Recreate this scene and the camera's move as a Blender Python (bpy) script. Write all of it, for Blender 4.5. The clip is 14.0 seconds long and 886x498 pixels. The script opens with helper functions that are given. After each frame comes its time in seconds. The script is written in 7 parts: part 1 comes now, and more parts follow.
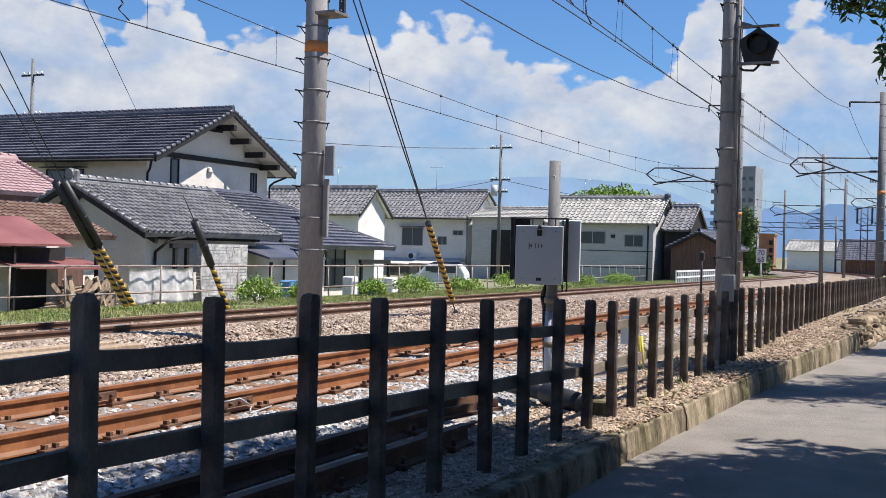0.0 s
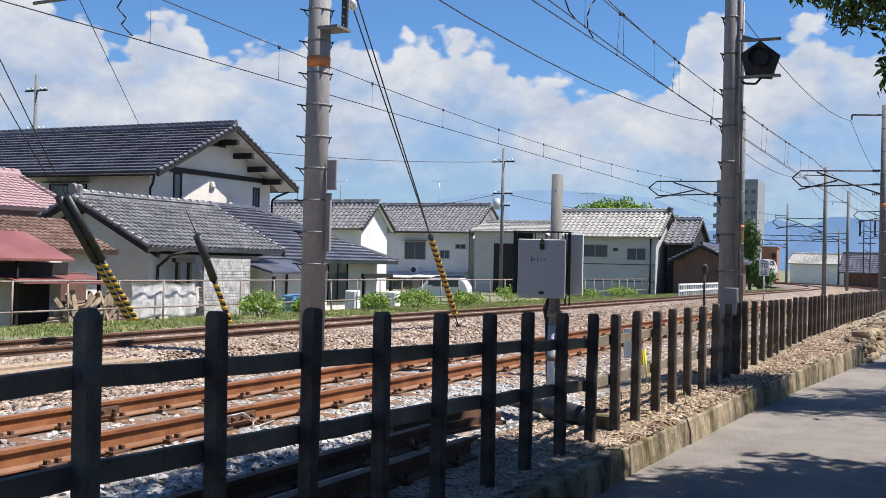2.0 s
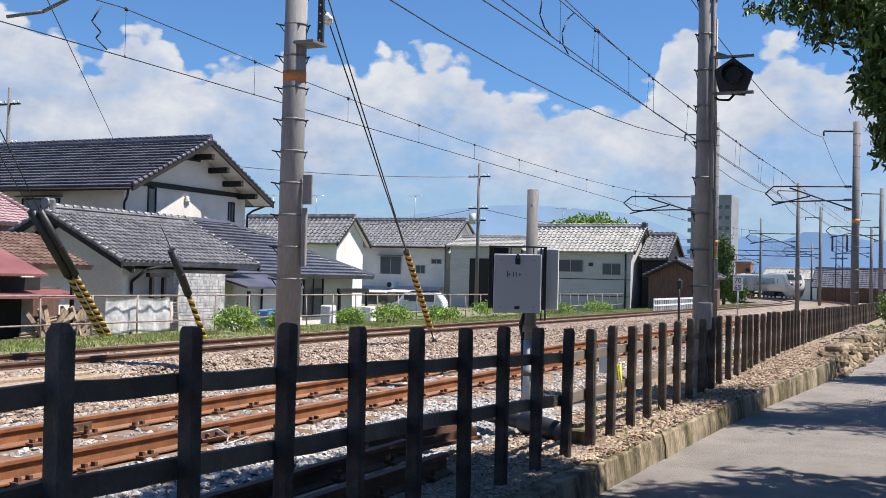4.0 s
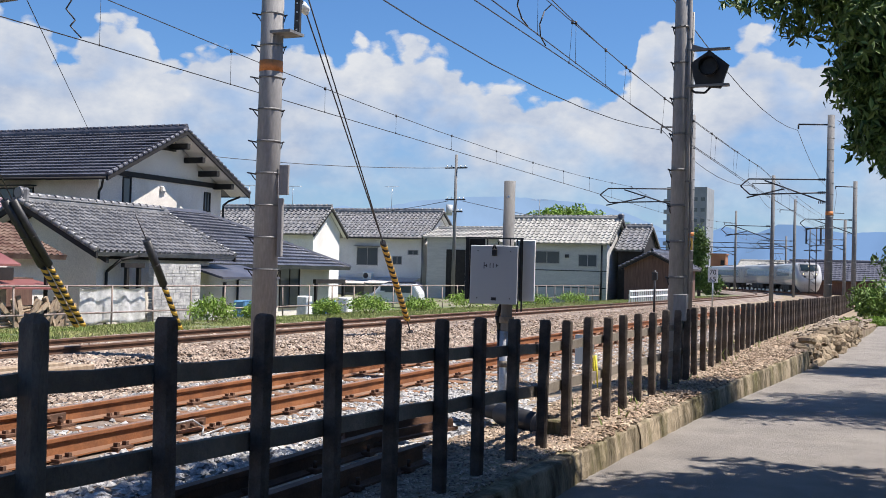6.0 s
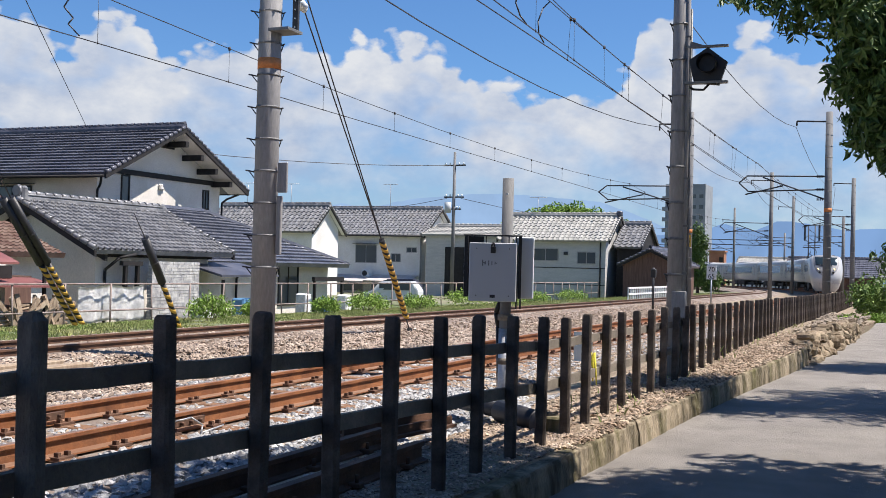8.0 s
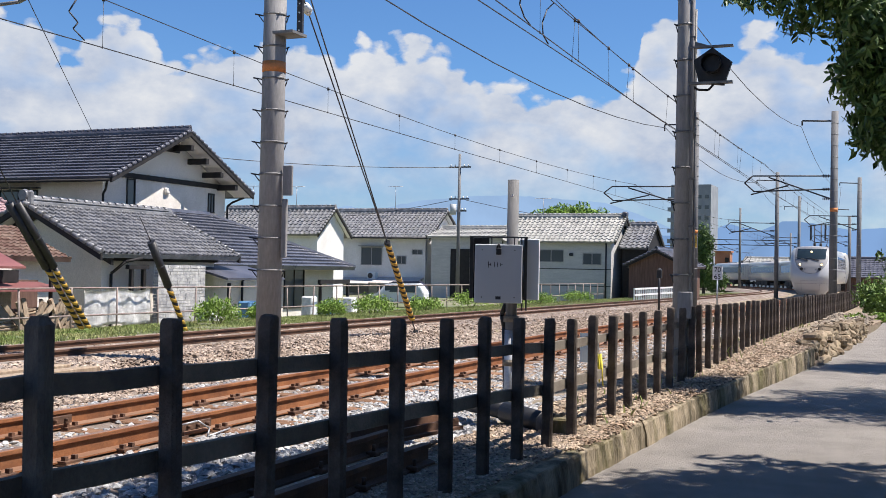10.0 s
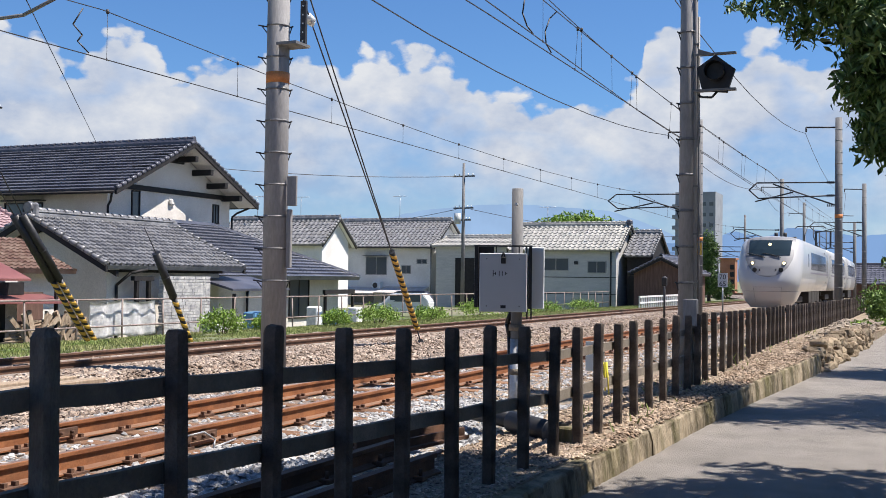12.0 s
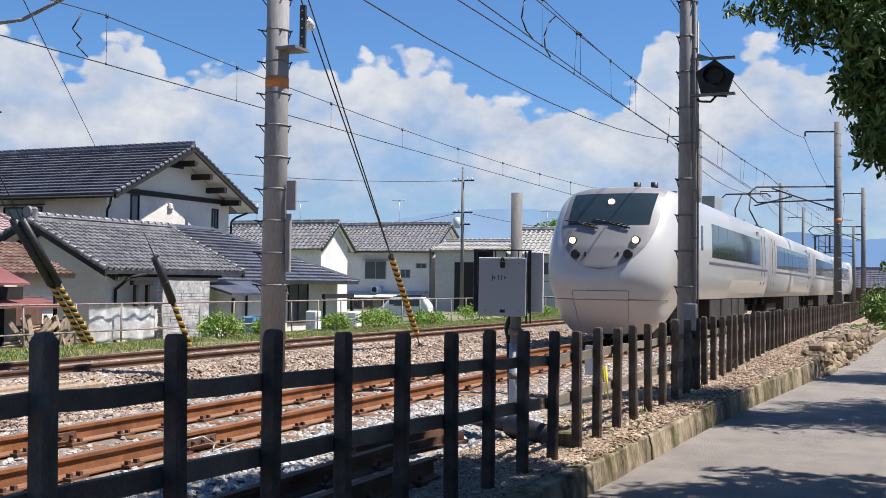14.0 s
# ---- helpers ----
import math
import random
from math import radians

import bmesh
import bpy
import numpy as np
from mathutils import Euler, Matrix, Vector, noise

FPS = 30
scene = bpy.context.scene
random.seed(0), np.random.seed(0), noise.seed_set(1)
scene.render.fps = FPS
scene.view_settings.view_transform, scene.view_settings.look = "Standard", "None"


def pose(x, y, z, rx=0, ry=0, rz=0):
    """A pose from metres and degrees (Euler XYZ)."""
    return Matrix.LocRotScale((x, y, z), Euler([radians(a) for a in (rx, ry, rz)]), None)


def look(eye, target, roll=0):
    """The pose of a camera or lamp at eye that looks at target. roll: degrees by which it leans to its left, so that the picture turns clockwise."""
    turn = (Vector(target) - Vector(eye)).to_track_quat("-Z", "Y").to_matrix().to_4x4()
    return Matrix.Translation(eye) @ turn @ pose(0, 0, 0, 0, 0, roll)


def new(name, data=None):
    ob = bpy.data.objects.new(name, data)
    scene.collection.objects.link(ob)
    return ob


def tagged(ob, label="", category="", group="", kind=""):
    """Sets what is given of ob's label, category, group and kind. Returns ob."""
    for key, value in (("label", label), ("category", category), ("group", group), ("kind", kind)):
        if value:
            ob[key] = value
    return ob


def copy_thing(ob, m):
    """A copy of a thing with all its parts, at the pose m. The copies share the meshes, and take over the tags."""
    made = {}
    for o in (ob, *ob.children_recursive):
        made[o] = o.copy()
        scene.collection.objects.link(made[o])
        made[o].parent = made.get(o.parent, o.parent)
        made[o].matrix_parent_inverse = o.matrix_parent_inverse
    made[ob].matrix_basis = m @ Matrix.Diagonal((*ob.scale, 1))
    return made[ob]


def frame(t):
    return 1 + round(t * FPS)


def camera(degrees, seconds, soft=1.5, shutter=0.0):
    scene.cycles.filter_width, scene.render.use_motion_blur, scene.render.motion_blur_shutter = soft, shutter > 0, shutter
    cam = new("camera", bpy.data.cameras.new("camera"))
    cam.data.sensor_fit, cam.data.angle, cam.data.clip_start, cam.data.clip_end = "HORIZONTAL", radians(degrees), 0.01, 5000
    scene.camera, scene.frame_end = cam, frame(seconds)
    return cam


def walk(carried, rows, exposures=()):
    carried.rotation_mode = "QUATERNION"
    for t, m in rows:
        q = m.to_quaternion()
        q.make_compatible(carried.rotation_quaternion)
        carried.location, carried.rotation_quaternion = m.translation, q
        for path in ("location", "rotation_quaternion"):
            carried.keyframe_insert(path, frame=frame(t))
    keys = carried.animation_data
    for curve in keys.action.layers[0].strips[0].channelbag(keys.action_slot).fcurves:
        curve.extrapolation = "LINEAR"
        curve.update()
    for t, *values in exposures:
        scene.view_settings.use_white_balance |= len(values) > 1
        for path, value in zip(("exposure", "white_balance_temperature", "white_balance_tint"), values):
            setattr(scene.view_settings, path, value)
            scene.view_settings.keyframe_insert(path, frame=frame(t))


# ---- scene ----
from functools import lru_cache

# ---- camera: held by hand at eye height, it only turns ----
EYE = (0.0, 0.0, 1.6)
cam = camera(44.85, 14.0, soft=0.7)
TURNS = [
    (0.0, 25.681, -0.078, 1.527),
    (0.5, 25.735, -0.058, 1.467),
    (1.0, 25.812, 0.055, 1.410),
    (1.5, 25.852, 0.308, 1.397),
    (2.0, 25.836, 0.656, 1.379),
    (2.5, 25.661, 1.046, 1.325),
    (3.0, 25.341, 1.353, 1.345),
    (5.5, 23.532, 1.105, 1.499),
    (6.0, 23.311, 1.037, 1.547),
    (6.5, 23.148, 1.002, 1.573),
    (7.0, 23.132, 0.999, 1.564),
    (7.5, 23.180, 0.967, 1.500),
    (8.0, 23.238, 0.904, 1.452),
    (10.5, 23.595, 1.099, 1.016),
    (11.0, 23.649, 1.228, 0.902),
    (11.5, 23.737, 1.361, 0.780),
    (12.0, 23.788, 1.489, 0.713),
    (12.5, 23.788, 1.539, 0.714),
    (13.0, 23.790, 1.582, 0.721),
    (13.5, 23.750, 1.628, 0.708),
    (14.0, 23.750, 1.718, 0.700),
]


def aim(yaw, pitch, roll):
    a, b = radians(yaw), radians(pitch)
    ahead = Vector((math.cos(a) * math.cos(b), math.sin(a) * math.cos(b), math.sin(b)))
    return look(EYE, Vector(EYE) + 10 * ahead, roll)


walk(cam, [(t, aim(a, b, c)) for t, a, b, c in TURNS])

# ---- light: high summer sun over the road side, cumulus low in the sky ----
SUN = Vector((0.16, -0.44, 0.88)).normalized()
sun = new("sun", bpy.data.lights.new("sun", "SUN"))
sun.data.energy, sun.data.angle, sun.data.color = 5.0, radians(0.55), (1.0, 0.925, 0.86)
sun.matrix_world = look((0, 0, 60), Vector((0, 0, 60)) - SUN)


def make_world():
    w = bpy.data.worlds.new("sky")
    scene.world = w
    w.use_nodes = True
    nt = w.node_tree
    nt.nodes.clear()
    n = nt.nodes.new
    link = nt.links.new

    def math_node(op, a, b=None, c=None, clamp=False):
        m = n("ShaderNodeMath")
        m.operation, m.use_clamp = op, clamp
        for i, v in enumerate((a, b, c)):
            if v is None:
                continue
            if isinstance(v, (int, float)):
                m.inputs[i].default_value = v
            else:
                link(v, m.inputs[i])
        return m.outputs[0]

    sky = n("ShaderNodeTexSky")
    sky.sky_type, sky.sun_disc = "NISHITA", False
    sky.sun_elevation = math.asin(SUN.z)
    sky.sun_rotation = math.atan2(SUN.x, SUN.y)
    sky.air_density, sky.dust_density, sky.ozone_density = 1.0, 0.3, 2.5
    tint = n("ShaderNodeMix")
    tint.data_type, tint.blend_type = "RGBA", "MULTIPLY"
    tint.inputs[0].default_value = 1.0
    link(sky.outputs[0], tint.inputs[6])
    tint.inputs[7].default_value = (0.0375, 0.0555, 0.077, 1)
    co = n("ShaderNodeTexCoord")
    sep = n("ShaderNodeSeparateXYZ")
    link(co.outputs["Generated"], sep.inputs[0])
    X, Y, Z = sep.outputs
    az = math_node("ARCTAN2", Y, X)          # azimuth from the fence line, to its left
    el = math_node("ARCSINE", Z)
    # how high the cloud bank stands, by azimuth (degrees 0..60 left of the line of the fence)
    ramp = n("ShaderNodeValToRGB")
    ramp.color_ramp.interpolation = "LINEAR"
    tops = [(2, 9.7), (5.4, 11.0), (7.0, 11.7), (7.5, 12.2), (8.5, 11.4), (10.1, 11.4), (10.6, 11.9), (12.1, 12.8), (13.1, 12.1), (13.5, 9.9), (15.1, 9.0), (16.9, 9.0), (18.1, 9.5),
            (19.7, 9.5), (21.5, 9.6), (22.0, 10.3), (23.2, 10.4), (24.8, 11.3), (27.8, 10.9), (29.3, 10.5), (31.1, 12.1), (32.0, 11.6), (33.7, 10.4), (36.3, 11.2), (38.2, 10.1), (39.5, 11.6),
            (41.1, 11.7), (43.3, 10.4), (44.4, 11.7), (50, 12.0), (60, 10.5)]
    e = ramp.color_ramp.elements
    while len(e) < len(tops):
        e.new(0.5)
    for k, (a, h) in zip(e, tops):
        k.position = a / 60
        k.color = (h / 20,) * 3 + (1,)
    link(math_node("MULTIPLY", az, 180 / math.pi / 60), ramp.inputs[0])
    top = math_node("MULTIPLY", ramp.outputs[0], radians(20))
    comb = n("ShaderNodeCombineXYZ")
    link(az, comb.inputs[0])
    link(math_node("MULTIPLY", el, 1.5), comb.inputs[1])

    def fbm(scale, detail, rough, seed):
        t = n("ShaderNodeTexNoise")
        t.inputs["Scale"].default_value, t.inputs["Detail"].default_value, t.inputs["Roughness"].default_value = scale, detail, rough
        mp = n("ShaderNodeMapping")
        mp.inputs["Location"].default_value = (seed, seed * 0.7, seed * 1.3)
        link(comb.outputs[0], mp.inputs[0])
        link(mp.outputs[0], t.inputs["Vector"])
        return t.outputs["Fac"]

    big, mid, fine = fbm(9, 3, 0.5, 3.1), fbm(22, 8, 0.62, 7.7), fbm(46, 6, 0.6, 1.9)
    # distance below the bank's uneven top, in radians
    # rounded billows of two sizes along the tops
    def billow(scale):
        t = n("ShaderNodeTexVoronoi")
        t.feature = "SMOOTH_F1"
        t.inputs["Scale"].default_value, t.inputs["Smoothness"].default_value = scale, 0.35
        wob = n("ShaderNodeMix")
        wob.data_type, wob.blend_type = "RGBA", "LINEAR_LIGHT"
        wob.inputs[0].default_value = 0.012
        link(comb.outputs[0], wob.inputs[6])
        wn = n("ShaderNodeTexNoise")
        wn.inputs["Scale"].default_value, wn.inputs["Detail"].default_value = 30, 4
        link(comb.outputs[0], wn.inputs["Vector"])
        link(wn.outputs["Color"], wob.inputs[7])
        link(wob.outputs[2], t.inputs["Vector"])
        return t.outputs["Distance"]

    puff, tuft = billow(24), billow(62)
    lumps = math_node("ADD", math_node("MULTIPLY_ADD", puff, -0.042, 0.025), math_node("MULTIPLY_ADD", tuft, -0.02, 0.012))
    bump = math_node("ADD", math_node("ADD", math_node("MULTIPLY_ADD", mid, 0.02, -0.01), math_node("MULTIPLY_ADD", fine, 0.012, -0.006)), lumps)
    depth = math_node("ADD", math_node("SUBTRACT", top, el), bump)
    cover = math_node("MULTIPLY_ADD", depth, 130.0, 0.4, clamp=True)
    # thin and ragged towards the lower part of the bank
    low = math_node("MULTIPLY_ADD", el, 9.0, 0.05, clamp=True)
    gaps = math_node("MULTIPLY_ADD", big, 3.4, -0.95, clamp=True)
    thin = math_node("MAXIMUM", math_node("MULTIPLY", low, gaps), math_node("MULTIPLY_ADD", mid, 0.7, 0.12, clamp=True))
    body = math_node("MULTIPLY", cover, math_node("MAXIMUM", thin, math_node("MULTIPLY_ADD", depth, -16.0, 1.35, clamp=True)))
    # overhead and behind: scattered fair-weather clouds
    col = n("ShaderNodeValToRGB")
    col.color_ramp.elements[0].position, col.color_ramp.elements[0].color = 0.25, (0.225, 0.275, 0.375, 1)
    col.color_ramp.elements[1].position, col.color_ramp.elements[1].color = 0.80, (0.43, 0.442, 0.465, 1)
    lit = math_node("ADD", math_node("MULTIPLY_ADD", mid, 1.0, -0.25), math_node("MULTIPLY_ADD", fine, 0.30, math_node("MULTIPLY_ADD", depth, -2.3, math_node("MULTIPLY_ADD", big, 0.7, -0.14))))
    lit = math_node("ADD", lit, math_node("MULTIPLY", lumps, 4.5))
    link(lit, col.inputs[0])
    mix = n("ShaderNodeMix")
    mix.data_type = "RGBA"
    link(body, mix.inputs[0])
    link(tint.outputs[2], mix.inputs[6])
    link(col.outputs[0], mix.inputs[7])
    bg = n("ShaderNodeBackground")
    link(mix.outputs[2], bg.inputs[0])
    out = n("ShaderNodeOutputWorld")
    link(bg.outputs[0], out.inputs[0])


make_world()
scene.view_settings.exposure = 0.83


# ---- materials ----
def surf(name, c1, c2, scale=8.0, rough=0.8, metal=0.0, bump=0.15, fine=6.0, dirt=None, rnd=0.0, island=0.0, stretch=(1, 1, 1), spec=0.4, thr=(0.35, 0.7)):
    """Two colours mixed by a broad noise, a finer grain over it, stains of a third colour, and relief."""
    m = bpy.data.materials.new(name)
    m.use_nodes = True
    nt = m.node_tree
    b = nt.nodes["Principled BSDF"]
    n, link = nt.nodes.new, nt.links.new
    co = n("ShaderNodeTexCoord")
    mp = n("ShaderNodeMapping")
    mp.inputs["Scale"].default_value = stretch
    link(co.outputs["Object"], mp.inputs[0])

    def noise_tex(s, d, r=0.55):
        t = n("ShaderNodeTexNoise")
        t.inputs["Scale"].default_value, t.inputs["Detail"].default_value, t.inputs["Roughness"].default_value = s, d, r
        link(mp.outputs[0], t.inputs["Vector"])
        return t.outputs["Fac"]

    def ramp(src, lo, hi):
        r = n("ShaderNodeMapRange")
        r.inputs[1].default_value, r.inputs[2].default_value = lo, hi
        link(src, r.inputs[0])
        return r.outputs[0]

    def mix(fac, a, b_, blend="MIX"):
        x = n("ShaderNodeMix")
        x.data_type, x.blend_type = "RGBA", blend
        for sock, v in ((x.inputs[0], fac), (x.inputs[6], a), (x.inputs[7], b_)):
            if isinstance(v, tuple):
                sock.default_value = (*v, 1)
            elif isinstance(v, float):
                sock.default_value = v
            else:
                link(v, sock)
        return x.outputs[2]

    broad, grain = noise_tex(scale, 4), noise_tex(scale * fine, 5, 0.65)
    c = mix(ramp(broad, *thr), c1, c2)
    g = ramp(grain, 0.25, 0.75)
    shade = n("ShaderNodeMapRange")
    shade.inputs[3].default_value, shade.inputs[4].default_value = 0.78, 1.18
    link(g, shade.inputs[0])
    comb = n("ShaderNodeCombineXYZ")
    for i in range(3):
        link(shade.outputs[0], comb.inputs[i])
    c = mix(1.0, c, comb.outputs[0], "MULTIPLY")
    if dirt:
        c = mix(ramp(noise_tex(scale * 0.45, 6, 0.7), 0.5, 0.72), c, dirt)
    if rnd or island:
        if island:
            src = n("ShaderNodeNewGeometry").outputs["Random Per Island"]
        else:
            src = n("ShaderNodeObjectInfo").outputs["Random"]
        k = rnd or island
        r = n("ShaderNodeMapRange")
        r.inputs[3].default_value, r.inputs[4].default_value = 1 - k, 1 + k
        link(src, r.inputs[0])
        cb = n("ShaderNodeCombineXYZ")
        for i in range(3):
            link(r.outputs[0], cb.inputs[i])
        c = mix(1.0, c, cb.outputs[0], "MULTIPLY")
    link(c, b.inputs["Base Color"])
    b.inputs["Metallic"].default_value = metal
    b.inputs["Specular IOR Level"].default_value = spec
    rr = n("ShaderNodeMapRange")
    rr.inputs[3].default_value, rr.inputs[4].default_value = max(0.05, rough - 0.12), min(1, rough + 0.1)
    link(grain, rr.inputs[0])
    link(rr.outputs[0], b.inputs["Roughness"])
    if bump:
        bp = n("ShaderNodeBump")
        bp.inputs["Strength"].default_value, bp.inputs["Distance"].default_value = bump, 0.02
        link(grain, bp.inputs["Height"])
        link(bp.outputs[0], b.inputs["Normal"])
    return m


def glow(name, c, s):
    m = bpy.data.materials.new(name)
    m.use_nodes = True
    b = m.node_tree.nodes["Principled BSDF"]
    b.inputs["Base Color"].default_value = (*c, 1)
    b.inputs["Emission Color"].default_value = (*c, 1)
    b.inputs["Emission Strength"].default_value = s
    return m


def glass(name, c, rough=0.05):
    m = bpy.data.materials.new(name)
    m.use_nodes = True
    b = m.node_tree.nodes["Principled BSDF"]
    b.inputs["Base Color"].default_value = (*c, 1)
    b.inputs["Roughness"].default_value = rough
    b.inputs["Specular IOR Level"].default_value = 0.6
    return m


def paint(name, c, rough=0.3, coat=0.3, metal=0.0):
    """Smooth paint with only a faint unevenness of gloss."""
    m = bpy.data.materials.new(name)
    m.use_nodes = True
    nt = m.node_tree
    b = nt.nodes["Principled BSDF"]
    b.inputs["Base Color"].default_value = (*c, 1)
    b.inputs["Metallic"].default_value = metal
    b.inputs["Coat Weight"].default_value = coat
    b.inputs["Coat Roughness"].default_value = 0.08
    t = nt.nodes.new("ShaderNodeTexNoise")
    t.inputs["Scale"].default_value, t.inputs["Detail"].default_value = 1.3, 5
    co = nt.nodes.new("ShaderNodeTexCoord")
    nt.links.new(co.outputs["Object"], t.inputs["Vector"])
    r = nt.nodes.new("ShaderNodeMapRange")
    r.inputs[3].default_value, r.inputs[4].default_value = rough - 0.05, rough + 0.1
    nt.links.new(t.outputs["Fac"], r.inputs[0])
    nt.links.new(r.outputs[0], b.inputs["Roughness"])
    return m


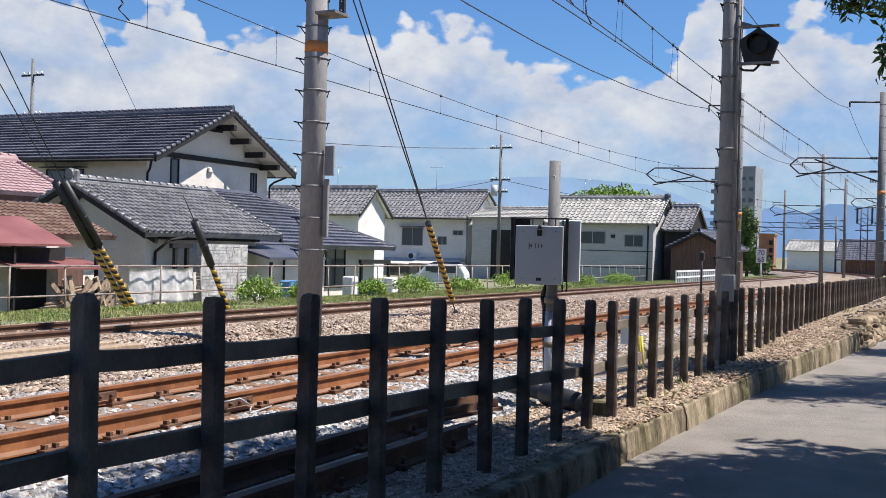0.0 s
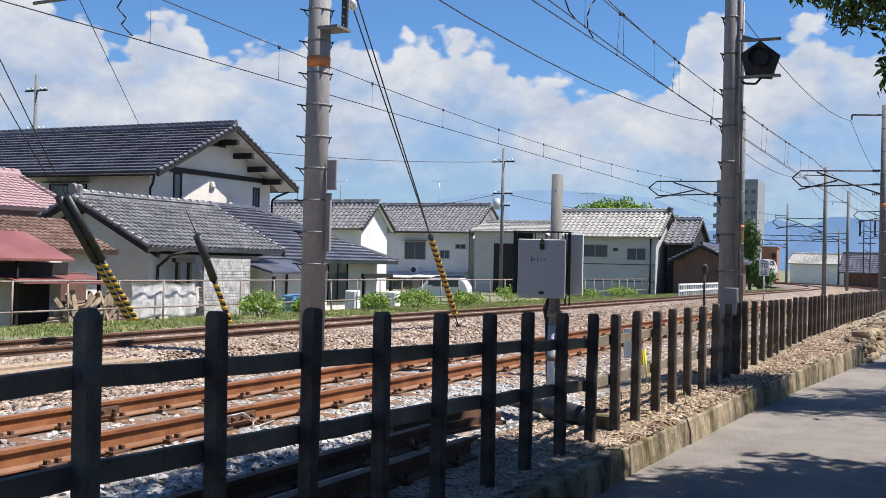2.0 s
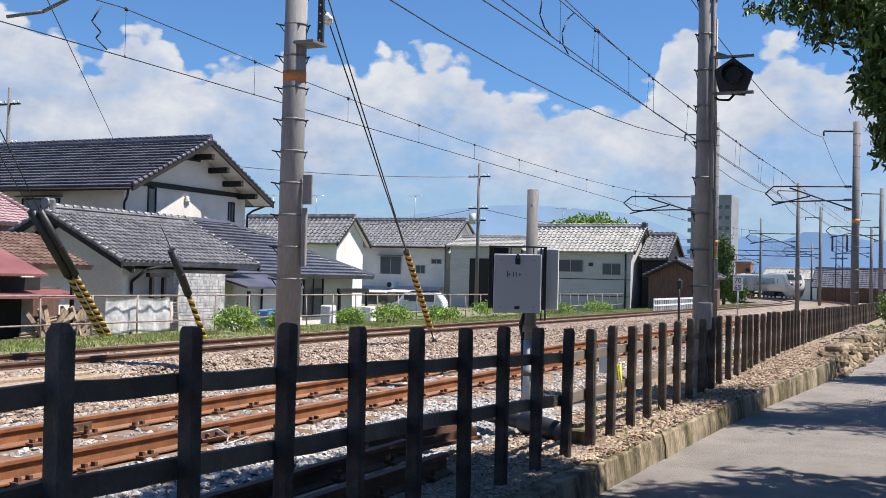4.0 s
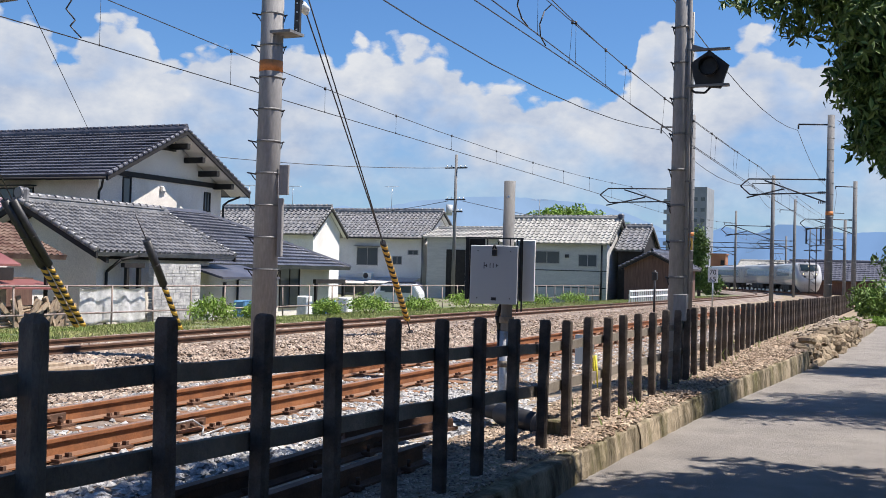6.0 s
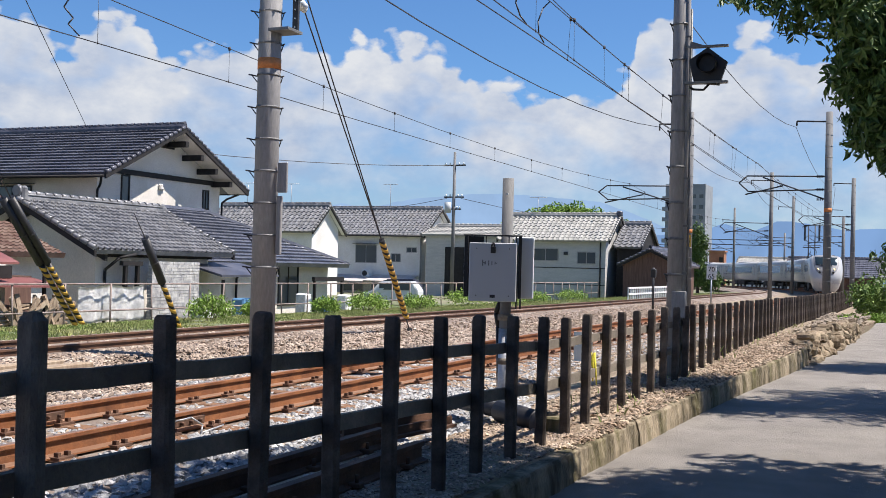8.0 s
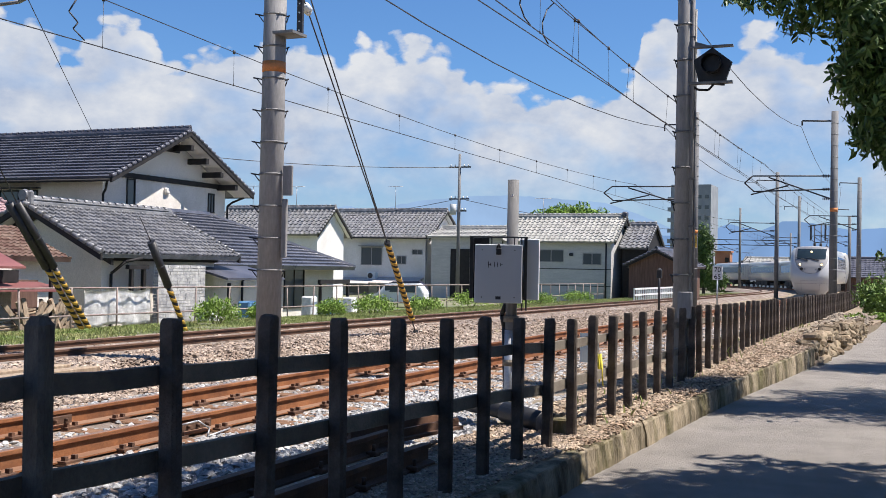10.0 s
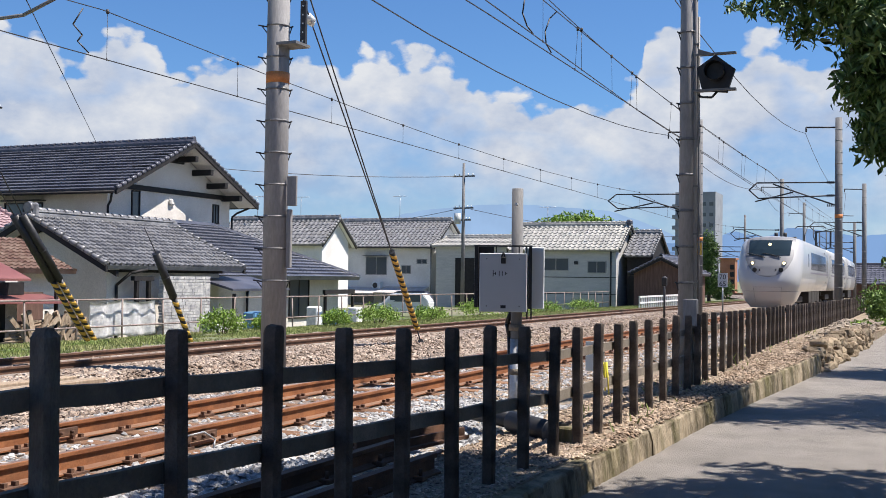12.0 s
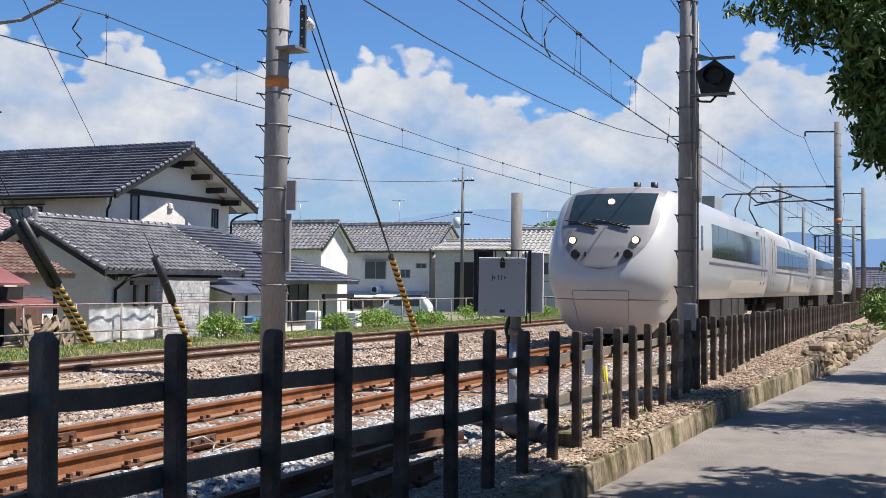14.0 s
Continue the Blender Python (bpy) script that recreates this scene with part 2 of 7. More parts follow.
M = dict(
    asphalt=surf("asphalt", (0.185, 0.168, 0.15), (0.255, 0.234, 0.21), 1.6, 0.9, bump=0.7, fine=120, dirt=(0.26, 0.24, 0.21)),
    bed=surf("ballast_bed", (0.15, 0.11, 0.085), (0.25, 0.205, 0.17), 1.1, 0.95, bump=1.0, fine=22, dirt=(0.33, 0.30, 0.27)),
    soil=surf("gravelly_soil", (0.20, 0.15, 0.10), (0.32, 0.26, 0.19), 2.0, 0.95, bump=0.9, fine=14, dirt=(0.16, 0.15, 0.07)),
    field=surf("far_ground", (0.10, 0.13, 0.05), (0.22, 0.20, 0.14), 0.12, 0.95, bump=0.4, fine=10),
    stone_grey=surf("ballast_grey", (0.21, 0.21, 0.215), (0.46, 0.45, 0.43), 5.0, 0.9, bump=0.35, fine=8, island=0.4),
    stone_tan=surf("ballast_tan", (0.22, 0.155, 0.105), (0.43, 0.345, 0.255), 3.0, 0.9, bump=0.35, fine=8, island=0.5),
    stone_rust=surf("ballast_rusty", (0.20, 0.145, 0.107), (0.44, 0.36, 0.29), 3.0, 0.9, bump=0.35, fine=8, island=0.4),
    oldpost=surf("old_grey_post", (0.12, 0.108, 0.092), (0.23, 0.208, 0.178), 9.0, 0.95, bump=0.6, fine=14, dirt=(0.07, 0.062, 0.052), stretch=(1, 1, 0.4), spec=0.1),
    rust=surf("rusty_steel", (0.20, 0.075, 0.03), (0.32, 0.135, 0.055), 4.0, 0.75, metal=0.15, bump=0.3, fine=12, dirt=(0.12, 0.05, 0.025)),
    railhead=surf("rail_head", (0.27, 0.15, 0.095), (0.36, 0.24, 0.17), 3.0, 0.45, metal=0.5, bump=0.1, fine=10, stretch=(0.2, 1, 1)),
    dark_rust=surf("dark_old_steel", (0.085, 0.05, 0.035), (0.17, 0.09, 0.055), 4.0, 0.8, metal=0.2, bump=0.3, fine=10),
    sleeper=surf("sleeper_wood", (0.17, 0.09, 0.05), (0.27, 0.15, 0.085), 5.0, 0.9, bump=0.5, fine=8, rnd=0.2, stretch=(3, 0.5, 1)),
    board=surf("weathered_pale_board", (0.16, 0.135, 0.105), (0.26, 0.225, 0.18), 3.0, 0.9, bump=0.5, fine=14, dirt=(0.13, 0.11, 0.09), rnd=0.2),
    post=surf("old_fence_post", (0.07, 0.058, 0.05), (0.165, 0.138, 0.117), 5.0, 0.95, bump=0.6, fine=18, dirt=(0.05, 0.045, 0.04), rnd=0.2, spec=0.1),
    concrete=surf("pole_concrete", (0.245, 0.24, 0.237), (0.335, 0.328, 0.322), 1.5, 0.85, bump=0.2, fine=20, dirt=(0.19, 0.18, 0.168), stretch=(1, 1, 0.25)),
    # pole concrete again, darker: the far poles' shaded sides put into the colour
    farpole=surf("shaded_grey_pole", (0.13, 0.132, 0.135), (0.20, 0.20, 0.20), 1.5, 0.8, bump=0.2, fine=20, dirt=(0.10, 0.098, 0.095), stretch=(1, 1, 0.25)),
    fieldstone=surf("tan_field_stone", (0.17, 0.125, 0.08), (0.33, 0.26, 0.175), 2.2, 0.95, bump=0.9, fine=12, dirt=(0.12, 0.10, 0.06), rnd=0.3),
    kerb=surf("kerb_concrete", (0.07, 0.056, 0.03), (0.33, 0.27, 0.185), 4.0, 0.95, bump=1.0, fine=9, dirt=(0.085, 0.08, 0.02), stretch=(1, 1, 0.3), thr=(0.38, 0.6)),
    rubble_joined=surf("rubble_stone", (0.20, 0.16, 0.115), (0.36, 0.305, 0.24), 3.0, 0.95, bump=0.8, fine=12, island=0.3),
    galv=surf("galvanised_steel", (0.40, 0.41, 0.42), (0.52, 0.53, 0.54), 6.0, 0.5, metal=0.6, bump=0.05, fine=6),
    hoop=surf("dull_hoop_steel", (0.16, 0.16, 0.16), (0.24, 0.24, 0.235), 6.0, 0.6, metal=0.3, bump=0.05),
    dark_steel=surf("dark_steel", (0.035, 0.036, 0.04), (0.07, 0.07, 0.075), 6.0, 0.6, metal=0.4, bump=0.05),
    black=surf("black_plastic", (0.012, 0.012, 0.013), (0.025, 0.025, 0.027), 9.0, 0.5, bump=0.03),
    boxgrey=paint("box_grey_paint", (0.45, 0.475, 0.49), 0.5, 0.0),
    boxwhite=paint("box_white_paint", (0.70, 0.74, 0.74), 0.5, 0.0),
    wire=surf("wire", (0.045, 0.045, 0.05), (0.08, 0.08, 0.085), 9.0, 0.6, metal=0.4, bump=0.0),
    tile=surf("grey_roof_tile", (0.12, 0.122, 0.13), (0.27, 0.27, 0.275), 2.2, 0.36, bump=0.15, fine=14, dirt=(0.17, 0.165, 0.155)),
    tile_dark=surf("dark_roof_tile", (0.055, 0.057, 0.075), (0.115, 0.118, 0.142), 1.0, 0.4, bump=0.1, fine=14),
    tile_blue=surf("blue_grey_roof_tile", (0.07, 0.076, 0.098), (0.145, 0.15, 0.18), 1.0, 0.3, bump=0.1, fine=14),
    tile_pale=surf("pale_weathered_tile", (0.27, 0.27, 0.25), (0.40, 0.39, 0.36), 1.0, 0.7, bump=0.15, fine=14, dirt=(0.22, 0.215, 0.20)),
    tile_red=surf("old_red_tile", (0.12, 0.065, 0.05), (0.24, 0.17, 0.13), 2.0, 0.8, bump=0.2, fine=14),
    redtin=surf("red_tin_roof", (0.17, 0.06, 0.055), (0.24, 0.10, 0.09), 1.0, 0.5, bump=0.1, fine=14),
    cream=surf("cream_plaster", (0.66, 0.62, 0.565), (0.73, 0.69, 0.635), 0.8, 0.9, bump=0.15, fine=30, dirt=(0.56, 0.52, 0.45)),
    white=surf("white_plaster", (0.72, 0.715, 0.70), (0.79, 0.78, 0.76), 0.6, 0.9, bump=0.1, fine=30, dirt=(0.60, 0.58, 0.54)),
    siding=surf("grey_siding", (0.46, 0.46, 0.45), (0.55, 0.54, 0.52), 0.9, 0.8, bump=0.1, fine=10, stretch=(1, 1, 6)),
    brown=surf("brown_boards", (0.11, 0.06, 0.045), (0.17, 0.10, 0.075), 2.0, 0.8, bump=0.3, fine=10, stretch=(4, 4, 0.5)),
    timber=surf("dark_timber", (0.012, 0.011, 0.011), (0.024, 0.021, 0.02), 4.0, 0.7, bump=0.1),
    oldwood=surf("weathered_wood", (0.22, 0.16, 0.11), (0.36, 0.29, 0.21), 5.0, 0.9, bump=0.3, rnd=0.25, stretch=(4, 4, 0.7)),
    sheet=surf("white_tarpaulin", (0.80, 0.80, 0.80), (0.88, 0.88, 0.87), 2.0, 0.7, bump=0.3, fine=4),
    pink=surf("pink_plaster", (0.30, 0.205, 0.21), (0.38, 0.27, 0.275), 1.0, 0.9, bump=0.1),
    pane=glass("window_glass", (0.075, 0.09, 0.10), 0.12),
    alu=surf("window_aluminium", (0.30, 0.30, 0.30), (0.40, 0.40, 0.40), 8.0, 0.5, metal=0.5, bump=0.02),
    railing=surf("rusty_railing", (0.20, 0.15, 0.13), (0.34, 0.29, 0.26), 6.0, 0.7, metal=0.2, bump=0.1),
    whiterail=surf("white_railing", (0.62, 0.62, 0.62), (0.74, 0.74, 0.73), 6.0, 0.6, bump=0.05),
    orange=surf("orange_band", (0.55, 0.19, 0.05), (0.66, 0.26, 0.09), 6.0, 0.7, bump=0.05),
    yellow=surf("yellow_guard", (0.50, 0.29, 0.04), (0.60, 0.38, 0.07), 8.0, 0.55, bump=0.05),
    yellowbag=surf("yellow_plastic", (0.65, 0.55, 0.04), (0.8, 0.7, 0.08), 8.0, 0.45, bump=0.2),
    leaf=surf("leaves", (0.055, 0.105, 0.022), (0.115, 0.185, 0.04), 3.0, 0.55, bump=0.0, island=0.35),
    leaf_mid=surf("mid_green_leaves", (0.08, 0.15, 0.022), (0.16, 0.25, 0.04), 3.0, 0.6, bump=0.0, island=0.35),
    leaf_light=surf("light_leaves", (0.16, 0.27, 0.035), (0.25, 0.36, 0.06), 3.0, 0.6, bump=0.0, island=0.35),
    grass=surf("grass_blades", (0.15, 0.22, 0.045), (0.36, 0.34, 0.15), 0.8, 0.7, bump=0.0, island=0.35),
    bark=surf("bark", (0.09, 0.065, 0.05), (0.15, 0.115, 0.09), 6.0, 0.9, bump=0.6, stretch=(1, 1, 0.3)),
    train=paint("train_white_paint", (0.45, 0.45, 0.44), 0.3, 0.6),
    train_grey=paint("train_grey_paint", (0.185, 0.187, 0.195), 0.5, 0.1),
    train_under=surf("train_underfloor", (0.02, 0.018, 0.016), (0.05, 0.044, 0.038), 2.0, 0.8, bump=0.1),
    screen=glass("windscreen_glass", (0.02, 0.032, 0.038), 0.06),
    sidepane=glass("side_window_glass", (0.03, 0.032, 0.035), 0.08),
    stripe=surf("stripe_purple_grey", (0.10, 0.085, 0.12), (0.13, 0.11, 0.15), 1.0, 0.4, bump=0.0),
    headlight=glow("headlight_glass", (1.0, 0.80, 0.45), 1.3),
    brick=surf("orange_brick", (0.30, 0.13, 0.075), (0.40, 0.19, 0.11), 0.4, 0.9, bump=0.1, fine=10),
    tower=surf("tower_render", (0.23, 0.25, 0.28), (0.28, 0.30, 0.33), 0.05, 0.9, bump=0.05),
    signwhite=surf("sign_white", (0.70, 0.70, 0.69), (0.78, 0.78, 0.77), 6.0, 0.5, bump=0.0),
    carwhite=paint("car_white", (0.68, 0.69, 0.70)),
    cardark=paint("car_dark", (0.03, 0.03, 0.045)),
    carblue=paint("car_blue", (0.2, 0.36, 0.55)),
    rubber=surf("rubber", (0.015, 0.015, 0.015), (0.03, 0.03, 0.03), 9.0, 0.8, bump=0.1),
    bluebin=surf("blue_plastic", (0.10, 0.24, 0.42), (0.14, 0.30, 0.48), 4.0, 0.5, bump=0.0),
    tinroof=surf("pale_tin_roof", (0.50, 0.45, 0.42), (0.60, 0.54, 0.50), 1.0, 0.6, bump=0.1, stretch=(1, 6, 1)),
)


# ---- mesh helpers ----
def mesh_of(name, bm, material):
    me = bpy.data.meshes.new(name)
    bm.to_mesh(me)
    bm.free()
    for m in (material if isinstance(material, (list, tuple)) else [material]):
        me.materials.append(m)
    return me


def part(name, bm, material, parent, label=""):
    ob = new(name, mesh_of(name, bm, material))
    ob.parent = parent
    if label:
        ob["label"] = label
    return ob


def thing(name, label, category, m=None, group="", kind=""):
    ob = new(name)
    ob.empty_display_size = 0.2
    if m is not None:
        ob.matrix_world = m
    return tagged(ob, label, category, group, kind)


def solo(name, bm, material, label, category, group="", kind=""):
    return tagged(new(name, mesh_of(name, bm, material)), label, category, group, kind)


def raw(name, verts, faces, material, smooth=False):
    me = bpy.data.meshes.new(name)
    me.from_pydata(verts, [], faces)
    for m in (material if isinstance(material, (list, tuple)) else [material]):
        me.materials.append(m)
    if smooth:
        me.polygons.foreach_set("use_smooth", [True] * len(me.polygons))
    return me


def box(bm, x0, x1, y0, y1, z0, z1, m=None, bevel=0.0):
    r = bmesh.ops.create_cube(bm, size=1)
    mat = Matrix.LocRotScale(((x0 + x1) / 2, (y0 + y1) / 2, (z0 + z1) / 2), None, (x1 - x0, y1 - y0, z1 - z0))
    bmesh.ops.transform(bm, matrix=(m @ mat) if m is not None else mat, verts=r["verts"])
    if bevel:
        es = {e for v in r["verts"] for e in v.link_edges}
        bmesh.ops.bevel(bm, geom=list(es), offset=bevel, segments=1, affect="EDGES", profile=0.7)
    return bm


def boxed(*a, **k):
    return box(bmesh.new(), *a, **k)


def tube(bm, a, b, r0, r1=None, seg=10, caps=True):
    a, b = Vector(a), Vector(b)
    d = b - a
    q = d.to_track_quat("Z", "Y").to_matrix().to_4x4()
    r = bmesh.ops.create_cone(bm, cap_ends=caps, segments=seg, radius1=r0, radius2=r0 if r1 is None else r1, depth=d.length)
    bmesh.ops.transform(bm, matrix=Matrix.Translation((a + b) / 2) @ q, verts=r["verts"])
    for v in r["verts"]:
        for f in v.link_faces:
            f.smooth = len(f.verts) == 4
    return bm


def tubes(points, r, seg=6):
    bm = bmesh.new()
    for a, b in zip(points, points[1:]):
        tube(bm, a, b, r, seg=seg)
    return bm


def strip(bm, path, section):
    """Sweeps a closed section (offset across, height) along a path of (x, y, z), upright."""
    rings = []
    P = [Vector(p) for p in path]
    for i, p in enumerate(P):
        d = (P[min(i + 1, len(P) - 1)] - P[max(i - 1, 0)])
        side = Vector((-d.y, d.x, 0)).normalized()
        rings.append([bm.verts.new(p + side * o + Vector((0, 0, h))) for o, h in section])
    k = len(section)
    for a, b in zip(rings, rings[1:]):
        for j in range(k):
            bm.faces.new((a[j], b[j], b[(j + 1) % k], a[(j + 1) % k]))
    bm.faces.new(rings[0])
    bm.faces.new(rings[-1][::-1])
    bmesh.ops.recalc_face_normals(bm, faces=bm.faces[:])
    return bm


# ---- plan: x runs along the fence, y across the tracks ----
CURVE_X, CURVE_R, NEAR_Y, FAR_Y, GAUGE = 92.0, 175.0, 6.2, 11.9, 1.132


def track(s, off=0.0):
    """The place and heading on the near track's line, s metres along it, moved off metres to the left of it."""
    if s <= CURVE_X:
        x, y, a = s, NEAR_Y + off, 0.0
    else:
        a = (s - CURVE_X) / CURVE_R
        x = CURVE_X + (CURVE_R - off) * math.sin(a)
        y = NEAR_Y + CURVE_R - (CURVE_R - off) * math.cos(a)
    return Vector((x, y, 0.3 - 0.0042 * min(max(0, s - 22), 200))), a


def kerb_y(x):
    xs = [-60, 0, 8, 12, 15, 19, 35, 60, 120]
    ys = [2.3, 2.3, 2.26, 2.12, 1.94, 1.6, 0.85, 0.6, 0.6]
    return float(np.interp(x, xs, ys))


def verge_z(x):
    return float(np.interp(x, [0, 5, 8.3, 12, 15, 17.5, 19, 22, 30, 45, 70], [0.25, 0.24, 0.215, 0.235, 0.25, 0.28, 0.31, 0.32, 0.28, 0.05, -0.1]))


def make_ground():
    xs = [-3000, -300, -60] + list(range(-20, 60, 2)) + [70, 90, 120, 160, 220, 300, 500, 1000, 3500]
    verts, faces = [], []
    for x in xs:
        k, g = kerb_y(x), verge_z(x)
        low = -0.0042 * min(max(0, x - 22), 200)
        rows = [(-3000, -0.1), (-9, -0.1), (k + 0.1, -0.1), (k + 0.12, g - 0.04), (2.45, g), (3.3, g - 0.02), (4.3, 0.02 + low), (14.2, 0.02 + low), (16.5, -0.04 + low),
                (20.5, -0.26 + low), (22.0, -0.42 + low), (23.0, -0.9), (3000, -1.2)]
        verts += [(x, y, z) for y, z in rows]
    k = 13
    for i in range(len(xs) - 1):
        for j in range(k - 1):
            faces.append((i * k + j, (i + 1) * k + j, (i + 1) * k + j + 1, i * k + j + 1))
    g = new("ground", raw("ground", verts, faces, [M["field"], M["soil"]]))
    for p in g.data.polygons:
        if 2 <= p.index % (k - 1) <= 6 and -60 < p.center.x < 160:
            p.material_index = 1
    tagged(g, "gravelly soil and rough grass beside the railway", "ground", kind="structure")
    verts, faces = [], []
    rx = list(range(-60, 70, 2)) + [90, 140]
    for x in rx:
        k_ = kerb_y(x)
        verts += [(x, -6.0, -0.03), (x, -2.0, 0.01), (x, k_ - 0.6, 0.01), (x, k_ + 0.05, -0.01)]
    for i in range(len(rx) - 1):
        for j in range(3):
            faces.append((i * 4 + j, (i + 1) * 4 + j, (i + 1) * 4 + j + 1, i * 4 + j + 1))
    tagged(new("road", raw("road", verts, faces, M["asphalt"], True)), "narrow grey asphalt lane along the railway fence", "road", kind="structure")


def make_kerb():
    root = thing("kerb", "old mossy concrete kerb wall under the fence", "kerb", kind="structure")
    rng = random.Random(4)
    x = -8.0
    while x < 20.6:
        n = rng.choice((1.0, 1.2, 1.6, 1.9))
        bm = bmesh.new()
        steps = 34
        path = []
        for i in range(steps + 1):
            xx = x + (n - 0.012) * i / steps
            path.append((xx, kerb_y(xx) + 0.09, 0))
        top = verge_z(x + n / 2) - 0.01 + rng.uniform(-0.008, 0.008)
        w = rng.uniform(-0.007, 0.007)
        strip(bm, path, [(-0.09 + w, -0.1), (-0.085 + w, top * 0.25), (-0.08 + w, top * 0.5), (-0.07 + w, top * 0.75), (-0.066 + w, top * 0.9), (-0.063 + w, top - 0.012), (-0.05 + w, top), (0.0, top), (0.05, top), (0.05, -0.1)])
        for v in bm.verts:
            if v.co.z > 0:
                v.co.z *= (verge_z(v.co.x) - 0.01) / top
            d = noise.noise(v.co * 2.0) * 0.012 + noise.noise(v.co * 9.0) * 0.012 + noise.noise(v.co * 26.0) * 0.011
            v.co.y += d
            v.co.z += noise.noise(v.co * 4.0 + Vector((5, 0, 0))) * 0.008 + noise.noise(v.co * 23.0) * 0.006
        part("kerb_block", bm, M["kerb"], root)
        x += n


def make_stone_wall():
    """Rough field stones stacked where the kerb ends."""
    root = thing("stone_wall", "low dry wall of rough tan stones beside the lane", "wall")
    rng = random.Random(15)
    for row in range(4):
        x = 20.4 + 0.15 * (row % 2)
        while x < 30.5:
            w, h = rng.uniform(0.14, 0.46), rng.uniform(0.12, 0.2)
            top = verge_z(x) + 0.06
            z = -0.06 + row * 0.13 + rng.uniform(-0.04, 0.04)
            if z < top:
                y = kerb_y(x) + 0.05 + 0.05 * row + rng.uniform(-0.07, 0.07)
                bm = boxed(-w / 2, w / 2, -0.14, 0.14, -h / 2, h / 2, bevel=0.05)
                for v in bm.verts:
                    v.co += noise.noise_vector(v.co * 5 + Vector((x, row, 0))) * 0.06
                ob = part("stone", bm, M["fieldstone"], root)
                ob.matrix_local = pose(x, y, z + h / 2, rng.uniform(-16, 16), rng.uniform(-15, 15), rng.uniform(-25, 25))
            x += w + rng.uniform(0.0, 0.05)


def make_blocking_walls():
    """Unseen boarded walls added behind and beside the camera to block skylight."""
    tagged(new("wall_south", mesh_of("wall_south", boxed(-14, 13, -8.2, -8.0, -0.1, 5.0), M["brown"])), "unseen dark boarded wall added beside the lane to block skylight", "wall", kind="structure")
    tagged(new("wall_west", mesh_of("wall_west", boxed(-14.2, -14.0, -8.2, 4.0, -0.1, 5.0), M["brown"])), "unseen dark boarded wall added behind the camera to block skylight", "wall", kind="structure")


def bed_section(bm, off):
    up = 0.075 if off else 0.0
    path = []
    for s in list(range(-40, 92, 12)) + list(range(92, 300, 6)):
        p, a = track(s, off)
        path.append((p.x, p.y, p.z))
    strip(bm, path, [(-2.3, -0.42), (-1.45, -0.175 + up), (1.45, -0.175 + up), (2.3, -0.42)])


def make_track(off, name, label):
    root = thing(name, label, "railway track", kind="structure")
    bm = bmesh.new()
    bed_section(bm, off)
    part("ballast_bed", bm, M["bed"], root)
    prof = [(-0.065, -0.155), (-0.065, -0.143), (-0.012, -0.125), (-0.009, -0.04), (-0.032, -0.03), (-0.032, -0.004), (-0.026, 0), (0.026, 0), (0.032, -0.004), (0.032, -0.03),
            (0.009, -0.04), (0.012, -0.125), (0.065, -0.143), (0.065, -0.155)]
    for side in (-GAUGE / 2, GAUGE / 2):
        path = []
        for s in list(range(-40, 92, 6)) + list(range(92, 300, 4)):
            p, a = track(s, off + side)
            path.append(tuple(p))
        bm = strip(bmesh.new(), path, prof)
        for f in bm.faces:
            c = f.calc_center_median()
            f.material_index = 1 if f.normal.z > 0.9 and f.calc_area() > 0.1 else 0
        bm.verts.ensure_lookup_table()
        part("rail", bm, [M["dark_rust"] if off else M["rust"], M["railhead"]], root, "rust-brown steel rail")
    sl = mesh_of("sleeper", boxed(-0.1, 0.1, -1.05, 1.05, -0.3, -0.158, bevel=0.012), M["sleeper"])
    plate = bmesh.new()
    for y in (-GAUGE / 2, GAUGE / 2):
        box(plate, -0.09, 0.09, y - 0.14, y + 0.14, -0.158, -0.138)
        for sx, sy in ((-0.05, -0.09), (0.05, 0.09), (-0.05, 0.09), (0.05, -0.09)):
            box(plate, sx - 0.015, sx + 0.015, y + sy - 0.02, y + sy + 0.02, -0.14, -0.108)
    pl = mesh_of("fastening", plate, M["dark_rust"])
    for i in range(110):
        s = -2 + i * 0.62
        p, a = track(s, off)
        if off:
            break
        ob = new("sleeper", sl)
        ob.parent = root
        ob.matrix_local = pose(p.x, p.y, p.z + (i * 37 % 7 - 3) * 0.002 - (0.035 if off else 0), 0, 0, math.degrees(a) + (i * 53 % 11 - 5) * 0.15)
        if not off:
            ob2 = new("fastening", pl)
            ob2.parent = root
            ob2.matrix_local = pose(p.x, p.y, p.z, 0, 0, math.degrees(a))
    return root


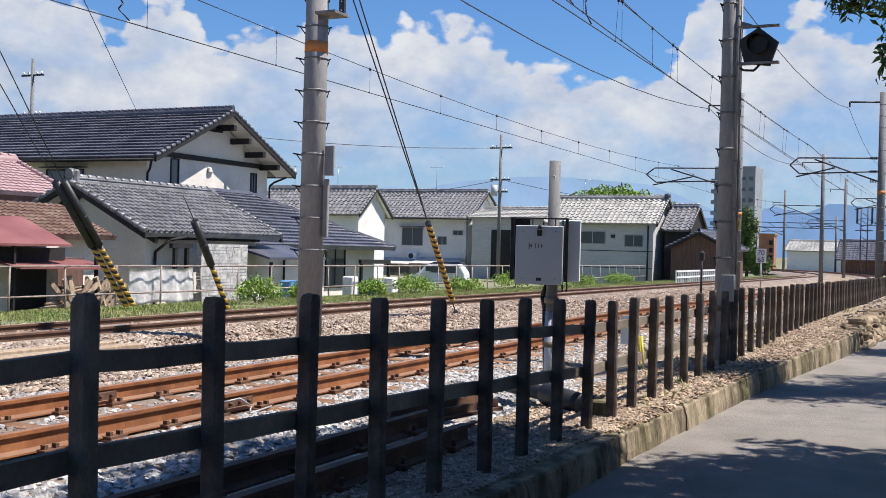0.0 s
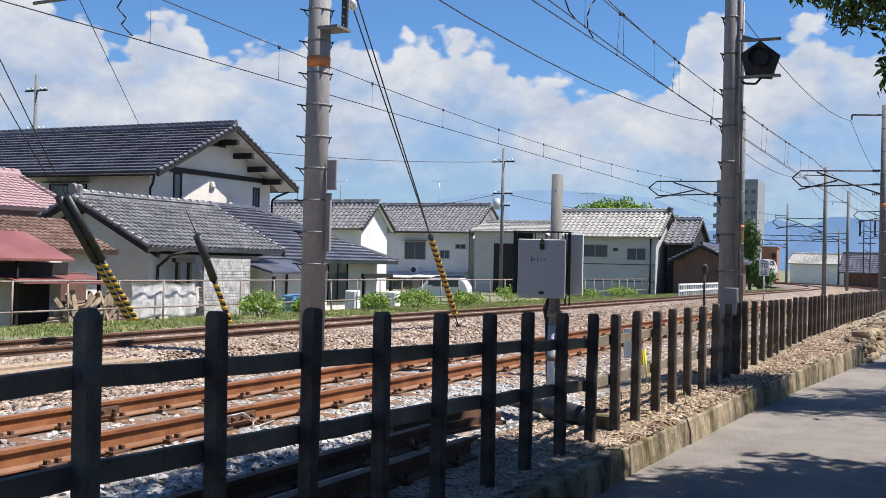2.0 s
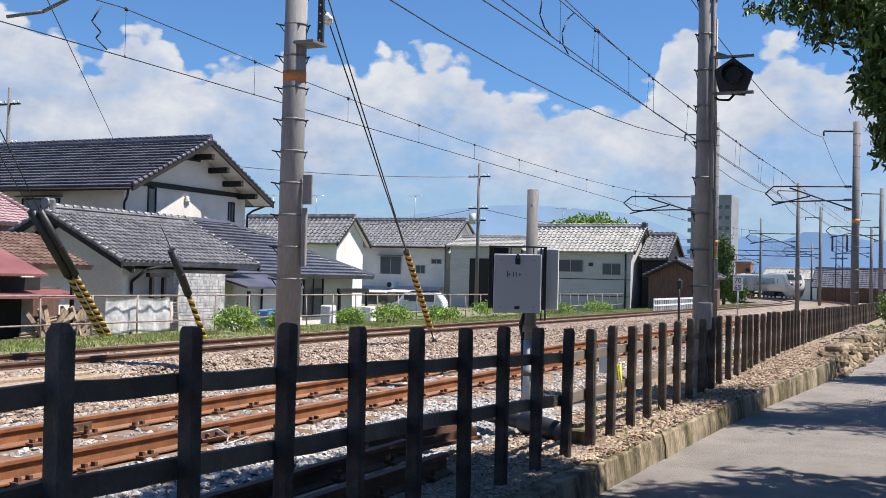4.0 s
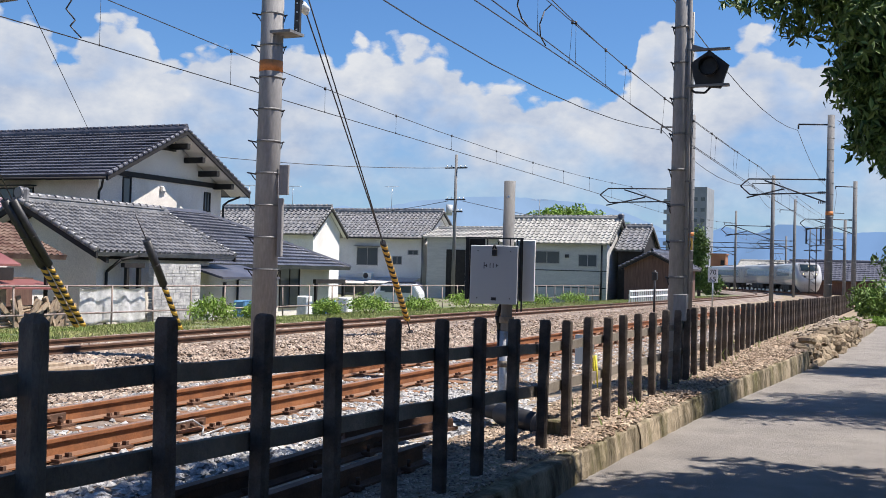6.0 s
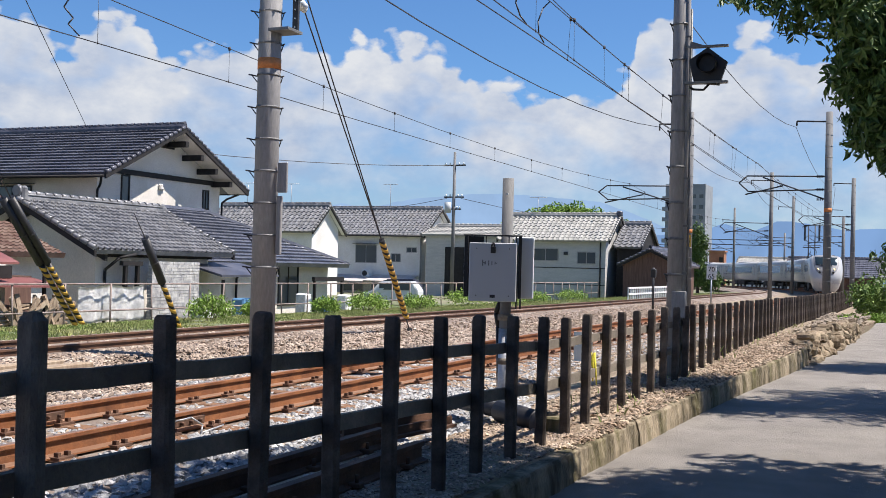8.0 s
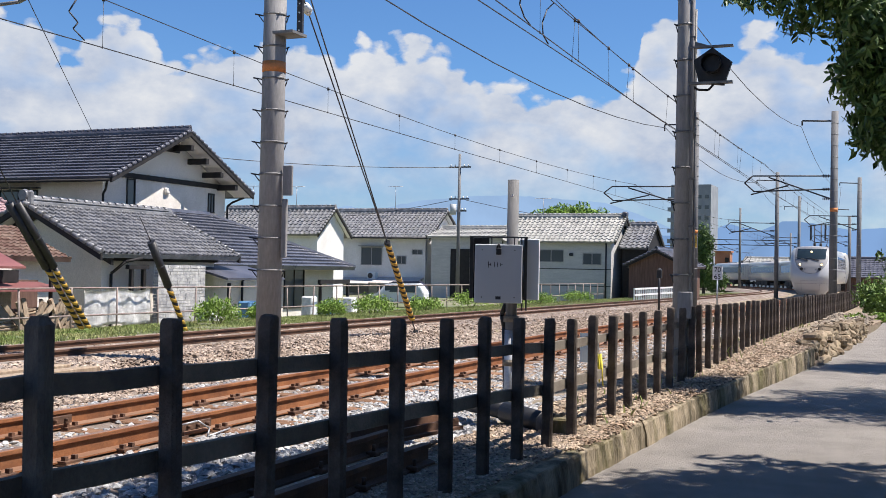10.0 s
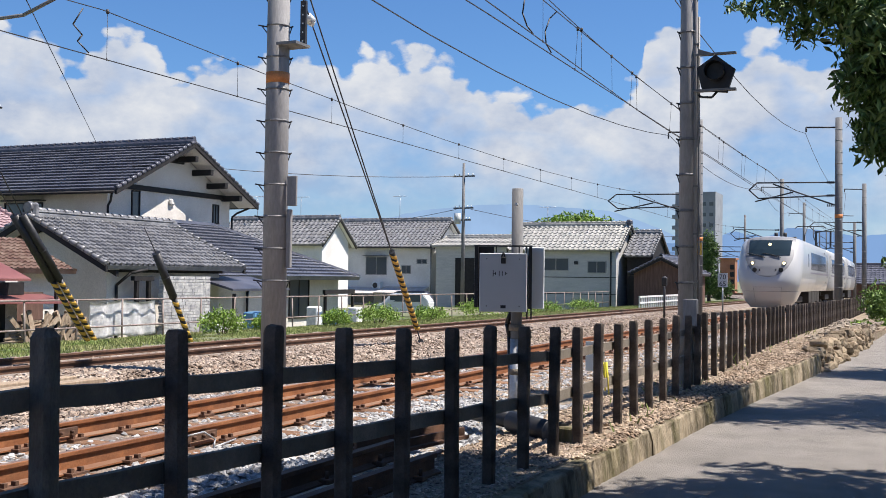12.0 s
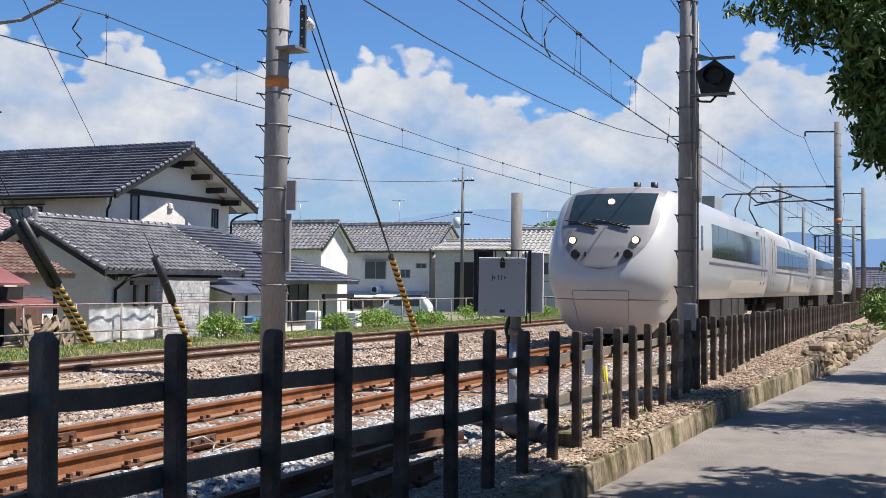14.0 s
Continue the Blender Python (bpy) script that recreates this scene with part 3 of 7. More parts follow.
def stones(name, boxes, count, size, material, label, seed, height):
    """Broken stones scattered over rectangles (x0, x1, y0, y1, weight)."""
    rs = np.random.RandomState(seed)
    w = np.array([b[4] * (b[1] - b[0]) * (b[3] - b[2]) for b in boxes])
    which = rs.choice(len(boxes), count, p=w / w.sum())
    B = np.array([b[:4] for b in boxes])[which]
    x = B[:, 0] + rs.rand(count) * (B[:, 1] - B[:, 0])
    y = B[:, 2] + rs.rand(count) * (B[:, 3] - B[:, 2])
    off_road = y > np.array([kerb_y(a) for a in x]) + 0.05
    x, y = x[off_road], y[off_road]
    count = len(x)
    base = np.array([(1, 0, 0.1), (0.3, 0.95, -0.1), (-0.8, 0.6, 0.15), (-0.85, -0.55, -0.1), (0.35, -0.9, 0.1), (0.3, 0.2, 0.75), (-0.35, -0.15, 0.7), (0, 0, -0.7)])
    tri = [(0, 1, 5), (1, 2, 5), (2, 6, 5), (2, 3, 6), (3, 4, 6), (4, 0, 5), (4, 5, 6), (1, 0, 7), (2, 1, 7), (3, 2, 7), (4, 3, 7), (0, 4, 7)]
    r = size * (0.55 + 0.9 * rs.rand(count) ** 1.5)
    ang = rs.rand(count) * 6.283
    v = base[None] * (1 + 0.45 * (rs.rand(count, 8, 1) - 0.5)) * r[:, None, None]
    v[:, :, 2] *= (0.55 + 0.5 * rs.rand(count))[:, None]
    tilt = (rs.rand(count) - 0.5) * 1.4
    y1 = v[:, :, 1] * np.cos(tilt)[:, None] - v[:, :, 2] * np.sin(tilt)[:, None]
    z1 = v[:, :, 1] * np.sin(tilt)[:, None] + v[:, :, 2] * np.cos(tilt)[:, None]
    vx = v[:, :, 0] * np.cos(ang)[:, None] - y1 * np.sin(ang)[:, None] + x[:, None]
    vy = v[:, :, 0] * np.sin(ang)[:, None] + y1 * np.cos(ang)[:, None] + y[:, None]
    hz = np.array([height(a, b) for a, b in zip(x, y)]) + (rs.rand(count) - 0.35) * size * 0.8
    V = np.stack([vx, vy, z1 + hz[:, None]], -1).reshape(-1, 3)
    Fc = (np.array(tri)[None] + (np.arange(count) * 8)[:, None, None]).reshape(-1, 3)
    me = raw(name, V.tolist(), Fc.tolist(), material)
    return tagged(new(name, me), label, "ballast", kind="stuff")


def bed_z(x, y):
    low = -0.0042 * min(max(0, x - 22), 200)
    z = float(np.interp(y, [2.3, 3.3, 3.9, 4.75, 7.65, 8.5, 9.6, 10.45, 13.35, 14.2, 15.5], [verge_z(x), verge_z(x) - 0.02, 0.06, 0.115, 0.115, 0.07, 0.07, 0.185, 0.185, 0.03, 0.0]))
    return z + low


def make_ballast():
    stones("grey_ballast", [(2, 12, 3.5, 5.45, 2), (3, 14, 6.95, 7.8, 1.8), (12, 30, 4.2, 5.4, 0.3), (2, 16, 5.8, 6.6, 0.5)], 26000, 0.034, M["stone_grey"], "loose pale grey crushed ballast stones", 1, bed_z)
    stones("brown_ballast", [(4, 24, 7.4, 11.15, 1.4), (24, 60, 4.0, 11.2, 0.3), (10, 34, 12.6, 14.6, 1.0), (8, 40, 11.5, 12.3, 0.9)], 52000, 0.036, M["stone_rust"], "rust-stained brown ballast stones between the tracks", 2, bed_z)
    stones("tan_gravel", [(7.5, 26, 2.75, 5.45, 1.3), (4, 24, 5.8, 6.6, 0.5), (8, 40, 2.35, 2.75, 1.2), (8, 21, 1.5, 2.45, 1.6), (20, 42, 1.2, 2.4, 0.6), (27, 42, 0.8, 1.7, 0.4)], 52000, 0.022, M["stone_tan"], "sunlit tan gravel between the fence and the track", 3, bed_z)
    stones("fine_debris", [(3, 9, 2.42, 3.5, 1.0)], 9000, 0.014, M["stone_rust"], "fine dark grit and litter at the fence foot", 4, bed_z)


# ---- fence ----
SPACING, FENCE_Y = 0.6685, 2.6


def make_fence():
    root = thing("fence", "weathered old post-and-rail fence along the railway", "fence", kind="structure")
    rng = random.Random(7)
    meshes = []
    for v in range(4):
        bm = bmesh.new()
        rings = []
        for z, k, r in ((-0.35, 1.0, 0.012), (0.4, 1.0, 0.012), (1.125, 1.0, 0.012), (1.147, 0.95, 0.013), (1.157, 0.84, 0.014), (1.16, 0.7, 0.014)):
            hx, hy = 0.031 * k, 0.041 * k
            pts = [(hx - r * k, -hy), (hx, -hy + r * k), (hx, hy - r * k), (hx - r * k, hy), (-hx + r * k, hy), (-hx, hy - r * k), (-hx, -hy + r * k), (-hx + r * k, -hy)]
            rings.append([bm.verts.new((x + rng.uniform(-1, 1) * 0.002, y + rng.uniform(-1, 1) * 0.002, z + rng.uniform(-1, 1) * 0.003)) for x, y in pts])
        for p, q in zip(rings, rings[1:]):
            for j in range(8):
                bm.faces.new((p[j], p[(j + 1) % 8], q[(j + 1) % 8], q[j]))
        bm.faces.new(rings[-1])
        bmesh.ops.recalc_face_normals(bm, faces=bm.faces[:])
        meshes.append(mesh_of("post", bm, M["post"]))
    raw_post = meshes[0].copy()
    raw_post.materials.clear()
    raw_post.materials.append(M["oldpost"])
    for v in raw_post.vertices:
        v.co.x *= 1.12
        v.co.y *= 1.08
        if v.co.z > 1.135:
            v.co.x, v.co.y, v.co.z = v.co.x * 0.72, v.co.y * 0.8, v.co.z - 0.004
    tops = lambda x: float(np.interp(x, [0, 2.7, 4, 5.4, 6.7, 8, 10, 13, 41, 70], [1.42, 1.41, 1.37, 1.32, 1.27, 1.21, 1.19, 1.17, 0.94, 0.8]))
    for i in range(-6, 92):
        x = 2.715 + SPACING * i
        ob = new("post", meshes[i % 4])
        ob.parent = root
        if i == 0:
            ob.data = raw_post
        ob.matrix_local = pose(x, FENCE_Y + rng.uniform(-0.012, 0.012), tops(x) - 1.16 + rng.uniform(-0.012, 0.012), rng.uniform(-0.7, 0.7), rng.uniform(-1.0, 1.0), rng.uniform(-3, 3))
    for i in range(-6, 90):
        x = 2.715 + SPACING * i
        for drop, hh in ((0.225, 0.037), (0.555, 0.041)):
            z0, z1 = tops(x) - drop, tops(x + SPACING) - drop
            bm = strip(bmesh.new(), [(x - 0.03, FENCE_Y + 0.06, z0), (x + SPACING / 2, FENCE_Y + 0.06, (z0 + z1) / 2 + rng.uniform(-0.01, 0.006)), (x + SPACING + 0.03, FENCE_Y + 0.062, z1)],
                       [(-0.018, -hh), (-0.018, hh), (0.018, hh), (0.018, -hh)])
            part("rail_board", bm, M["board"], root)


# ---- poles ----
def make_pole(x, y, z0, h, r0, r1, label, steps=True, band=0.0, hoops=True, skin="concrete"):
    root = thing("catenary_pole", label, "pole", pose(x, y, z0), "catenary poles")
    part("shaft", tube(bmesh.new(), (0, 0, -0.4), (0, 0, h), r0, r1, 20), M[skin], root)
    rad = lambda z: r0 + (r1 - r0) * (z + 0.4) / (h + 0.4)
    if band:
        part("colour_band", tube(bmesh.new(), (0, 0, band), (0, 0, band + 0.16), rad(band) + 0.004, seg=20), M["orange"], root, "orange paint band")
    if hoops:
        z = 1.5
        k = 0
        while z < h - 0.2:
            part("steel_hoop", tube(bmesh.new(), (0, 0, z), (0, 0, z + 0.028), rad(z) + 0.007, seg=18), M["hoop"], root)
            if steps:
                side = Vector((0.50, -0.866, 0))
                for sg, reach in ((-1, 0.13), (1, 0.05)) if r0 > 0.15 else ((-1, 0.05), (1, 0.03)):
                    d = side * sg
                    bm = tube(bmesh.new(), d * rad(z) + Vector((0, 0, z)), d * (rad(z) + reach) + Vector((0, 0, z + 0.02)), 0.011, seg=6)
                    tube(bm, d * rad(z) + Vector((0, 0, z - 0.09)), d * (rad(z) + reach * 0.6) + Vector((0, 0, z + 0.01)), 0.008, seg=6)
                    part("step_bolt", bm, M["dark_steel"], root)
                for a in (2.6, 3.1, 3.6, 4.1):
                    d = Vector((math.cos(a), math.sin(a), 0))
                    part("hoop_bolt", tube(bmesh.new(), d * rad(z) + Vector((0, 0, z + 0.014)), d * (rad(z) + 0.022) + Vector((0, 0, z + 0.014)), 0.012, seg=6), M["hoop"], root)
            z += 0.47
            k += 1
    return root


def cantilever(root, d, h, reach=3.3):
    """Hinged bracket arms over the track, d = +1 or -1 across it."""
    segs = [((0, 0.15, h), (0, reach, h + 0.05)), ((0, 0.15, h - 0.95), (0, reach * 0.8, h - 0.02)), ((0, 0.15, h - 0.55), (0, reach * 0.98, h - 0.62)),
            ((0, reach * 0.55, h - 0.38), (0, reach * 1.02, h - 0.75)), ((0, reach, h + 0.05), (0, reach * 1.1, h - 0.25)), ((0, reach * 1.1, h - 0.25), (0, reach * 0.98, h - 0.62))]
    for a, b in segs:
        part("bracket_arm", tube(bmesh.new(), (a[0], a[1] * d, a[2]), (b[0], b[1] * d, b[2]), 0.03, seg=8), M["dark_steel"], root)
    for z in (h, h - 0.95, h - 0.55):
        bm = bmesh.new()
        for k in range(4):
            tube(bm, (0, (0.2 + k * 0.07) * d, z), (0, (0.235 + k * 0.07) * d, z), 0.065, seg=10)
        part("insulator", bm, M["dark_steel"], root)


def make_poles():
    made = {}
    p = make_pole(13.45, 8.63, 0.0, 8.2, 0.187, 0.155, "tall grey concrete catenary pole with orange band between the tracks", band=4.42)
    made["mid"] = p
    part("bracket_arm", tubes([(0, 0.2, 7.3), (0, 4.3, 6.1), (0, 5.0, 5.88), (0, 5.8, 5.86)], 0.032, 8), M["hoop"], p)
    part("slotted_plate", boxed(0.1, 0.15, -0.40, -0.31, 4.97, 5.65), M["dark_steel"], p)
    # white discs stand in for the bright sky through the plate's holes
    for k in range(5):
        part("plate_hole", tube(bmesh.new(), (0.09, -0.355, 5.05 + 0.13 * k), (0.1, -0.355, 5.05 + 0.13 * k), 0.012, seg=8), M["boxwhite"], p)
    part("marker_plate", boxed(-0.02, 0.02, -0.36, -0.2, 2.61, 3.05, bevel=0.008), M["concrete"], p)
    part("cable_cover", boxed(-0.03, 0.03, -0.28, -0.2, 1.7, 2.56, bevel=0.01), M["concrete"], p)
    part("bracket_plate", boxed(-0.22, 0.18, -0.44, -0.1, 4.95, 4.99), M["hoop"], p)
    q = make_pole(14.15, 2.75, 0.05, 8.0, 0.112, 0.088, "grey concrete catenary pole just behind the fence", steps=True)
    made["near"] = q
    tube_bm = tube(bmesh.new(), (-0.02, -0.115, 0), (-0.02, -0.10, 7.8), 0.03, seg=8)
    part("cable_pipe", tube_bm, M["concrete"], q, "grey cable pipe strapped to the shaft")
    part("cable_pipe", tube(bmesh.new(), (0.0, -0.16, 0), (0.0, -0.145, 5.0), 0.014, seg=8), M["hoop"], q)
    for k in range(9):
        part("pipe_strap", boxed(-0.05, 0.02, -0.15, -0.07, 0.9 + 0.62 * k, 0.925 + 0.62 * k), M["hoop"], q)
    part("base_sleeve", boxed(-0.13, 0.0, -0.16, 0.02, 0.95, 1.3, bevel=0.01), M["concrete"], q)
    for x, y, d, h in ((47.5, 2.95, 1, 5.9), (80.0, 3.29, 1, 5.9), (112.0, 5.47, 1, 5.6)):
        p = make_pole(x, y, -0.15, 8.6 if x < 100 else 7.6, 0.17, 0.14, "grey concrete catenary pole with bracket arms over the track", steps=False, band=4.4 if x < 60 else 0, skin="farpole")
        cantilever(p, d, h)
        part("top_bracket", tubes([(0, 0.1, 8.2), (0, 1.3, 8.25), (0, 1.3, 8.05)], 0.035, 6), M["dark_steel"], p)
    for x, y, h in ((49.7, 9.08, 9.16), (81.0, 8.9, 9.2), (113.0, 10.27, 9.7), (141.0, 20.0, 10.2)):
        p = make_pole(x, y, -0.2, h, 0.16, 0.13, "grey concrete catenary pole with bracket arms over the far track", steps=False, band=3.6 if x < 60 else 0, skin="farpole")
        cantilever(p, 1, 5.75 if x < 60 else 5.5, 3.9 if x < 60 else 3.3)
        if x < 60:
            plate = part("number_plate", boxed(-0.19, -0.17, -0.14, 0.14, 2.95, 3.5), M["yellow"], p, "yellow plate")
            cu = bpy.data.curves.new("figure", "FONT")
            cu.body, cu.size, cu.align_x, cu.extrude = "4", 0.42, "CENTER", 0.003
            cu.materials.append(M["black"])
            fig = new("figure", cu)
            fig.parent, fig.matrix_local = plate, pose(-0.197, 0, 3.07, 90, 0, -90)
        part("top_bracket", tubes([(0, 0.1, 8.6), (0, 1.45, 8.65), (0, 1.45, 8.35)], 0.035, 6), M["dark_steel"], p)
    return made


# ---- wires ----
def wire(points, r=0.008, label="overhead wire", sag=0.0):
    pts = []
    for a, b in zip(points, points[1:]):
        a, b = Vector(a), Vector(b)
        for i in range(8):
            t = i / 8
            pts.append(a.lerp(b, t) - Vector((0, 0, sag * 4 * t * (1 - t))))
    pts.append(Vector(points[-1]))
    bm = bmesh.new()
    rings = []
    for i, p in enumerate(pts):
        d = (pts[min(i + 1, len(pts) - 1)] - pts[max(i - 1, 0)]).normalized()
        q = d.to_track_quat("Z", "Y").to_matrix()
        rings.append([bm.verts.new(p + q @ Vector((r * math.cos(k * 1.2566), r * math.sin(k * 1.2566), 0))) for k in range(5)])
    for a, b in zip(rings, rings[1:]):
        for k in range(5):
            bm.faces.new((a[k], b[k], b[(k + 1) % 5], a[(k + 1) % 5]))
    return bm


def make_wires():
    def beyond(off, h, *xs):
        return [tuple(track(x, off)[0] + Vector((0, 0, h))) for x in xs]

    lines = (("near", [(-32, 5.65, 5.4), (14.2, 5.65, 5.4), (47.5, 5.78, 5.32)] + beyond(-0.5, 5.1, 80, 112), [(-32, 5.7, 6.22), (14.2, 5.6, 6.22), (47.5, 5.75, 6.3)] + beyond(-0.5, 5.98, 80, 112), 0.22, 8, 1.08),
             ("near", [(-32, 4.1, 5.4), (14.2, 5.42, 5.4), (24, 5.74, 5.4), (47.5, 5.9, 5.32)] + beyond(-0.8, 5.1, 80, 112), [(-32, 4.1, 6.22), (14.2, 5.42, 6.22), (24, 5.76, 6.15), (47.5, 5.8, 6.3)] + beyond(-0.8, 5.98, 80, 112), 0.06, 4, 0.87),
             ("far", beyond(FAR_Y - NEAR_Y, 4.72, -22, 13.4, 49.7, 81, 113, 141), beyond(FAR_Y - NEAR_Y, 5.5, -22, 13.4, 49.7, 81, 113, 141), 0.4, 10, 0.03))
    for name, ct, ms, sag, n, first in lines:
        root = thing("overhead_line", "messenger and contact wires with droppers over the " + name + " track", "overhead line", kind="structure")
        part("contact_wire", wire(ct, 0.0095), M["wire"], root)
        part("messenger_wire", wire(ms, 0.0085, sag=sag), M["wire"], root)
        for j in range(len(ct) - 1):
            for k in range(n):
                t = (k + first) / n
                if t > 1:
                    continue
                a = Vector(ct[j]).lerp(Vector(ct[j + 1]), t)
                b = Vector(ms[j]).lerp(Vector(ms[j + 1]), t) - Vector((0, 0, sag * 4 * t * (1 - t)))
                bm = tube(bmesh.new(), a, b, 0.004, seg=5)
                tube(bm, b - Vector((0, 0, 0.03)), b + Vector((0, 0, 0.035)), 0.026, seg=8)
                tube(bm, a - Vector((0, 0, 0.015)), a + Vector((0, 0, 0.03)), 0.012, seg=6)
                part("dropper", bm, M["wire"], root)
    jump = thing("jumper_wires", "curled jumper wires hanging between the overhead wires", "overhead line", kind="structure")
    for pts in ([(12.95, 11.9, 5.72), (12.82, 11.97, 5.45), (12.95, 11.9, 5.3), (12.9, 11.95, 5.2), (13.1, 11.9, 5.05)], [(15.75, 5.5, 6.2), (15.62, 5.55, 5.95), (15.6, 5.58, 5.7), (15.7, 5.54, 5.52), (15.86, 5.49, 5.42)], [(17.45, 5.62, 6.16), (17.25, 5.68, 6.0), (17.1, 5.71, 5.75), (17.12, 5.70, 5.55), (17.29, 5.66, 5.42)]):
        part("jumper_wire", tubes(pts, 0.012, 6), M["wire"], jump)
    root = thing("feeder_line", "sagging feeder wires on the pole tops", "overhead line", kind="structure")
    part("feeder_wire", wire([(-22, 10.3, 7.7), (13.4, 10.3, 7.65), (49.7, 10.5, 8.3), (81, 10.3, 8.3), (113, 11.7, 8.6)], 0.016, sag=0.78), M["wire"], root)
    part("feeder_wire", wire([(-18, 4.2, 7.3), (14.1, 4.2, 7.3), (47.5, 4.28, 7.85), (80, 4.5, 7.8), (112, 6.8, 7.3)], 0.011, sag=0.78), M["wire"], root)


# ---- houses ----
def tile_sheet(w, l, pitch_w=0.3, course=0.28, amp=0.035, lip=0.03):
    """A tiled roof slope, w along the eave (x), l up the slope (y), wavy across and stepped at each course."""
    nx, ny = max(2, int(w / pitch_w)), max(2, int(l / course))
    dx, dy = w / nx, l / ny
    prof = [(0.0, -0.35), (0.07, 0.5), (0.25, 1.0), (0.43, 0.5), (0.5, -0.35), (0.75, -0.55)] if amp > 0.05 else [(0.0, 0.0), (0.25, 0.9), (0.5, 0.2), (0.75, -0.15)]
    us = [(i + u) * dx for i in range(nx) for u, _ in prof] + [w]
    hs = [h * amp for i in range(nx) for _, h in prof] + [0.0]
    V, Fc = [], []
    m = len(us)
    for j in range(ny):
        for e, up in ((0, lip), (1, 0.0)):
            V += [(u, (j + e) * dy, h + up) for u, h in zip(us, hs)]
    for j in range(2 * ny - 1):
        for i in range(m - 1):
            a = j * m + i
            Fc.append((a, a + 1, a + m + 1, a + m))
    n = len(V)
    V += [(0, 0, -0.12), (w, 0, -0.12), (w, l, -0.12), (0, l, -0.12)]
    Fc += [(n, n + 3, n + 2, n + 1), (0, n, n + 1, m - 1)]
    return V, Fc


def roof_slope(root, m, w, l, material, name="roof_slope", **k):
    # flat interlocking tiles show their courses, wavy ones their rolls
    k.setdefault("lip", 0.08 if k.get("amp", 0.035) < 0.03 else 0.045)
    V, Fc = tile_sheet(w, l, **k)
    ob = new(name, raw(name, V, Fc, material))
    ob.parent = root
    ob.matrix_local = m
    return ob


def slope_frame(p, along, up):
    """A frame with x along the eave and y up the slope."""
    x, y = Vector(along).normalized(), Vector(up).normalized()
    z = x.cross(y)
    m = Matrix((x, y, z)).transposed().to_4x4()
    m.translation = Vector(p)
    return m


def window(root, m, w, h, frame="alu", bars=1, hood=False):
    """A framed window; m puts its centre, x across and z up, with y pointing out of the wall."""
    t = 0.06
    bm = bmesh.new()
    for a in ((-w / 2, w / 2, -0.03, 0.05, h / 2 - t, h / 2), (-w / 2, w / 2, -0.03, 0.07, -h / 2, -h / 2 + t), (-w / 2, -w / 2 + t, -0.03, 0.05, -h / 2 + t, h / 2 - t), (w / 2 - t, w / 2, -0.03, 0.05, -h / 2 + t, h / 2 - t)):
        box(bm, *a)
    for k in range(bars):
        x = -w / 2 + w * (k + 1) / (bars + 1)
        box(bm, x - 0.025, x + 0.025, -0.03, 0.04, -h / 2 + t, h / 2 - t)
    win = part("window", bm, M[frame], root)
    win.matrix_local = m
    part("pane", boxed(-w / 2 + 0.04, w / 2 - 0.04, -0.02, 0.012, -h / 2 + 0.04, h / 2 - 0.04), M["pane"], win, "dark window glass")
    if hood:
        part("hood", boxed(-w / 2 - 0.15, w / 2 + 0.15, 0, 0.35, h / 2 + 0.06, h / 2 + 0.1), M["dark_steel"], win)
    return win


FACE = {"-x": 90, "-y": 180, "+x": -90, "+y": 0}


def on_wall(x, y, z, face):
    return pose(x, y, z, 0, 0, FACE[face])


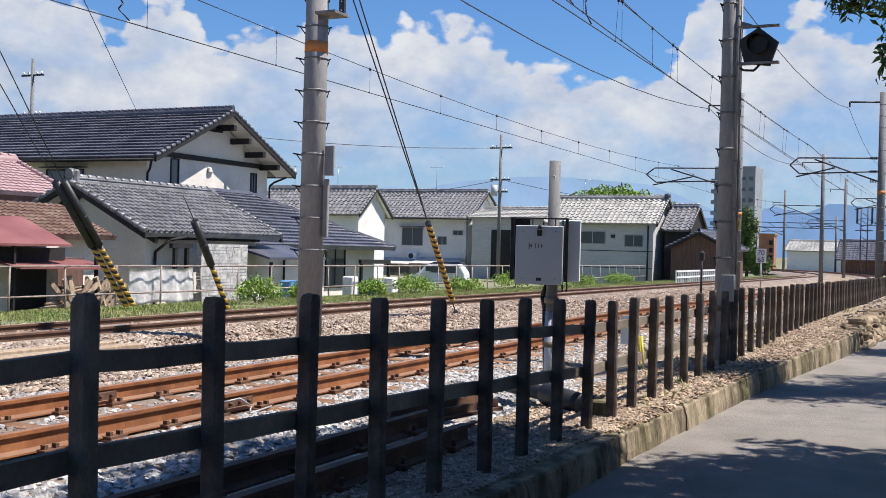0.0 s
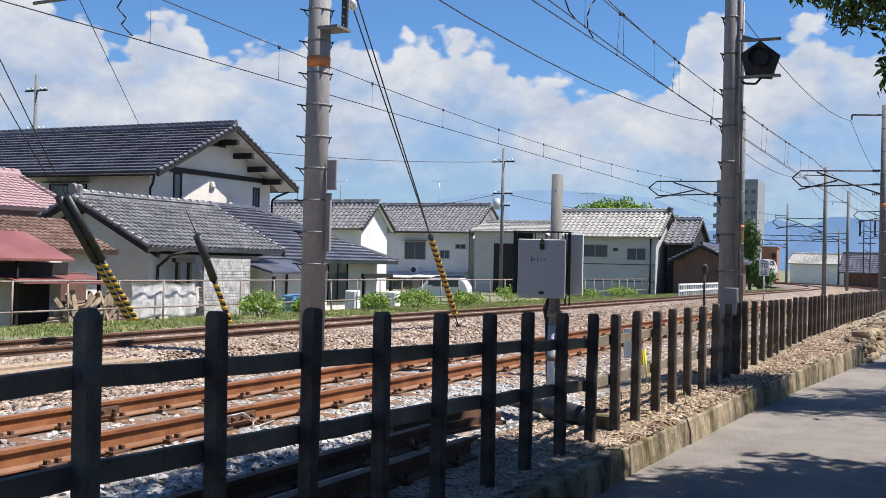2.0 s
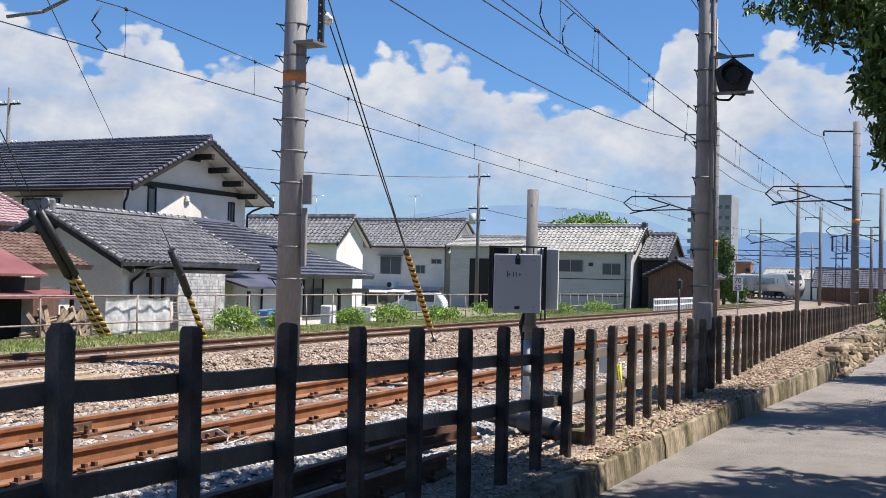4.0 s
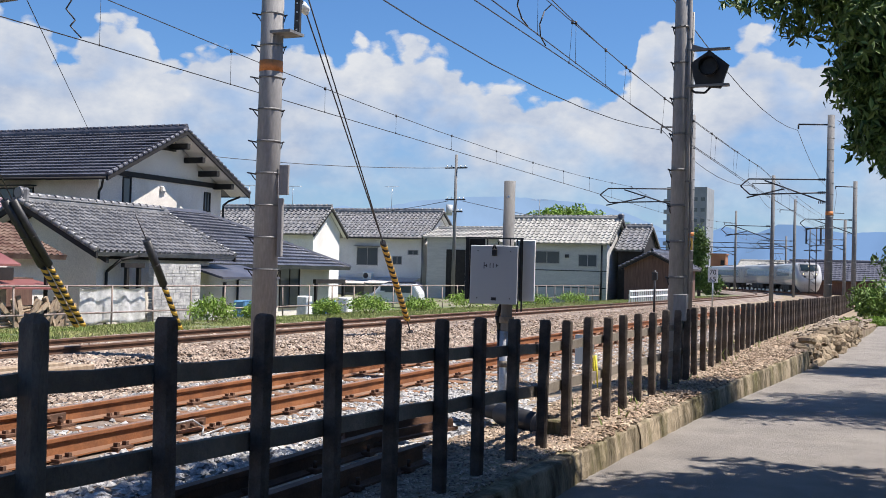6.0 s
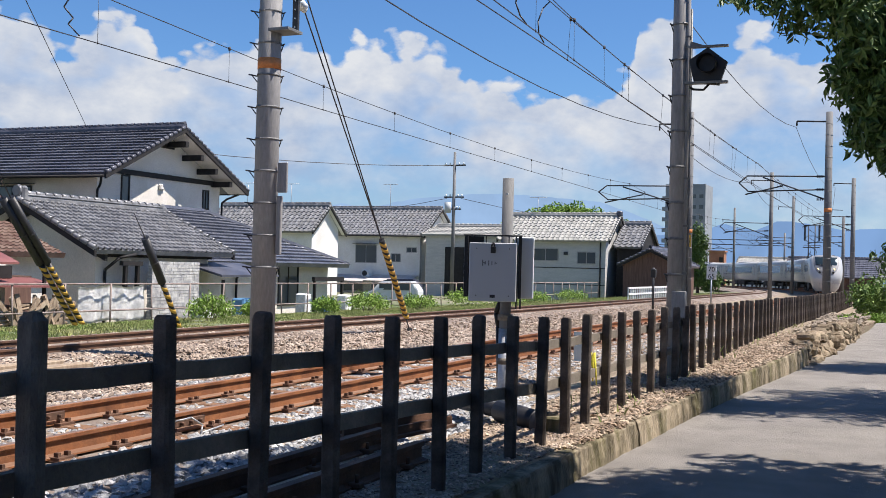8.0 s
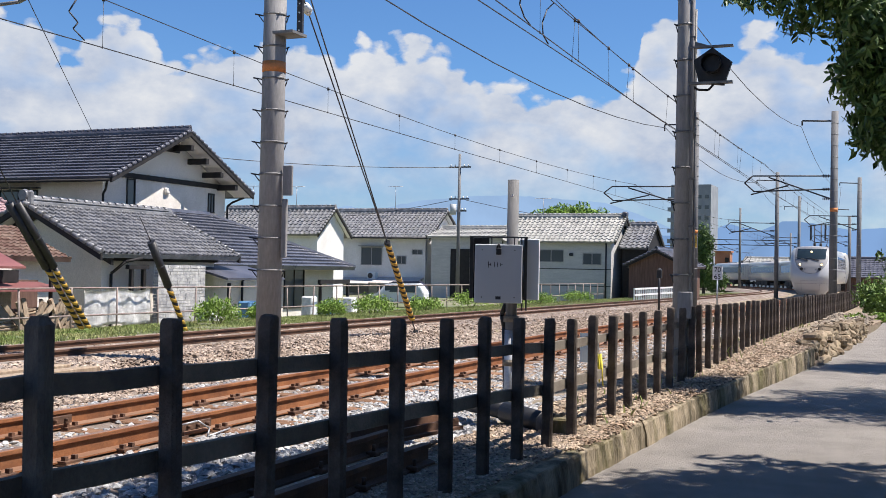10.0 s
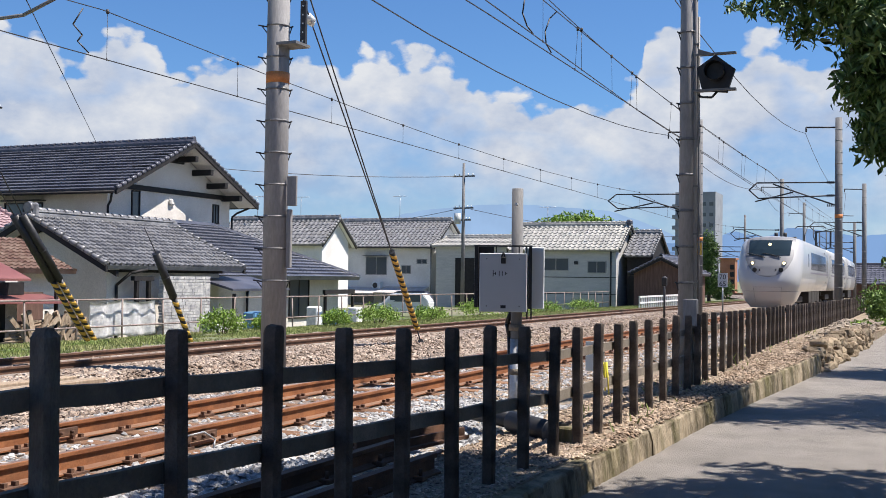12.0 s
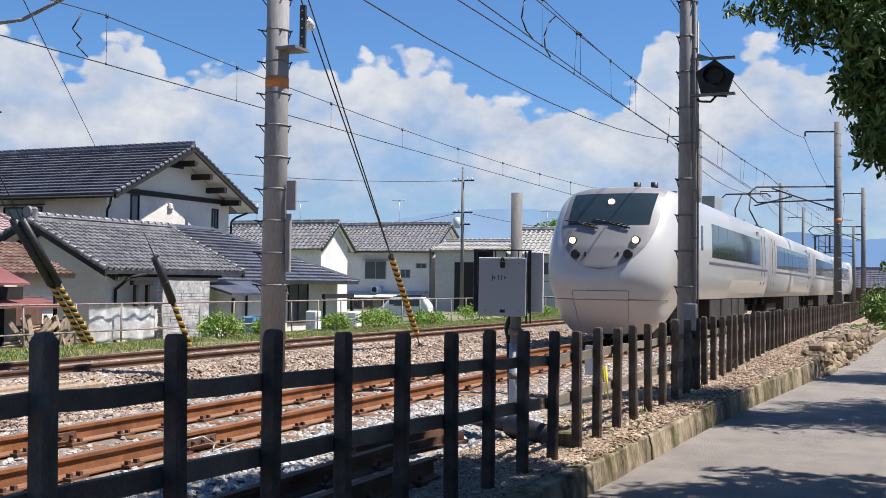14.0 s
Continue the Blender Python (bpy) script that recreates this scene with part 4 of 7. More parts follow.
def gable_house(label, x0, x1, y0, y1, g, eave, ridge, axis, wall, roof, over=0.7, verge=0.6, ridge_mat=None, lining=None, course=0.28, pitch_w=0.3, amp=0.035):
    """Walls x0..x1, y0..y1 from the ground g, ridge along axis."""
    root = thing("house", label, "house")
    cx, cy = (x0 + x1) / 2, (y0 + y1) / 2
    half = (x1 - x0) / 2 if axis == "y" else (y1 - y0) / 2
    rise = ridge - eave
    slope = rise / (half + over)
    wall_top = eave + slope * over
    bm = bmesh.new()
    if axis == "y":
        prof = [(x0, g), (x1, g), (x1, wall_top - 0.14), (cx, ridge - 0.16), (x0, wall_top - 0.14)]
        a = [bm.verts.new((x, y0, z)) for x, z in prof]
        b = [bm.verts.new((x, y1, z)) for x, z in prof]
    else:
        prof = [(y0, g), (y1, g), (y1, wall_top - 0.14), (cy, ridge - 0.16), (y0, wall_top - 0.14)]
        a = [bm.verts.new((x0, y, z)) for y, z in prof]
        b = [bm.verts.new((x1, y, z)) for y, z in prof]
    bm.faces.new(a)
    bm.faces.new(b[::-1])
    for i in range(5):
        bm.faces.new((a[i], b[i], b[(i + 1) % 5], a[(i + 1) % 5]))
    bmesh.ops.recalc_face_normals(bm, faces=bm.faces[:])
    part("wall", bm, wall, root)
    L = math.hypot(half + over, rise)
    if axis == "y":
        w = y1 - y0 + 2 * verge
        roof_slope(root, slope_frame((x0 - over, y1 + verge, eave), (0, -1, 0), (half + over, 0, rise)), w, L, roof, course=course, pitch_w=pitch_w, amp=amp)
        roof_slope(root, slope_frame((x1 + over, y0 - verge, eave), (0, 1, 0), (-half - over, 0, rise)), w, L, roof, course=course, pitch_w=pitch_w, amp=amp)
        ra, rb = (cx, y0 - verge, ridge), (cx, y1 + verge, ridge)
    else:
        w = x1 - x0 + 2 * verge
        roof_slope(root, slope_frame((x0 - verge, y0 - over, eave), (1, 0, 0), (0, half + over, rise)), w, L, roof, course=course, pitch_w=pitch_w, amp=amp)
        roof_slope(root, slope_frame((x1 + verge, y1 + over, eave), (-1, 0, 0), (0, -half - over, rise)), w, L, roof, course=course, pitch_w=pitch_w, amp=amp)
        ra, rb = (x0 - verge, cy, ridge), (x1 + verge, cy, ridge)
    rb_ = strip(bmesh.new(), [ra, rb], [(-0.17, -0.06), (-0.16, 0.08), (-0.09, 0.2), (0.09, 0.2), (0.16, 0.08), (0.17, -0.06)])
    ra, rb = Vector(ra), Vector(rb)
    n = max(4, int((rb - ra).length / 0.4))
    for i in range(n):
        up = Vector((0, 0, 0.2))
        tube(rb_, ra.lerp(rb, i / n) + up, ra.lerp(rb, (i + 0.95) / n) + up, 0.11, 0.085, seg=8)
    part("ridge_tiles", rb_, ridge_mat or roof, root)
    # pale soffits under the overhanging verges
    for s in (-1, 1):
        for end in (-1, 1):
            if axis == "y":
                y = y0 - verge / 2 if end < 0 else y1 + verge / 2
                pa, pb = (cx + s * (half + over - 0.1), y, eave - 0.15 + slope * 0.1), (cx, y, ridge - 0.15)
            else:
                x = x0 - verge / 2 if end < 0 else x1 + verge / 2
                pa, pb = (x, cy + s * (half + over - 0.1), eave - 0.15 + slope * 0.1), (x, cy, ridge - 0.15)
            part("soffit", strip(bmesh.new(), [pa, pb], [(-verge / 2 + 0.05, -0.02), (-verge / 2 + 0.05, 0.02), (verge / 2, 0.02), (verge / 2, -0.02)]), wall, root)
    # barge boards along the verges
    for end in (0, 1):
        for s in (-1, 1):
            if axis == "y":
                y = (y0 - verge) if end == 0 else (y1 + verge)
                a_, b_ = (cx + s * (half + over), y, eave - 0.13), (cx, y, ridge - 0.13)
                bm = strip(bmesh.new(), [a_, b_], [(-0.05, -0.07), (-0.05, 0.17), (0.05, 0.17), (0.05, -0.07)])
            else:
                x = (x0 - verge) if end == 0 else (x1 + verge)
                a_, b_ = (x, cy + s * (half + over), eave - 0.13), (x, cy, ridge - 0.13)
                bm = strip(bmesh.new(), [a_, b_], [(-0.05, -0.07), (-0.05, 0.17), (0.05, 0.17), (0.05, -0.07)])
            part("barge_board", bm, M["timber"], root)
            a_, b_ = Vector(a_), Vector(b_)
            caps, n = bmesh.new(), max(4, int((b_ - a_).length / 0.32))
            for i in range(n):
                p_, q_ = a_.lerp(b_, i / n), a_.lerp(b_, (i + 0.93) / n)
                tube(caps, p_ + Vector((0, 0, 0.2)), q_ + Vector((0, 0, 0.17)), 0.1, 0.075, seg=8)
            part("verge_tiles", caps, roof, root)
    return root


def gutter(root, a, b, mat="timber"):
    part("gutter", tube(bmesh.new(), a, b, 0.06, seg=8), M[mat], root)


def make_houses():
    # large house, gable towards the tracks
    h = gable_house("large two-storey cream plaster house with dark tiled roof", 35.3, 44.0, 30.9, 47, -0.95, 5.0, 7.5, "y", M["cream"], M["tile_dark"], over=0.8, verge=1.12, course=0.36, amp=0.012)
    part("band_board", boxed(35.3, 44.0, 30.8, 30.9, 5.2, 5.42), M["timber"], h)
    for x, z in ((39.9, 6.8), (41.06, 6.3), (42.2, 5.77), (43.4, 5.26), (38.3, 6.75), (36.9, 6.1)):
        part("purlin", boxed(x - 0.11, x + 0.11, 29.82, 30.9, z - 0.13, z + 0.13, bevel=0.012), M["timber"], h)
    part("gable_board", boxed(39.0, 40.3, 30.82, 30.9, 6.62, 6.95), M["timber"], h)
    window(h, on_wall(37.05, 30.9, 4.58, "-y"), 0.55, 1.2, "timber", 0)
    window(h, on_wall(42.85, 30.9, 4.48, "-y"), 0.5, 0.95, "timber", 1)
    window(h, on_wall(35.3, 35.5, 3.9, "-x"), 2.2, 1.4, "timber", 1, True)
    window(h, on_wall(35.3, 41.0, 3.9, "-x"), 2.0, 1.4, "timber", 1, True)
    part("vent_hood", boxed(39.28, 39.58, 30.75, 30.9, 4.7, 4.97, bevel=0.05), M["cream"], h)
    for a, b, c in ((34.75, 35.15, 35.22), (44.6, 44.2, 44.08)):
        part("downpipe", tubes([(a, 30.2, 4.85), (b, 30.6, 4.6), (c, 30.8, 4.4), (c, 30.8, 2.0)], 0.05, 8), M["timber"], h)
    gutter(h, (34.45, 29.8, 4.9), (34.45, 48, 4.9))
    gutter(h, (44.85, 29.8, 4.9), (44.85, 48, 4.9))
    # small old house in front
    s = gable_house("small old plaster house with grey wavy tile roof", 27.4, 33.5, 23.95, 29.3, -0.9, 1.82, 3.44, "x", M["cream"], M["tile"], over=0.65, verge=0.75, course=0.27, pitch_w=0.27, amp=0.075)
    part("ridge_end", boxed(26.7, 26.95, 26.38, 26.87, 3.36, 3.88, bevel=0.07), M["tile"], s)
    part("ridge_end", tube(bmesh.new(), (26.62, 26.63, 3.72), (26.75, 26.63, 3.72), 0.17, 0.2, 14), M["tile"], s)
    part("ridge_course", boxed(26.95, 34.0, 26.5, 26.76, 3.43, 3.56, bevel=0.02), M["tile"], s)
    part("ridge_course", boxed(26.95, 34.0, 26.45, 26.81, 3.57, 3.62, bevel=0.015), M["tile"], s)
    for sgn in (-1, 1):
        part("gable_board", strip(bmesh.new(), [(27.3, 26.63 + sgn * 3.2, 1.72), (27.3, 26.63, 3.22)], [(-0.06, -0.24), (-0.06, 0.05), (0.06, 0.05), (0.06, -0.24)]), M["timber"], s)
    part("eave_beam", boxed(27.3, 33.6, 23.85, 23.94, 1.62, 1.84), M["timber"], s)
    # hipped wing
    w = thing("house_wing", "low plaster wing with blue-grey tiled hip roof", "house")
    part("wall", boxed(33.7, 45.2, 25.4, 30.85, -0.95, 1.9), M["cream"], w)
    L = math.hypot(5.0, 2.3)
    V, Fc = tile_sheet(12.0, L, 0.3, 0.34, 0.01, 0.075)
    hip = [(x - max(0, (x - (12.0 - 5.0 * (y / L)))), y, z) for x, y, z in V]
    ob = new("roof_slope", raw("roof_slope", hip, Fc, M["tile_blue"]))
    ob.parent, ob.matrix_local = w, slope_frame((33.7, 24.5, 1.5), (1, 0, 0), (0, 5.0, 2.3))
    V, Fc = tile_sheet(10.0, L, 0.3, 0.34, 0.01, 0.075)
    hip = [(min(max(x, 5.0 * y / L), 10.0 - 5.0 * y / L), y, z) for x, y, z in V]
    ob = new("roof_slope", raw("roof_slope", hip, Fc, M["tile_blue"]))
    ob.parent, ob.matrix_local = w, slope_frame((45.7, 24.5, 1.5), (0, 1, 0), (-5.0, 0, 2.3))
    part("hip_tiles", strip(bmesh.new(), [(45.7, 24.5, 1.52), (40.7, 29.5, 3.82)], [(-0.12, 0), (-0.08, 0.12), (0.08, 0.12), (0.12, 0)]), M["tile_blue"], w)
    part("ridge_tiles", strip(bmesh.new(), [(33.7, 29.5, 3.8), (40.7, 29.5, 3.8)], [(-0.14, 0), (-0.1, 0.14), (0.1, 0.14), (0.14, 0)]), M["tile_blue"], w)
    window(w, on_wall(41.6, 25.4, 0.6, "-y"), 1.7, 1.9, "timber", 1)
    part("porch_beam", boxed(42.6, 45.4, 24.6, 24.75, 0.75, 0.95), M["timber"], w)
    for x in (42.7, 45.3):
        part("porch_post", boxed(x - 0.06, x + 0.06, 24.6, 24.72, -0.95, 0.75), M["timber"], w)
    # two-storey houses further along
    h2 = gable_house("white two-storey house with grey tiled roof", 70.3, 74.4, 40.95, 50, -1, 3.9, 6.0, "y", M["white"], M["tile"], over=0.6, verge=0.4, course=0.4, pitch_w=0.4, amp=0.06)
    window(h2, on_wall(70.3, 45.6, 2.6, "-x"), 1.8, 1.3)
    h3 = gable_house("white two-storey house with grey tiled roof and tin lean-to", 83.8, 90.2, 38.0, 48.0, -1, 4.15, 6.6, "y", M["white"], M["tile"], over=0.6, verge=0.5, course=0.4, pitch_w=0.4, amp=0.06)
    window(h3, on_wall(83.8, 43.3, 2.5, "-x"), 2.1, 1.6, hood=True)
    window(h3, on_wall(83.8, 40.4, 2.2, "-x"), 0.95, 0.75)
    window(h3, on_wall(83.8, 38.9, 2.9, "-x"), 1.0, 0.45)
    window(h3, on_wall(86.5, 38.0, 2.0, "-y"), 0.9, 1.3)
    part("lean_to_roof", strip(bmesh.new(), [(82.7, 38.2, 0.42), (82.7, 42.4, 0.42)], [(-1.1, 0.22), (-1.1, 0.3), (1.15, -0.2), (1.15, -0.28)]), M["tinroof"], h3, "faded pinkish tin lean-to roof")
    part("lean_to_roof", strip(bmesh.new(), [(82.7, 42.45, 0.34), (82.7, 46.8, 0.34)], [(-1.1, 0.22), (-1.1, 0.3), (1.15, -0.2), (1.15, -0.28)]), M["tinroof"], h3, "faded pinkish tin lean-to roof")
    for y, w in ((39.6, 2.0), (42.0, 1.4), (44.6, 2.2)):
        window(h3, on_wall(83.8, y, -0.35, "-x"), w, 0.9)
    part("downpipe", tube(bmesh.new(), (83.75, 38.05, -0.9), (83.75, 38.05, 4.0), 0.06, seg=8), M["alu"], h3)
    part("gutter", tube(bmesh.new(), (83.15, 37.6, 4.1), (83.15, 48.4, 4.1), 0.08, seg=8), M["dark_steel"], h3)
    part("air_conditioner", boxed(83.2, 83.75, 42.6, 43.4, 0.5, 1.1, bevel=0.03), M["boxwhite"], h3)
    part("fan_grille", tube(bmesh.new(), (83.17, 43.1, 0.8), (83.2, 43.1, 0.8), 0.24, seg=18), M["dark_steel"], h3)
    h4 = gable_house("grey-sided two-storey house with pale weathered tile roof", 80.5, 86.5, 21.0, 29.3, -1, 3.8, 5.9, "y", M["siding"], M["tile_pale"], over=0.5, verge=0.4, course=0.45, pitch_w=0.4, amp=0.06)
    window(h4, on_wall(80.5, 25.8, 2.7, "-x"), 2.1, 1.0)
    window(h4, on_wall(80.5, 22.5, 2.5, "-x"), 1.5, 0.95)
    for z in (0.4, 1.7):
        part("cladding_seam", boxed(80.47, 80.5, 21.0, 29.3, z - 0.03, z + 0.03), M["dark_steel"], h4)
    part("downpipe", tube(bmesh.new(), (80.45, 21.4, -0.9), (80.45, 21.4, 3.8), 0.06, seg=8), M["dark_steel"], h4)
    part("vent", boxed(80.35, 80.5, 24.0, 24.3, 2.7, 2.95), M["dark_steel"], h4)
    part("ridge_ornament", boxed(83.2, 83.8, 20.5, 20.9, 5.9, 6.3, bevel=0.08), M["tile_dark"], h4)
    h5 = gable_house("low grey-sided house with ribbed tin roof", 82.5, 88.5, 30.0, 37.0, -1, 4.2, 5.0, "y", M["siding"], M["tile_pale"], over=0.4, verge=0.3, course=0.5, pitch_w=0.4)
    gable_house("narrow dark timber house with grey tiled roof", 82.0, 87.5, 18.6, 20.5, -1, 3.4, 5.3, "y", M["timber"], M["tile"], over=0.5, verge=0.15, course=0.45, pitch_w=0.4, amp=0.06)
    part("dark_opening", boxed(82.42, 82.5, 33.5, 35.2, -0.9, 3.2), M["timber"], h5)
    gable_house("small brown boarded shed with dark tiled roof", 78.0, 84.0, 14.9, 19.0, -0.9, 2.0, 3.2, "x", M["brown"], M["tile_dark"], over=0.4, verge=0.3)


# ---- train ----
BODY = [(1.26, 0.95), (1.34, 1.15), (1.42, 1.55), (1.45, 2.0), (1.45, 2.25), (1.44, 2.7), (1.41, 3.05), (1.34, 3.27), (1.2, 3.41), (0.85, 3.51), (0.0, 3.56)]
NOSE = [(0.2, 0.6), (0.5, 0.32), (0.95, 0.08), (1.3, 0.0), (1.65, 0.06), (2.1, 0.26), (2.5, 0.52), (2.9, 0.82), (3.2, 1.1), (3.4, 1.32), (3.5, 1.52), (3.56, 2.0)]
NOSE_ROUND = 1.05
CAR_LEN, CAR_PITCH = 17.0, 17.4


def half_w(z):
    zs = [0.2, 0.5] + [b[1] for b in BODY]
    ws = [0.86, 1.12] + [b[0] for b in BODY]
    return float(np.interp(z, zs, ws))


def nose_x(z):
    return float(np.interp(z, [a for a, _ in NOSE], [b for _, b in NOSE]))


def nose_depth(z):
    """How deep the rounding of the nose is at a height: shallower in the skirt below the body."""
    return NOSE_ROUND * min(1.0, 0.5 + 0.5 * (z - 0.2) / 0.75)


def bulge(a, z):
    """How far the nose falls back at the share a of its half width: flat in the middle, tight at the corners."""
    return nose_depth(z) * (1 - max(0, 1 - abs(a) ** 2.5) ** 0.4)


def nose_point(y, z, out=0.0):
    w = max(half_w(z), 1e-4)
    a = max(-1, min(1, y / w))
    x = nose_x(z) + bulge(a, z)
    return (x - out, y * (1 + out * 0.3), z)


def nose_patch(z0, z1, limit, out, nz=24, ny=24):
    """A skin lying on the nose between two heights, limit(z) wide to each side."""
    V, Fc = [], []
    for i in range(nz + 1):
        z = z0 + (z1 - z0) * i / nz
        for j in range(ny + 1):
            V.append(nose_point(limit(z) * (2 * j / ny - 1), z, out))
    for i in range(nz):
        for j in range(ny):
            a = i * (ny + 1) + j
            Fc.append((a, a + 1, a + ny + 2, a + ny + 1))
    return V, Fc


def lead_body():
    levels = [0.2, 0.35, 0.5, 0.7, 0.9, 0.945, 0.95, 1.1, 1.3, 1.5, 1.7, 1.95, 2.2, 2.45, 2.7, 2.9, 3.05, 3.18, 3.3, 3.39, 3.46, 3.51, 3.54, 3.555]
    V, Fc = [], []
    n = 28
    for z in levels:
        w = half_w(z)
        back = CAR_LEN if z >= 0.95 else nose_x(z) + nose_depth(z) + 0.06 + 1.7 * (z - 0.2)
        mid = max(nose_x(z) + nose_depth(z) + 0.03, back * 0.5) if z >= 0.95 else nose_x(z) + nose_depth(z) + 0.03
        ring = [(back, -w, z), (mid, -w, z)]
        for k in range(n + 1):
            a = math.pi * (k / n - 0.5)
            ring.append((nose_x(z) + bulge(math.sin(a), z), w * math.sin(a), z))
        ring += [(mid, w, z), (back, w, z)]
        V += ring
    m = n + 5
    for i in range(len(levels) - 1):
        for j in range(m - 1):
            a = i * m + j
            Fc.append((a, a + 1, a + m + 1, a + m))
    t = (len(levels) - 1) * m
    Fc.append(tuple(range(t, t + m)))
    Fc.append(tuple(i * m for i in range(6, len(levels))) + tuple(i * m + m - 1 for i in range(len(levels) - 1, 5, -1)))
    return V, Fc


def side_box(root, x0, x1, z0, z1, mat, name, out=0.01, label=""):
    """Matching panels on both flanks, following the side's bulge."""
    for s in (-1, 1):
        bm = bmesh.new()
        n = 5
        prev = None
        for i in range(n + 1):
            z = z0 + (z1 - z0) * i / n
            y, q = s * (half_w(z) + out), s * (half_w(z) - 0.03)
            row = [bm.verts.new(v) for v in ((x0, y, z), (x1, y, z), (x1, q, z), (x0, q, z))]
            if prev:
                for k in range(4):
                    bm.faces.new((prev[k], prev[(k + 1) % 4], row[(k + 1) % 4], row[k]))
            else:
                bm.faces.new(row)
            prev = row
        bm.faces.new(prev)
        bmesh.ops.recalc_face_normals(bm, faces=bm.faces[:])
        part(name, bm, M[mat], root, label)


def underfloor(root, lead):
    for bx in (3.9, 13.3):
        bm = boxed(bx - 1.3, bx + 1.3, -1.02, 1.02, 0.4, 0.62, bevel=0.04)
        for s in (-1, 1):
            box(bm, bx - 1.5, bx + 1.5, s * 0.98 - 0.06, s * 0.98 + 0.06, 0.42, 0.7, bevel=0.02)
        bogie = part("bogie", bm, M["train_under"], root)
        for wx in (bx - 1.05, bx + 1.05):
            for s in (-1, 1):
                part("wheel", tube(bmesh.new(), (wx, s * 0.6, 0.43), (wx, s * 0.5, 0.43), 0.43, seg=24), M["dark_steel"], bogie)
    for x0, x1, z0 in ((6.4, 8.0, 0.35), (8.2, 9.9, 0.3), (10.1, 11.2, 0.4), (11.4, 12.6, 0.33)):
        part("equipment_box", boxed(x0, x1, -1.25, 1.25, z0, 0.95, bevel=0.03), M["train_under"], root)


def make_lead_car():
    root = thing("train_car", "white streamlined express train lead car with lit headlights", "train", group="train cars")
    V, Fc = lead_body()
    body = new("body", raw("body", V, Fc, M["train"], True))
    body.parent = root
    u = lambda z: min(half_w(z) * 0.93, 1.09 * math.sqrt(max(0.0004, 1 - (max(0, 2.8 - z) / 1.2) ** 2)))
    mask = new("front_mask", raw("front_mask", *nose_patch(1.6, 3.53, u, 0.008, 40, 30), M["train_grey"], True))
    mask.parent = root
    mask["label"] = "grey painted front mask"
    wlim = lambda z: min(half_w(z) * 0.8, 0.91 + 0.06 * (z - 2.6))
    ws = new("windscreen", raw("windscreen", *nose_patch(2.6, 3.33, wlim, 0.022, 18, 26), M["screen"], True))
    ws.parent = root
    for s in (-1, 1):
        for (y, z, r, mat, nm) in ((0.70, 2.24, 0.085, "headlight", "headlight"), (0.58, 1.93, 0.09, "black", "fog_lamp")):
            x = nose_point(s * y, z)[0]
            bm = tube(bmesh.new(), (x - 0.10, s * y, z), (x + 0.14, s * y, z), r * 0.85, r, 20)
            part(nm, bm, M[mat], root)
            part("lamp_rim", tube(bmesh.new(), (x - 0.08, s * y, z), (x + 0.12, s * y, z), r * 1.12, seg=20), M["black"], root)
        wx = nose_point(s * 0.2, 2.6, 0.04)
        y = 0.2 if s > 0 else -0.49
        blade = tubes([nose_point(y + 0.8 * k / 6, 2.56 + 0.15 * (k / 6) ** 0.8, 0.05) for k in range(7)], 0.013, 6)
        part("wiper", blade, M["black"], root)
        part("wiper_arm", tubes([nose_point(y - 0.04 + 0.45 * k / 4, 2.51 + 0.11 * k / 4, 0.06) for k in range(5)], 0.02, 6), M["black"], root)
    x = nose_point(0, 3.12)[0]
    part("headlight", tube(bmesh.new(), (x - 0.07, 0, 3.12), (x + 0.1, 0, 3.12), 0.07, seg=18), M["headlight"], root)
    hx = nose_x(0.8)
    V, Fc = nose_patch(0.42, 1.14, lambda z: 0.62 - (1.14 - z) * 0.1, 0.012, 8, 8)
    hatch = new("coupler_hatch", raw("coupler_hatch", V, Fc, M["train"], True))
    hatch.parent = root
    edge = [nose_point(y, z, 0.014) for y, z in ((-0.55, 0.42), (-0.62, 1.14), (0.62, 1.14), (0.55, 0.42))]
    part("hatch_joint", tubes([nose_point(-0.62 + 0.124 * k, 1.14, 0.014) for k in range(11)], 0.006, 5), M["train_grey"], root)
    for sgn in (-1, 1):
        part("hatch_joint", tubes([nose_point(sgn * (0.55 + 0.07 * k / 6), 0.42 + 0.12 * k, 0.014) for k in range(7)], 0.006, 5), M["train_grey"], root)
    for sgn in (-1, 1):
        part("marker_lamp", boxed(nose_x(1.9) - 0.005, nose_x(1.9) + 0.06, sgn * 0.36 - 0.02, sgn * 0.36 + 0.02, 1.84, 1.98, bevel=0.006), M["black"], root)
    crease = tubes([nose_point(half_w(0.95) * math.sin(a), 0.95, 0.004) for a in np.linspace(-1.57, 1.57, 25)], 0.012, 5)
    part("panel_joint", crease, M["train_grey"], root)
    for y, x0 in ((0.0, 3.4), (-0.4, 3.5)):
        part("horn", tube(bmesh.new(), (x0, y, 3.5), (x0, y, 3.78), 0.09, seg=12), M["black"], root)
    part("antenna", boxed(3.9, 4.3, -0.9, -0.6, 3.4, 3.6, bevel=0.05), M["black"], root)
    finish_car(root, 3.9, lead=True)
    return root


